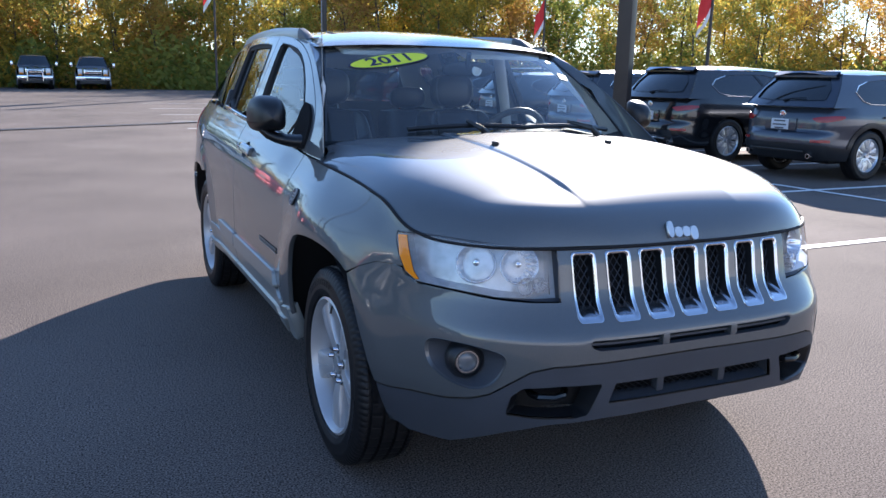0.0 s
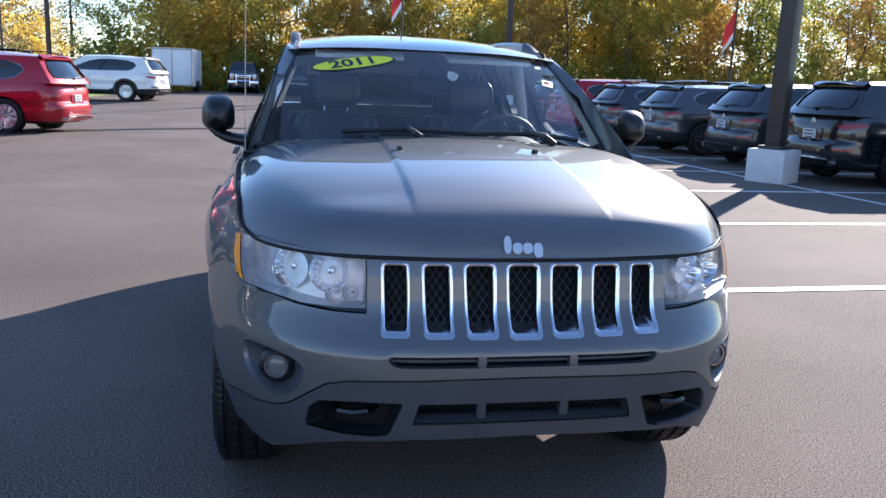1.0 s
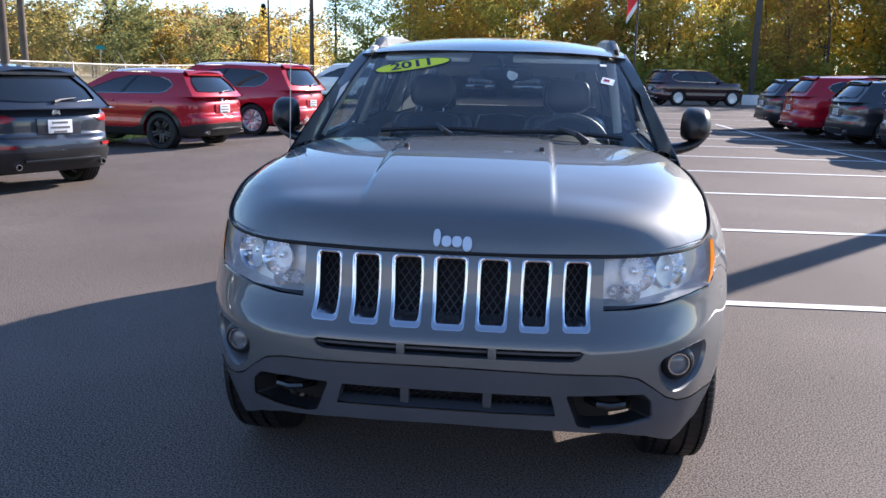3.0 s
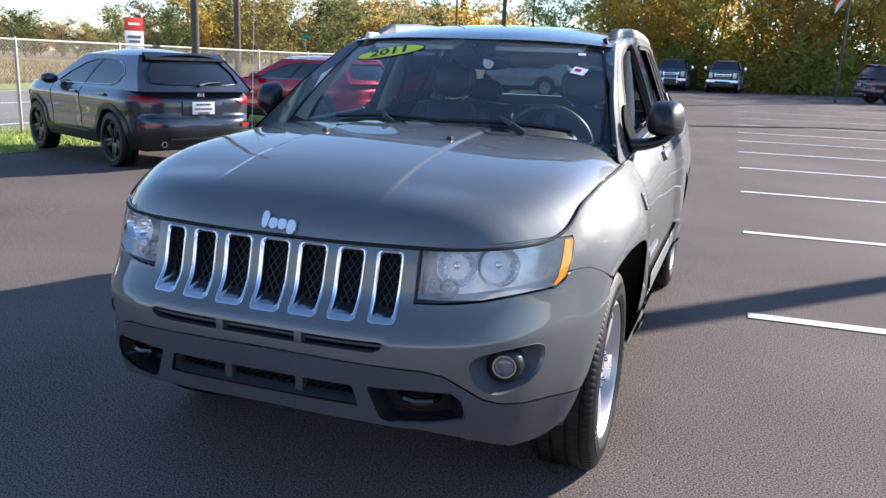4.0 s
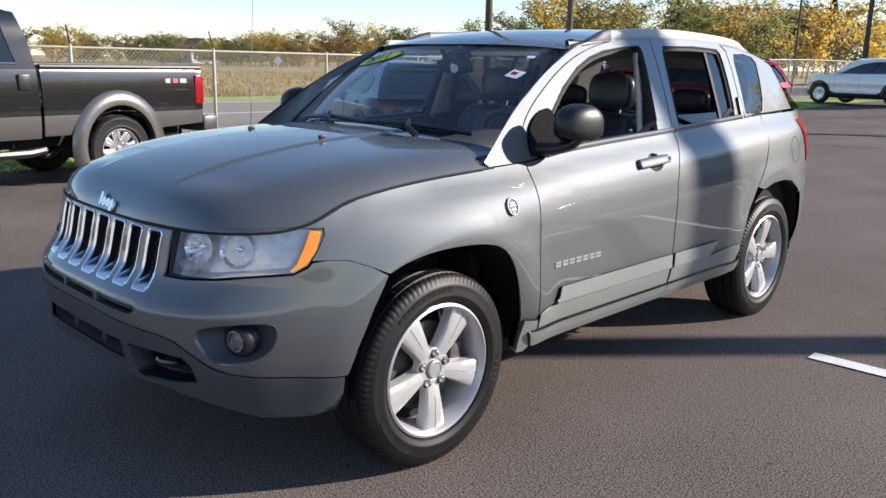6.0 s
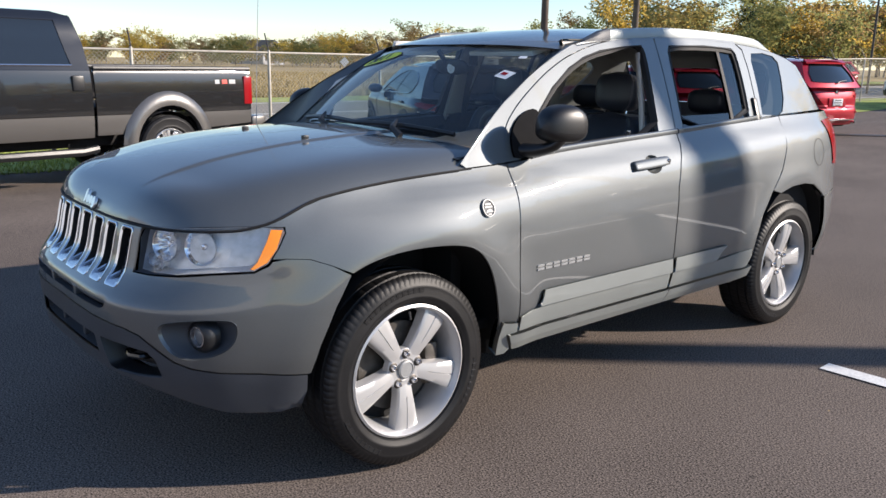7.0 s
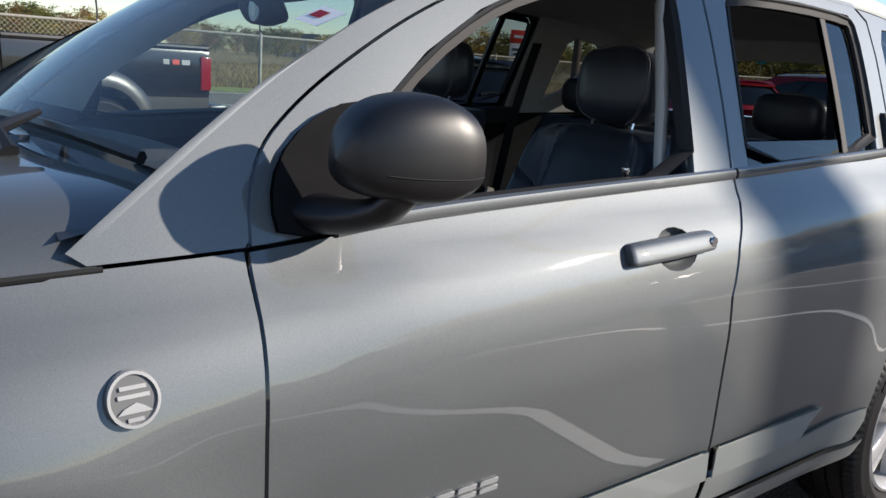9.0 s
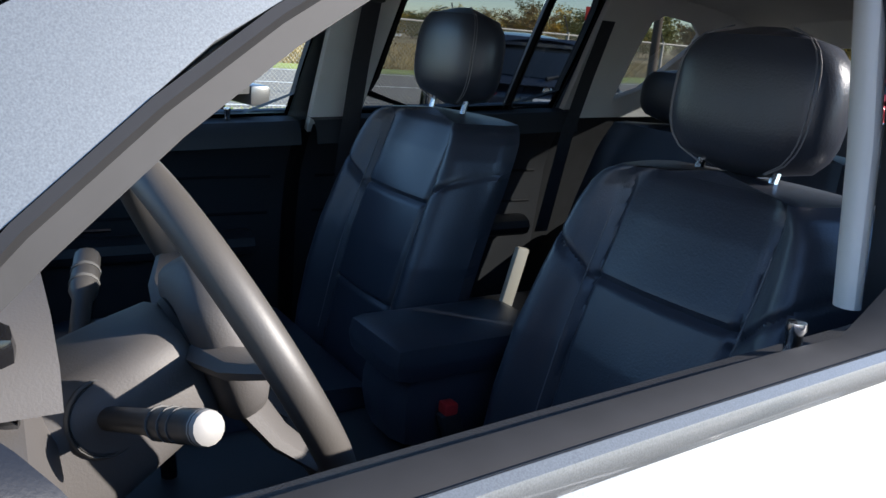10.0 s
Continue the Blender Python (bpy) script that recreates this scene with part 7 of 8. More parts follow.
for k, (x, y, rank) in enumerate(spots):
    if x < 12:
        w = [5, 3, 5, 3, 2, 1] if rank else [6, 3, 4, 2, 3, 1]
    elif x < 30:
        w = [5, 6, 2, 5, 3, 2] if rank else [5, 4, 3, 4, 4, 2]
    else:
        w = [2, 2, 1, 2, 5, 3]
    src = rnd.choices(kinds, w)[0]
    s = rnd.uniform(0.50, 0.66) * (0.94 + 0.05 * rank) * (0.72 if rank == 0 and x < 16 else 1.0)
    m = pose(x, y, gz(y) - 0.1, 0, 0, rnd.uniform(0, 360)) @ Matrix.Diagonal((s, s, s * rnd.uniform(0.9, 1.1), 1))
    c = copy_thing(src, m)
    c.matrix_basis = m
# far trees beyond the field and road
for k in range(150):
    a = radians(rnd.uniform(103, 176))
    d = rnd.uniform(130, 210)
    x, y = d * math.cos(a), d * math.sin(a)
    if x > -22:
        continue
    src = rnd.choices(far_kinds, [4, 5, 3, 3])[0]
    s = rnd.uniform(0.42, 0.7) * (1.15 if a < radians(128) else 0.74 if a < radians(142) else 0.52)
    m = pose(x, y, gz(y) - 0.3, 0, 0, rnd.uniform(0, 360)) @ Matrix.Diagonal((s * 1.15, s * 1.15, s, 1))
    copy_thing(src, m).matrix_basis = m
for k in range(190):
    a = radians(rnd.uniform(118, 178))
    d = rnd.uniform(150, 230)
    m = pose(d * math.cos(a), d * math.sin(a), -0.3, 0, 0, rnd.uniform(0, 360))
    s = rnd.uniform(0.20, 0.40)
    m = m @ Matrix.Diagonal((s * 1.4, s * 1.4, s, 1))
    copy_thing(rnd.choices(far_kinds, [5, 3, 5, 2])[0], m).matrix_basis = m
for x, y, s, i in ((-24, 84, 0.42, 1), (-37, 84, 0.55, 3), (-46, 86, 0.72, 2), (-54, 86, 0.62, 0), (-33, 76, 0.5, 2), (-27, 74, 0.5, 1), (-42, 80, 0.6, 2), (-50, 78, 0.55, 0), (-60, 74, 0.5, 2), (-31, 90, 0.6, 3), (-70, 76, 0.5, 2), (-80, 72, 0.45, 2)):
    s *= 0.74
    m = pose(x, y, gz(y), 0, 0, rnd.uniform(0, 360)) @ Matrix.Diagonal((s * 1.15, s * 1.15, s, 1))
    copy_thing(far_kinds[i], m).matrix_basis = m
for i, o in enumerate(kinds):
    s = 0.9
    o.matrix_basis = pose(-6 + 5.5 * i, 74, 0.3) @ Matrix.Diagonal((s * 0.7, s * 0.7, s * 0.7, 1))
for i, o in enumerate(far_kinds):
    o.matrix_basis = pose(-60 - 16 * i, 150 - 8 * i, 0.2) @ Matrix.Diagonal((0.6, 0.6, 0.6, 1))


def conifer(x, y, h):
    rn = random.Random(int(h * 10))
    th = thing("conifer", Matrix.Translation((x, y, gz(y))), "tall dark green conifer with drooping branches", "tree")
    part("trunk", tube([(0, 0, 0), (0, 0, h)], [h * 0.016, 0.02], 6, False), bark, th)
    vv, ff = [], []
    for k in range(2600):
        t = rn.random() ** 0.8
        z = h * (0.12 + 0.88 * t)
        r = (1 - t) * h * 0.24 * (0.4 + 0.6 * rn.random()) + 0.05
        a = round(rn.uniform(0, 14)) / 14 * 6.283 + rn.gauss(0, 0.12) + int(t * 12)
        c = Vector((r * math.cos(a), r * math.sin(a), z - 0.25 * r))
        d = Vector((math.cos(a), math.sin(a), -0.35)).normalized() * 0.38
        s = Vector((-math.sin(a), math.cos(a), 0)) * 0.11
        i = len(vv)
        vv += [tuple(c - s), tuple(c + s), tuple(c + d)]
        ff.append((i, i + 1, i + 2))
    me = bpy.data.meshes.new("crown")
    me.from_pydata(vv, [], ff)
    me.materials.append(needles)
    new("crown", me).parent = th


conifer(-23.5, 92, 13.5)
conifer(-33.5, 96, 9.5)
conifer(-51, 92, 11.5)


# undergrowth at the foot of the wood
def shrub(seed, r, mat):
    rn = random.Random(seed)
    vv, ff = [], []
    for _ in range(900):
        a, b = rn.uniform(0, 6.283), rn.random() ** 0.5
        c = Vector((math.cos(a) * b * r, math.sin(a) * b * r, r * 1.3 * rn.random() * (1.15 - b * b)))
        u = Vector((rn.uniform(-1, 1), rn.uniform(-1, 1), rn.uniform(-1, 1))).normalized()
        v = u.orthogonal().normalized()
        s = 0.16 * rn.uniform(0.6, 1.3)
        i = len(vv)
        vv += [tuple(c - u * s), tuple(c + v * s * 0.55), tuple(c + u * s), tuple(c - v * s * 0.55)]
        ff.append((i, i + 1, i + 2, i + 3))
    me = bpy.data.meshes.new("shrub_leaves")
    me.from_pydata(vv, [], ff)
    me.materials.append(mat)
    o = new("shrub", me)
    return tagged(o, "dense low shrub with green and yellow leaves", "shrub", "undergrowth of the wood")


shrubs = [shrub(1, 1.7, leaves_green), shrub(2, 2.0, leaves_mixed), shrub(3, 1.4, leaves_gold)]
for i, o in enumerate(shrubs):
    o.matrix_basis = pose(-11 + 3 * i, 54.5, gz(54))
x = -12.5
while x < 62:
    for dy in (0, 2.5, 7.0):
        src = rnd.choices(shrubs, [5, 4, 1])[0]
        s = rnd.uniform(0.8, 1.5) * (1.35 if dy > 5 else 1.0)
        y = 52.2 + dy + rnd.uniform(-0.6, 0.6) - max(0, x - 20) * 0.30
        m = pose(x + rnd.uniform(-0.6, 0.6), y, gz(y) - 0.1, 0, 0, rnd.uniform(0, 360)) @ Matrix.Diagonal((s, s, s, 1))
        copy_thing(src, m).matrix_basis = m
    x += rnd.uniform(1.5, 2.3)


# ---- the other vehicles ----
tinted = material("tinted_car_glass", (0.012, 0.015, 0.018), 0.05, spec=0.9)
plate_mat = material("dealer_plate", (0.55, 0.57, 0.60), 0.4, vary=0.1, scale=20)
red_paint = car_paint("red_metallic_paint", (0.34, 0.003, 0.016), 0.3, 0.42, 0.1, 0.15)
white_paint = car_paint("white_paint", (0.72, 0.72, 0.72), 0.0, 0.3, 0.02)
graphite = car_paint("graphite_paint", (0.030, 0.034, 0.043), 0.4, 0.3, 0.15)
blue_grey = car_paint("blue_grey_paint", (0.035, 0.045, 0.065), 0.4, 0.3, 0.15)
black_paint = car_paint("black_paint", (0.008, 0.009, 0.011), 0.2, 0.2, 0.1)
slate = car_paint("dark_slate_paint", (0.026, 0.032, 0.046), 0.3, 0.28, 0.12)
zircon = car_paint("sand_grey_paint", (0.060, 0.066, 0.074), 0.35, 0.3, 0.1)
maroon = car_paint("dark_maroon_paint", (0.035, 0.010, 0.014), 0.3, 0.25, 0.1)


class Shape:
    """Plan and sections of a car body, nose towards -y, front axle at y = 0."""

    def __init__(self, length, half, belt, nose=0.88):
        self.half, self.belt, self.y0, self.y1 = half, belt, -nose, length - nose
        self.wb = length * 0.597
        xs = np.linspace(0, 1, 60)
        front = [(half * k, self.y0 + 1.0 - 1.0 * (1 - k ** 3.2) ** (1 / 2.2)) for k in np.sin(xs * math.pi / 2)]
        rear = [(half * k, self.y1 - 0.75 + 0.75 * (1 - k ** 4.0) ** (1 / 2.6)) for k in np.cos(xs * math.pi / 2)]
        p = np.array(front + [(half, y) for y in np.linspace(self.y0 + 1.05, self.y1 - 0.8, 40)] + rear)
        self.p = p
        self.s = np.concatenate([[0], np.cumsum(np.linalg.norm(np.diff(p, axis=0), axis=1) + 1e-9)])
        t = np.gradient(p, self.s, axis=0)
        n = np.stack([t[:, 1], -t[:, 0]], 1)
        self.n = n / np.linalg.norm(n, axis=1)[:, None]
        self.side_in = table([0.2, 0.35, 0.5, 0.62, 0.80, 0.90, belt - 0.06, belt], [0.09, 0.04, 0.012, 0.02, 0.0, 0.004, 0.03, 0.07])
        self.nose_in = table([0.2, 0.4, 0.6, 0.8, 0.92, belt], [0.10, 0.02, 0.0, 0.05, 0.13, 0.30])
        self.tail_in = table([0.25, 0.40, 0.56, 0.66, 0.70, 0.86, belt], [0.12, 0.03, 0.0, 0.015, 0.055, 0.06, 0.13])

    def at_y(self, y):
        return float(np.interp(y, self.p[:, 1], self.s))

    def at_tail(self, x):
        k = len(self.p) - 60
        return float(np.interp(-x, -self.p[k:, 0], self.s[k:]))

    def put(self, s, z, out=0.0, sg=1):
        x, y = np.interp(s, self.s, self.p[:, 0]), np.interp(s, self.s, self.p[:, 1])
        nx, ny = np.interp(s, self.s, self.n[:, 0]), np.interp(s, self.s, self.n[:, 1])
        d = nx * nx * self.side_in(z) + (ny * ny) * (self.nose_in(z) if ny < 0 else self.tail_in(z)) - out
        return Vector(((x - nx * d) * sg, y - ny * d, z))


def crossover(label, mat, axle, heading, length=4.6, half=0.92, height=1.66, belt=1.06, clad=True, rails=None, rim=dark_alloy, tyre=0.36, roof_mat=None, quarter=True, lamp_z=0.93, name="crossover_car", category="car", group="parked cars", bars=False):
    """A parked crossover: axle is the middle of its rear axle on the ground, heading the way its nose points."""
    sh = Shape(length, half, belt)
    th = thing(name, Matrix(), label, category, group)
    roof_mat = roof_mat or mat
    R = tyre
    ar = R + 0.06
    for sg in (1, -1):
        put = lambda s, z, o=0.0: sh.put(s, z, o, sg)
        fl = sg < 0
        bottom = []
        for yc in (0.0, sh.wb):
            bottom += [(sh.at_y(yc + ar * math.cos(a)), R - 0.02 + ar * math.sin(a)) for a in np.linspace(math.pi + 0.12, -0.12, 15)]
        outline = [(0.0, 0.30)] + [(sh.at_y(-ar - 0.06), 0.30)] + bottom[:15] + bottom[15:] + [(sh.s[-1], 0.30), (sh.s[-1], belt), (0.0, belt)]
        part("body_side", sheet(outline, put, 0.06, (), 0.03, flip=fl), mat, th)
        if clad:
            low = [(0.0, 0.285), (sh.at_y(-ar - 0.08), 0.285)]
            inner = bottom
            up = []
            for yc in (sh.wb, 0.0):
                up += [(sh.at_y(yc + (ar + 0.075) * math.cos(a)), R - 0.02 + (ar + 0.075) * math.sin(a)) for a in np.linspace(0.25, math.pi - 0.25, 13)]
            ring = low + inner + [(sh.s[-1], 0.285), (sh.s[-1], 0.53), (sh.at_tail(half * 0.8), 0.52)] + up[:13] + [(sh.at_y(sh.wb - 0.7), 0.42), (sh.at_y(0.7), 0.42)] + up[13:] + [(0.0, 0.50)]
            part("cladding", sheet(ring, lambda s, z: sh.put(s, z, 0.014, sg), 0.07, (), 0.02, flip=fl), black_plastic, th, "black plastic wheel arch and sill cladding")
        # side windows and pillars on the upper body
        yc, yb = 0.42, sh.y1 - 0.16
        yt0, yt1 = 1.28, sh.y1 - 0.56
        zt = height - 0.075

        def upper(y_f, v, out=0.0):
            """y_f from 0 at the windscreen to 1 at the tail."""
            y = (yc + (yb - yc) * y_f) * (1 - v) + (yt0 + (yt1 - yt0) * y_f) * v
            x = (half - 0.075) * (1 - v) + (half - 0.30) * v + 0.02 * math.sin(math.pi * v) - 0.10 * max(0, y_f - 0.65) ** 2 - 0.05 * max(0, 0.12 - y_f)
            return Vector(((x + out) * sg, y, belt + (zt - belt) * v))

        pane_ = [(0.085, 0.05), (0.40, 0.06), (0.74, 0.10), (0.80, 0.20), (0.862, 0.46), (0.835, 0.66), (0.74, 0.80), (0.55, 0.87), (0.33, 0.86), (0.20, 0.72), (0.12, 0.40)]
        part("side_window", sheet([(0.03, 0.0), (0.93, 0.0), (0.93, 0.95), (0.03, 0.95)], lambda a, b: upper(a, b, -0.012), 0.08, (), 0, flip=fl), tinted, th, "dark tinted side glass")
        up6 = lambda a, b: upper(a, b, 0.0)
        part("upper_side", sheet([(0.0, -0.02), (1.0, -0.02), (1.0, 1.0), (0.0, 1.0)], up6, 0.05, [pane_], 0.012, flip=fl), mat, th)
        part("door_pillar", sheet([(0.395, 0.04), (0.425, 0.04), (0.44, 0.90), (0.415, 0.90)], lambda a, b: upper(a, b, -0.006), 0.06, (), 0, flip=fl), black_gloss, th)
        part("window_trim", tube([upper(*p, 0.004) for p in pane_[:7]], 0.009, 5), chrome, th, "thin bright window trim")
        # door gaps and handles
        for yg in (0.62, 1.62):
            pts = [put(sh.at_y(yg + 0.06 * (belt - z)), z, 0.0015) for z in np.linspace(belt - 0.01, 0.44, 7)]
            part("door_gap", tube(pts, 0.004, 4), void_black, th)
        for yg in (1.45, 2.35):
            bm = bmesh.new()
            box(bm, (0.03, 0.20, 0.03), put(sh.at_y(yg), 0.93, 0.015), 0.01)
            part("door_handle", bm, mat, th)
        # tail lamps
        t0, t1 = sh.at_tail(half * 0.58), sh.at_y(sh.y1 - 0.36)
        part("tail_lamp", sheet(rounded([(t0, lamp_z - 0.015), (t1, lamp_z + 0.03), (t1 - 0.02, lamp_z - 0.03), (t0 - 0.14, lamp_z - 0.095), (t0 - 0.05, lamp_z - 0.06)], 1), lambda s, z: sh.put(s, z, 0.012, sg), 0.05, (), 0.02, flip=fl), red_lens, th, "red wraparound tail lamp")
        part("rear_reflector", sheet([(sh.at_tail(half * 0.62), 0.60), (sh.at_tail(half * 0.86), 0.60), (sh.at_tail(half * 0.86), 0.56), (sh.at_tail(half * 0.62), 0.56)], lambda s, z: sh.put(s, z, 0.018, sg), 0.05, (), 0.01, flip=fl), red_lens, th)
        part("exhaust_tip", lathe([(-0.10, 0.035), (0.0, 0.036), (0.0, 0.028), (-0.08, 0.026)], "y", 14, (0.62 * half * sg, sh.y1 - 0.02, 0.36)), chrome, th)
        # head lamp, seen only by far-off cars that face the lot
        f0, f1 = float(np.interp(0.55 * half, sh.p[:60, 0], sh.s[:60])), sh.at_y(sh.y0 + 0.55)
        part("headlamp", sheet([(f0, 0.80), (f1, 0.86), (f1, 0.80), (f0, 0.72)], lambda s, z: sh.put(s, z, 0.01, sg), 0.05, (), 0.02, flip=fl), lamp_grey, th)
        # door mirror
        bm = bmesh.new()
        bmesh.ops.create_uvsphere(bm, u_segments=12, v_segments=8, radius=1, matrix=Matrix.Translation(((half + 0.05) * sg, 0.78, belt + 0.06)) @ Matrix.Diagonal((0.12, 0.09, 0.075, 1)))
        part("door_mirror", bm, mat, th)
        if rails:
            if bars and sg > 0:
                for yb_ in (yt0 + 0.45, yt1 - 0.45):
                    bm = bmesh.new()
                    box(bm, (2 * half - 0.50, 0.07, 0.025), (0, yb_, height + 0.085), 0.01)
                    part("cross_bar", bm, alloy, th, "silver roof cross bar")
            part("roof_rail", tube([Vector(((half - 0.34) * sg, y, height + 0.052 - (0.07 if k in (0, 5) else 0))) for k, y in enumerate(np.linspace(yt0 + 0.15, yt1 - 0.1, 6))], 0.016, 6), rails, th)
    # roof, screens, tail
    rows = []
    for t in np.linspace(0, 1, 12):
        y = yt0 + (yt1 + 0.10 - yt0) * t
        hw = half - 0.30 - 0.10 * max(0, t - 0.65) ** 2
        rows.append([Vector((u * hw, y - 0.14 * (1 - u * u) * (1 - 2 * t) * 0.6, height - 0.085 + 0.075 * (1 - abs(u) ** 2.2) + 0.035 * math.sin(math.pi * min(1, t * 1.1)) - 0.04 * t * t)) for u in np.linspace(1, -1, 13)])
    part("roof", grid(rows), roof_mat, th)
    rows = [[Vector((u * (half - 0.09) * (1 - v) + u * (half - 0.31) * v, (yc - 0.05) * (1 - v) + (yt0 + 0.02) * v - 0.16 * (1 - u * u), belt - 0.02 + (height - 0.07 - belt) * v)) for u in np.linspace(1, -1, 11)] for v in (0, 0.3, 0.6, 0.85, 1)]
    part("windscreen", grid(rows), tinted, th)

    def tail(u, v, out=0.0):
        return Vector((u * ((half - 0.088) * (1 - v) + (half - 0.312) * v + 0.02 * math.sin(math.pi * v)), yb * (1 - v) + yt1 * v + (0.10 + 0.05 * math.sin(math.pi * v)) * (1 - u * u) + out, belt - 0.02 + (height - 0.075 - belt + 0.02) * v))

    hole = rounded(resample([(-0.80, 0.24), (-0.40, 0.20), (0.40, 0.20), (0.80, 0.24), (0.84, 0.55), (0.74, 0.93), (-0.74, 0.93), (-0.84, 0.55)], 0.12), 1)
    part("tailgate_upper", sheet([(-1, 0), (1, 0), (1, 1), (-1, 1)], tail, 0.09, [hole], 0.014), mat, th)
    part("rear_screen", sheet([(-0.92, 0.12), (0.92, 0.12), (0.90, 0.98), (-0.90, 0.98)], lambda u, v: tail(u, v, -0.012), 0.12, (), 0), tinted, th, "dark tinted rear screen")
    rows = [[Vector((u * (half - 0.34), yt1 + 0.02 + 0.09 * k + 0.07 * (1 - u * u), height - 0.040 - 0.05 * k + d)) for u in np.linspace(-1, 1, 9)] for k, d in ((0, 0.012), (1, 0.0), (1, -0.03), (0, -0.03))]
    part("roof_spoiler", grid(rows, closed_u=True), mat, th)
    # bonnet from the nose back to the screen
    rows = []
    for t in np.linspace(0, 1, 10):
        row = []
        for u in np.linspace(1, -1, 11):
            y = sh.y0 + 0.30 + (yc + 0.06 - sh.y0 - 0.30) * t + 0.25 * u * u * (1 - t)
            row.append(Vector((u * (half - 0.07 - 0.16 * (1 - t) ** 2), y, belt - 0.10 + 0.12 * t + 0.05 * (1 - u * u) - 0.03 * (1 - t))))
        rows.append(row)
    part("bonnet", grid(rows), mat, th)
    # tail shelf between body rim and screen
    rows = [[Vector((u * (half - 0.10), yb - 0.02 + k * 0.12 + 0.09 * (1 - u * u), belt + 0.004 - 0.01 * k)) for u in np.linspace(-1, 1, 9)] for k in (0, 1)]
    part("tailgate_ledge", grid(rows), mat, th)
    zp = 0.82
    py = sh.put(sh.s[-1], zp).y
    bm = bmesh.new()
    box(bm, (0.56, 0.03, 0.19), (0, py + 0.002, zp - 0.02), 0.012)
    part("plate_recess", bm, mat, th)
    bm = bmesh.new()
    box(bm, (0.31, 0.012, 0.155), (0, py + 0.026, zp - 0.02), 0.004)
    plate = part("number_plate", bm, plate_mat, th, "pale dealer plate in a frame")
    for dz, w in ((0.045, 0.2), (-0.01, 0.24), (-0.06, 0.16)):
        bm = bmesh.new()
        box(bm, (w, 0.004, 0.022), (0, py + 0.034, zp - 0.02 + dz))
        part("plate_bar", bm, print_dark, plate)
    part("tail_emblem", lathe([(0.0, 0.055), (0.012, 0.05), (0.014, 0.04), (0.006, 0.032), (0.006, 0.001)], "y", 20, (0, sh.put(sh.s[-1], lamp_z + 0.02).y, lamp_z + 0.02)), chrome, th, "round chrome emblem")
    part("rear_wiper", tube([tail(0.03, 0.20, 0.03), tail(-0.12, 0.26, 0.02), tail(-0.42, 0.30, 0.015)], [0.02, 0.012, 0.006], 6), black_plastic, th)
    bm = bmesh.new()
    box(bm, (half * 1.1, 0.03, 0.03), (0, sh.y1 + 0.0, 0.42), 0.01)
    part("bumper_strip", bm, chrome if not clad else dark_alloy, th)
    bm = bmesh.new()
    box(bm, (half * 1.5, length - 0.7, 0.2), (0, (sh.y0 + sh.y1) / 2, 0.34), 0.05)
    box(bm, (half * 1.3, sh.wb - 0.9, 0.5), (0, sh.wb / 2, 0.55), 0.05)
    part("underbody", bm, void_black, th)
    for y in (0, sh.wb):
        for sg in (1, -1):
            wheel(th, R, 0.225, R * 0.66, 5 if R < 0.365 else 10, rim, half - 0.125, y, sg, 90 + 17 * sg, blocks=14, nuts=False)
    ang = heading + 90
    th.matrix_world = pose(axle[0], axle[1], gz(axle[1], axle[0] + 0.8 * math.cos(radians(heading))), 0, 0, ang) @ Matrix.Translation((0, -sh.wb, 0))
    return th


crossover("grey crossover with black cladding, parked nose to the fence", slate, (-6.02, 6.30), 156, 4.25, 0.88, 1.50, 1.01)
crossover("bright red crossover with black cladding, nose to the fence", red_paint, (-6.75, 12.85), 166, 4.40, 0.90, 1.55, 1.04, roof_mat=red_paint)
crossover("large bright red SUV with chrome trim, nose to the fence", red_paint, (-6.35, 16.9), 167, 5.1, 0.98, 1.74, 1.12, clad=False, rails=black_gloss, rim=alloy, tyre=0.385, lamp_z=0.98)
crossover("large white SUV with black cladding and bright wheels", white_paint, (-6.6, 31.6), 165, 5.1, 0.98, 1.74, 1.12, rim=alloy, tyre=0.385, lamp_z=0.98)
crossover("blue-grey crossover with bright multi-spoke wheels in a marked stall", blue_grey, (9.0, 6.55), 3, 4.50, 0.89, 1.61, 1.07, rim=alloy, tyre=0.37)
crossover("large black SUV with bright wheels in a marked stall", black_paint, (8.85, 9.3), 3, 4.9, 0.95, 1.68, 1.12, clad=False, rim=alloy, tyre=0.385, lamp_z=0.98)
crossover("dark grey crossover with a dealer plate in a marked stall", graphite, (8.65, 12.05), 3, 4.50, 0.89, 1.61, 1.07, tyre=0.365)
crossover("sand-grey crossover with roof rails, black cladding and black wheels", zircon, (8.45, 14.85), 3, 4.65, 0.92, 1.56, 1.05, rails=black_gloss, tyre=0.375, bars=True)
crossover("slate-grey crossover with roof rails, black cladding and black wheels", graphite, (8.25, 17.6), 3, 4.65, 0.92, 1.56, 1.05, rails=black_gloss, tyre=0.375, bars=True)
crossover("red SUV in a marked stall among grey cars", red_paint, (8.05, 20.35), 3, 4.9, 0.95, 1.66, 1.11, clad=False, rim=alloy, tyre=0.385, lamp_z=0.98)
crossover("dark grey hatchback-shaped crossover at the end of the row", graphite, (7.85, 23.1), 3, 4.4, 0.88, 1.53, 1.03)
crossover("dark maroon SUV parked far off by the woods", maroon, (6.6, 38.5), 20, 4.9, 0.96, 1.72, 1.1, clad=False, rim=alloy, tyre=0.38)
crossover("red crossover parked by the fence further down the lot", red_paint, (-14.5, 36.5), 150, 4.5, 0.90, 1.6, 1.03)


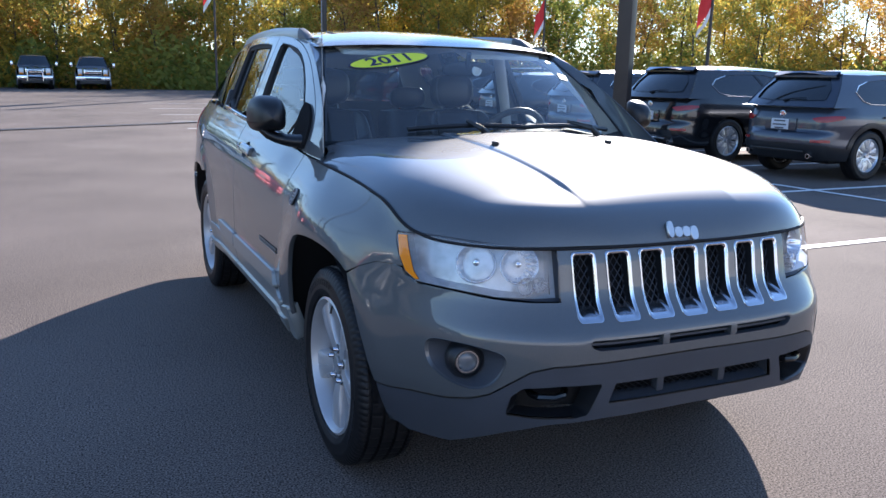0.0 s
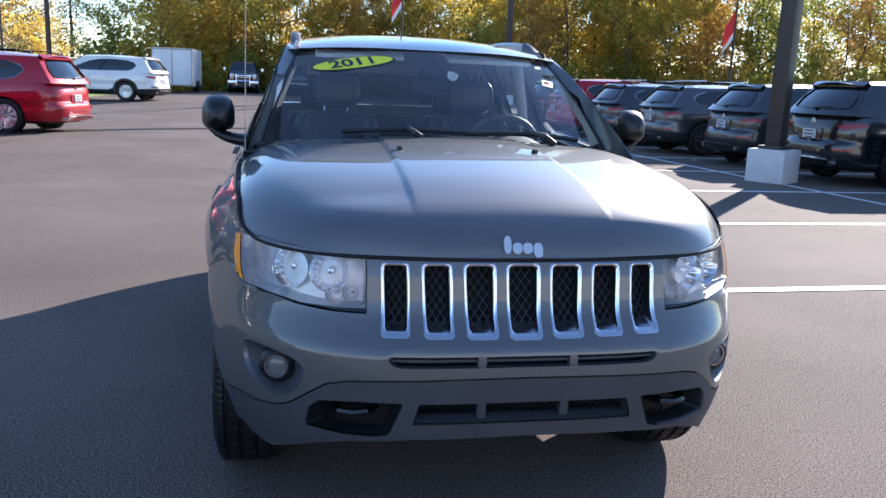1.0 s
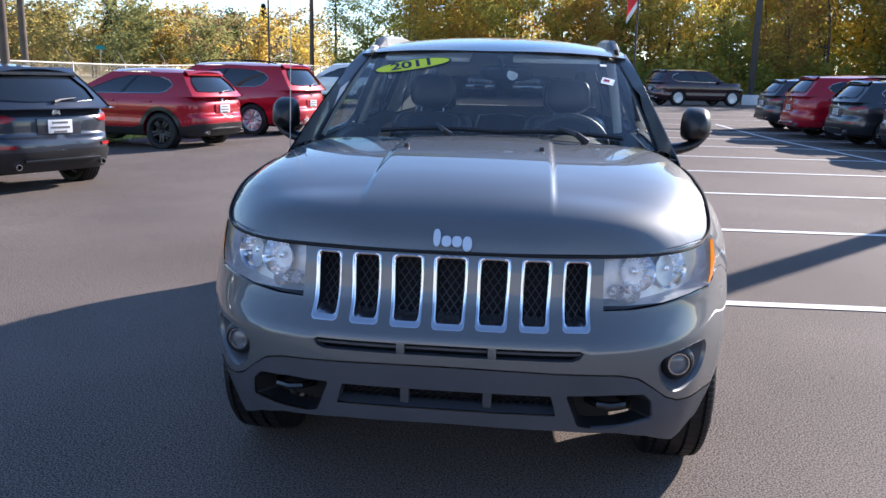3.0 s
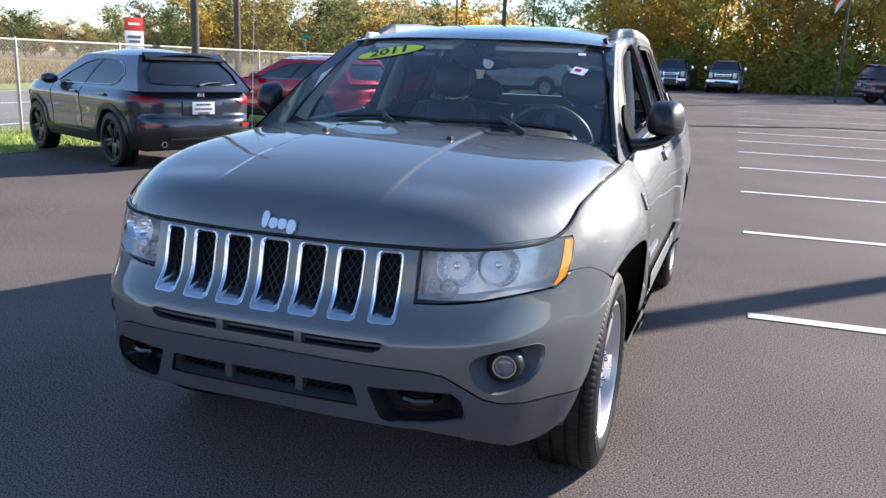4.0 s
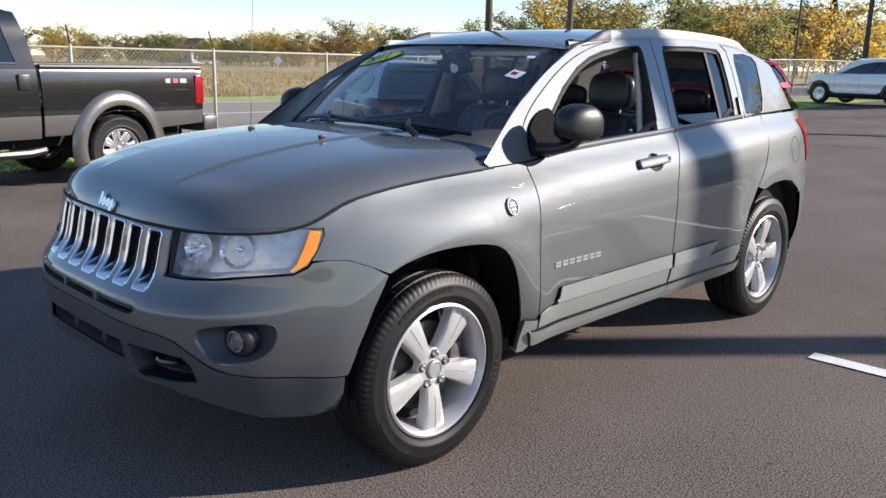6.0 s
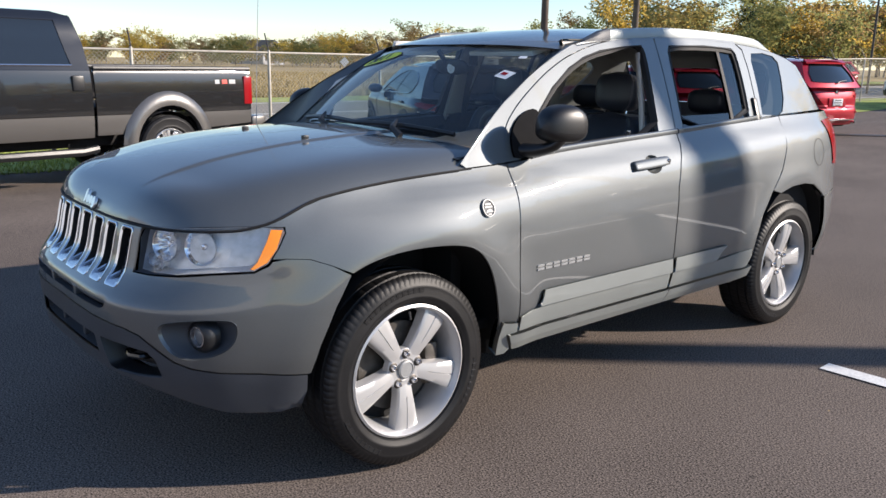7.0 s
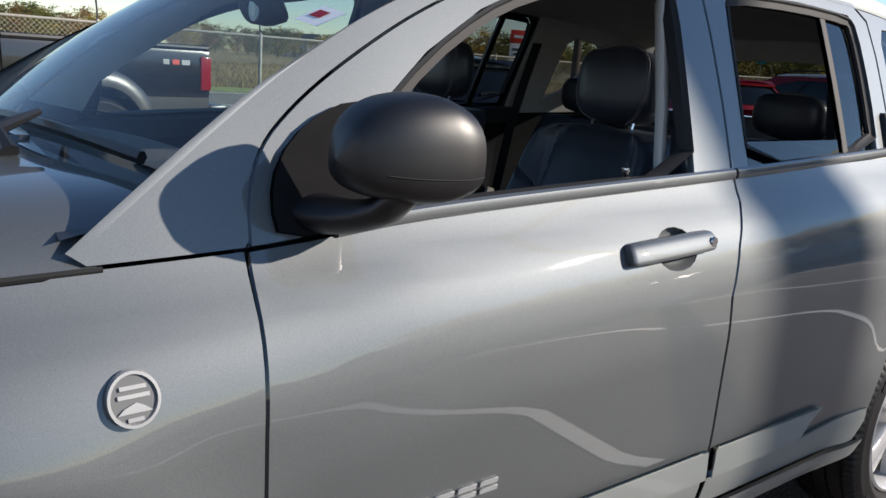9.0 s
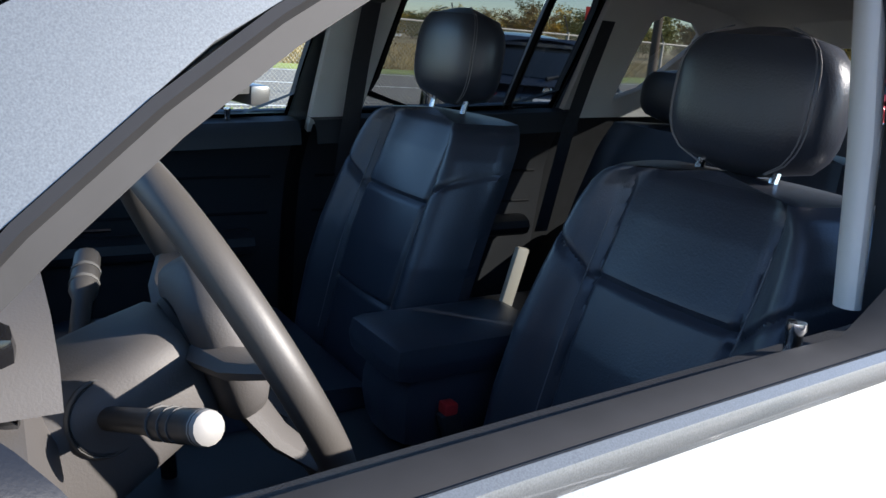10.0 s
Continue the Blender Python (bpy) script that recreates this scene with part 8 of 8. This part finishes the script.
# pickups
def pickup(label, mat, low_mat, at, heading, far=False, guard=False):
    th = thing("pickup_truck", Matrix(), label, "pickup truck", "pickup trucks")
    W, wb, y0, y1, R = 0.99, 3.96, -1.0, 5.22, 0.42
    inset = table([0.5, 0.62, 0.8, 1.05, 1.27, 1.32], [0.05, 0.015, 0.0, 0.005, 0.03, 0.05])
    cab_in = table([1.27, 1.35, 1.6, 1.9, 1.97], [0.03, 0.06, 0.15, 0.26, 0.34])
    for sg in (1, -1):
        fl = sg < 0
        side = lambda y, z: Vector(((W - inset(z) - 0.14 * max(0, -0.55 - y) ** 2) * sg, y, z))
        cab = lambda y, z: Vector(((W - cab_in(z)) * sg, y, 1.275 + (z - 1.275) * 0.88))
        arch = lambda yc, r, n=15: [(yc + r * math.cos(a), R + r * math.sin(a)) for a in np.linspace(math.pi, 0, n)]
        bed = [(3.02, 0.80)] + [(wb - 0.50, 0.80)] + [(wb - 0.49 * math.cos(a), 0.80 + (R + 0.49 - 0.80) * math.sin(a) * 1.0) for a in np.linspace(0.1, math.pi - 0.1, 12)] + [(wb + 0.50, 0.80), (y1, 0.80), (y1 + 0.01, 1.29), (3.02, 1.29)]
        part("bed_side", sheet(bed, side, 0.08, (), 0.03, flip=fl), mat, th)
        part("bed_sill", sheet([(3.02, 0.58), (wb - 0.50, 0.58), (wb - 0.505, 0.795), (3.02, 0.795)], side, 0.08, (), 0.03, flip=fl), low_mat, th, "silver-grey lower body")
        part("bed_sill", sheet([(wb + 0.50, 0.60), (y1, 0.64), (y1, 0.795), (wb + 0.505, 0.795)], side, 0.08, (), 0.03, flip=fl), low_mat, th, "silver-grey lower body")
        part("bed_rail", tube([side(y, 1.295) for y in np.linspace(3.02, y1, 6)], 0.03, 8), black_plastic, th)
        for y_a, y_b, nm in ((0.62, 1.78, "front_door"), (1.80, 2.98, "rear_door")):
            part(nm, sheet([(y_a, 0.80), (y_b, 0.80), (y_b, 1.27), (y_a, 1.27)], side, 0.08, (), 0.03, flip=fl), mat, th)
            part("door_sill", sheet([(y_a, 0.56), (y_b, 0.56), (y_b, 0.795), (y_a, 0.795)], side, 0.08, (), 0.03, flip=fl), low_mat, th, "silver-grey lower body")
            bm = bmesh.new()
            box(bm, (0.04, 0.14, 0.16), side(y_b - 0.16, 1.14) + Vector((0.006 * sg, 0, 0)), 0.02)
            part("door_handle", bm, black_plastic, th)
        wing = [(y0 + 0.06, 0.62), (-0.52, 0.62)] + [(p[0], p[1]) for p in arch(0.0, 0.50)][2:-2] + [(0.52, 0.62), (0.60, 0.62), (0.60, 1.27), (y0 + 0.10, 1.18)]
        part("front_wing", sheet(wing, side, 0.08, (), 0.03, flip=fl), mat, th)
        cabo = [(0.66, 1.275), (0.95, 1.50), (1.32, 1.90), (1.50, 1.955), (2.70, 1.955), (2.90, 1.90), (2.97, 1.60), (2.98, 1.275)]
        w1 = [(1.02, 1.33), (1.42, 1.82), (1.72, 1.85), (1.74, 1.33)]
        w2 = [(1.86, 1.33), (1.86, 1.85), (2.70, 1.85), (2.78, 1.33)]
        part("cab_side", sheet(cabo, cab, 0.08, (w1, w2), 0.03, flip=fl), mat, th)
        for w_ in (w1, w2):
            part("side_window", sheet(scaled(w_, 1.02), lambda y, z: cab(y, z) - Vector((0.012 * sg, 0, 0)), 0.1, (), 0, flip=fl), tinted, th, "dark tinted side glass")
            part("window_chrome", tube([cab(*p) + Vector((0.004 * sg, 0, 0)) for p in (w_[0], w_[-1])], 0.010, 6), chrome, th)
        # flares
        for yc in (0.0, wb):
            ang = np.linspace(math.pi + 0.30, -0.30, 22)
            rows = [[Vector(((W + o) * sg, yc + r * math.cos(a), R + r * math.sin(a) * (0.98 if yc else 1))) for a in ang] for r, o in ((0.47, -0.04), (0.475, 0.045), (0.52, 0.05), (0.60, 0.035), (0.64, -0.004))]
            part("wheel_flare", grid(rows if sg > 0 else rows[::-1]), low_mat, th, "silver-grey wheel arch flare")
        bm = bmesh.new()
        box(bm, (0.06, 0.13, 0.34), ((W - 0.022) * sg, y1 - 0.045, 1.04), 0.015)
        part("tail_lamp", bm, red_lens, th, "red tail lamp")
        part("step_bar", tube([((W - 0.02) * sg, 0.75, 0.44), ((W + 0.02) * sg, 1.0, 0.42), ((W + 0.02) * sg, 2.8, 0.42), ((W - 0.02) * sg, 3.0, 0.44)], 0.045, 8), black_plastic, th)
        bm = bmesh.new()
        box(bm, (0.14, 0.10, 0.26), ((W + (0.26 if far else 0.13)) * sg, 0.84, 1.40), 0.03)
        mirror_shell = part("door_mirror", bm, chrome if far else black_plastic, th)
        part("mirror_arm", tube([((W - 0.06) * sg, 0.86, 1.33), ((W + (0.20 if far else 0.08)) * sg, 0.86, 1.38)], 0.022, 6), black_plastic, mirror_shell)
        bm = bmesh.new()
        box(bm, (0.26, 0.10, 0.34), (0.72 * sg, y0 + 0.07, 0.99), 0.04)
        lamp = part("headlamp", bm, lamp_grey, th, "large clear headlamp")
        bm = bmesh.new()
        box(bm, (0.20, 0.02, 0.08), (0.72 * sg, y0 + 0.012, 0.86), 0.01)
        part("turn_lamp", bm, amber, lamp, "amber turn lamp")
        part("fog_lamp", lathe([(-0.03, 0.07), (0.012, 0.065), (0.014, 0.001)], "y", 16, (0.62 * sg, y0 - 0.135, 0.63)), lamp_grey, th)
        if not far and sg > 0:
            for k, (w, m) in enumerate(((0.07, badge_metal), (0.08, sign_red), (0.10, badge_metal))):
                part("side_decal", sheet([(4.66 + k * 0.11, 1.12), (4.66 + k * 0.11 + w, 1.12), (4.66 + k * 0.11 + w, 1.17), (4.66 + k * 0.11, 1.17)], lambda y, z: side(y, z) + Vector((0.004, 0, 0)), 0.05, (), 0.003), m, th, "plain bars of a side decal")
        for y in (0.0, wb):
            wheel(th, R, 0.29, 0.25, 8, alloy, W - 0.13, y, sg, 90 + 12 * sg, blocks=14, nuts=False)
            rows = [[Vector((x * sg, y + 0.47 * math.cos(a), R + 0.47 * math.sin(a))) for x in (0.45, W - 0.03)] for a in np.linspace(-0.2, math.pi + 0.2, 16)]
            part("wheel_housing", grid(rows), void_black, th)
    rows = [[Vector((u * 0.66, y, 1.873 + 0.03 * (1 - u * u) - (0.05 if k in (0, 4) else 0))) for u in np.linspace(1, -1, 7)] for k, y in enumerate((1.30, 1.5, 2.1, 2.7, 2.93))]
    part("roof", grid(rows), mat, th)
    part("windscreen", grid([[Vector((u * (0.88 - 0.24 * v), 0.66 + 0.66 * v - 0.10 * (1 - u * u), 1.27 + 0.57 * v)) for u in np.linspace(1, -1, 9)] for v in (0, 0.5, 1)]), tinted, th)
    part("rear_screen", grid([[Vector((u * (0.90 - 0.22 * v), 2.99 - 0.08 * v, 1.29 + 0.55 * v)) for u in np.linspace(-1, 1, 5)] for v in (0, 1)]), tinted, th)
    part("bonnet", grid([[Vector((u * 0.90, y0 + 0.06 + 1.60 * t + 0.12 * u * u * (1 - t), 1.17 + 0.13 * t + 0.05 * (1 - u * u))) for u in np.linspace(1, -1, 9)] for t in np.linspace(0, 1, 6)]), mat, th)
    bm = bmesh.new()
    box(bm, (1.02, 0.08, 0.36), (0, y0 + 0.04, 0.98), 0.03)
    grille = part("grille", bm, chrome, th, "chrome grille")
    for dz in (-0.10, 0.02, 0.13):
        bm = bmesh.new()
        box(bm, (0.92, 0.03, 0.06), (0, y0 - 0.008, 0.98 + dz), 0.01)
        part("grille_bar", bm, void_black, grille)
    bm = bmesh.new()
    box(bm, (1.95, 0.22, 0.26), (0, y0 - 0.02, 0.64), 0.05)
    part("front_bumper", bm, chrome, th, "chrome front bumper")
    bm = bmesh.new()
    box(bm, (0.9, 0.03, 0.09), (0, y0 - 0.125, 0.63), 0.02)
    part("bumper_opening", bm, void_black, th)
    if guard:
        part("bull_bar", tube([Vector((x, y0 - 0.24, z)) for x, z in rounded([(-0.42, 0.46), (-0.40, 0.98), (-0.30, 1.04), (0.30, 1.04), (0.40, 0.98), (0.42, 0.46)], 1, False)], 0.036, 8), chrome, th, "bent chrome bull bar")
        part("bull_bar_tie", tube([(-0.41, y0 - 0.24, 0.70), (0.41, y0 - 0.24, 0.70)], 0.03, 8), chrome, th)
    bm = bmesh.new()
    box(bm, (1.5, 0.06, 0.20), (0, y0 + 0.02, 0.44), 0.02)
    part("front_apron", bm, black_plastic, th)
    bm = bmesh.new()
    box(bm, (1.86, 0.05, 0.60), (0, y1 - 0.01, 1.0), 0.02)
    part("tailgate", bm, mat, th)
    bm = bmesh.new()
    box(bm, (1.96, 0.24, 0.20), (0, y1 + 0.14, 0.62), 0.04)
    part("rear_bumper", bm, low_mat, th, "painted steel rear bumper")
    bm = bmesh.new()
    box(bm, (1.4, 6.0, 0.22), (0, 2.1, 0.55), 0.04)
    box(bm, (1.7, 3.4, 0.4), (0, 1.3, 0.75), 0.04)
    box(bm, (1.7, 2.1, 0.06), (0, 4.1, 0.85), 0.02)
    part("chassis", bm, void_black, th)
    part("axle", tube([(-0.8, wb, R), (0.8, wb, R)], 0.07, 8), void_black, th)
    size = 0.88 if far else 1.0
    th.matrix_world = pose(at[0], at[1], gz(at[1], at[0]), 0, 0, heading + 90) @ Matrix.Diagonal((size, size, size, 1)) @ Matrix.Translation((0, -y1, 0))
    for o in th.children:
        if not o.name.startswith("wheel") or o.name.startswith("wheel_fl"):
            o.scale = (1, 1, 1.09)
    return th


pickup_dark = car_paint("dark_grey_truck_paint", (0.010, 0.010, 0.011), 0.1, 0.2, 0.1)
pickup_low = car_paint("silver_brown_truck_paint", (0.12, 0.115, 0.11), 0.5, 0.35, 0.1)
pickup_grey = car_paint("grey_truck_paint", (0.20, 0.22, 0.24), 0.4, 0.3, 0.1)
pickup_slate = car_paint("slate_truck_paint", (0.36, 0.38, 0.42), 0.4, 0.3, 0.1)
pickup("dark grey crew-cab pickup with silver-grey arches beside the fence", pickup_dark, pickup_low, (-8.35, 3.45), -80)
pickup("grey pickup with chrome grille and bull bar, parked by the woods", pickup_grey, pickup_grey, (-3.45, 51.6), -88, True, True)
pickup("slate grey pickup with a chrome grille, parked by the woods", pickup_slate, pickup_slate, (-0.25, 51.6), -92, True)

# white box trailer
trailer_white = material("white_trailer_skin", (0.68, 0.70, 0.73), 0.4, vary=0.05, scale=1.5)
th = thing("box_trailer", pose(-6.82, 45.85, gz(45), 0, 0, -1.5), "white enclosed box trailer parked by the woods", "trailer")
bm = bmesh.new()
box(bm, (2.12, 4.0, 2.0), (0, 0, 1.31), 0.06)
part("body", bm, trailer_white, th)
for x in (-1.07, 1.07):
    for y in np.linspace(-1.75, 1.75, 5):
        bm = bmesh.new()
        box(bm, (0.02, 0.05, 1.9), (x, y, 1.31), 0.005)
        part("rib", bm, galvanised, th)
    for y in (-0.4, 0.4):
        part("wheel", lathe([(-0.1, 0.1), (-0.1, 0.3), (-0.06, 0.33), (0.06, 0.33), (0.1, 0.3), (0.1, 0.1)], "x", 24, (x * 0.92, y, 0.33)), tyre_rubber, th)
    bm = bmesh.new()
    box(bm, (0.08, 3.9, 0.12), (x * 0.96, 0, 0.27), 0.01)
    part("chassis_rail", bm, black_plastic, th)
for z in (0.36, 2.26):
    bm = bmesh.new()
    box(bm, (2.13, 0.03, 0.07), (0, -2.01, z), 0.01)
    part("door_bar", bm, galvanised, th)
for x in (-1.03, 0.0, 1.03):
    bm = bmesh.new()
    box(bm, (0.05, 0.03, 1.85), (x, -2.01, 1.31), 0.01)
    part("door_post", bm, galvanised, th)
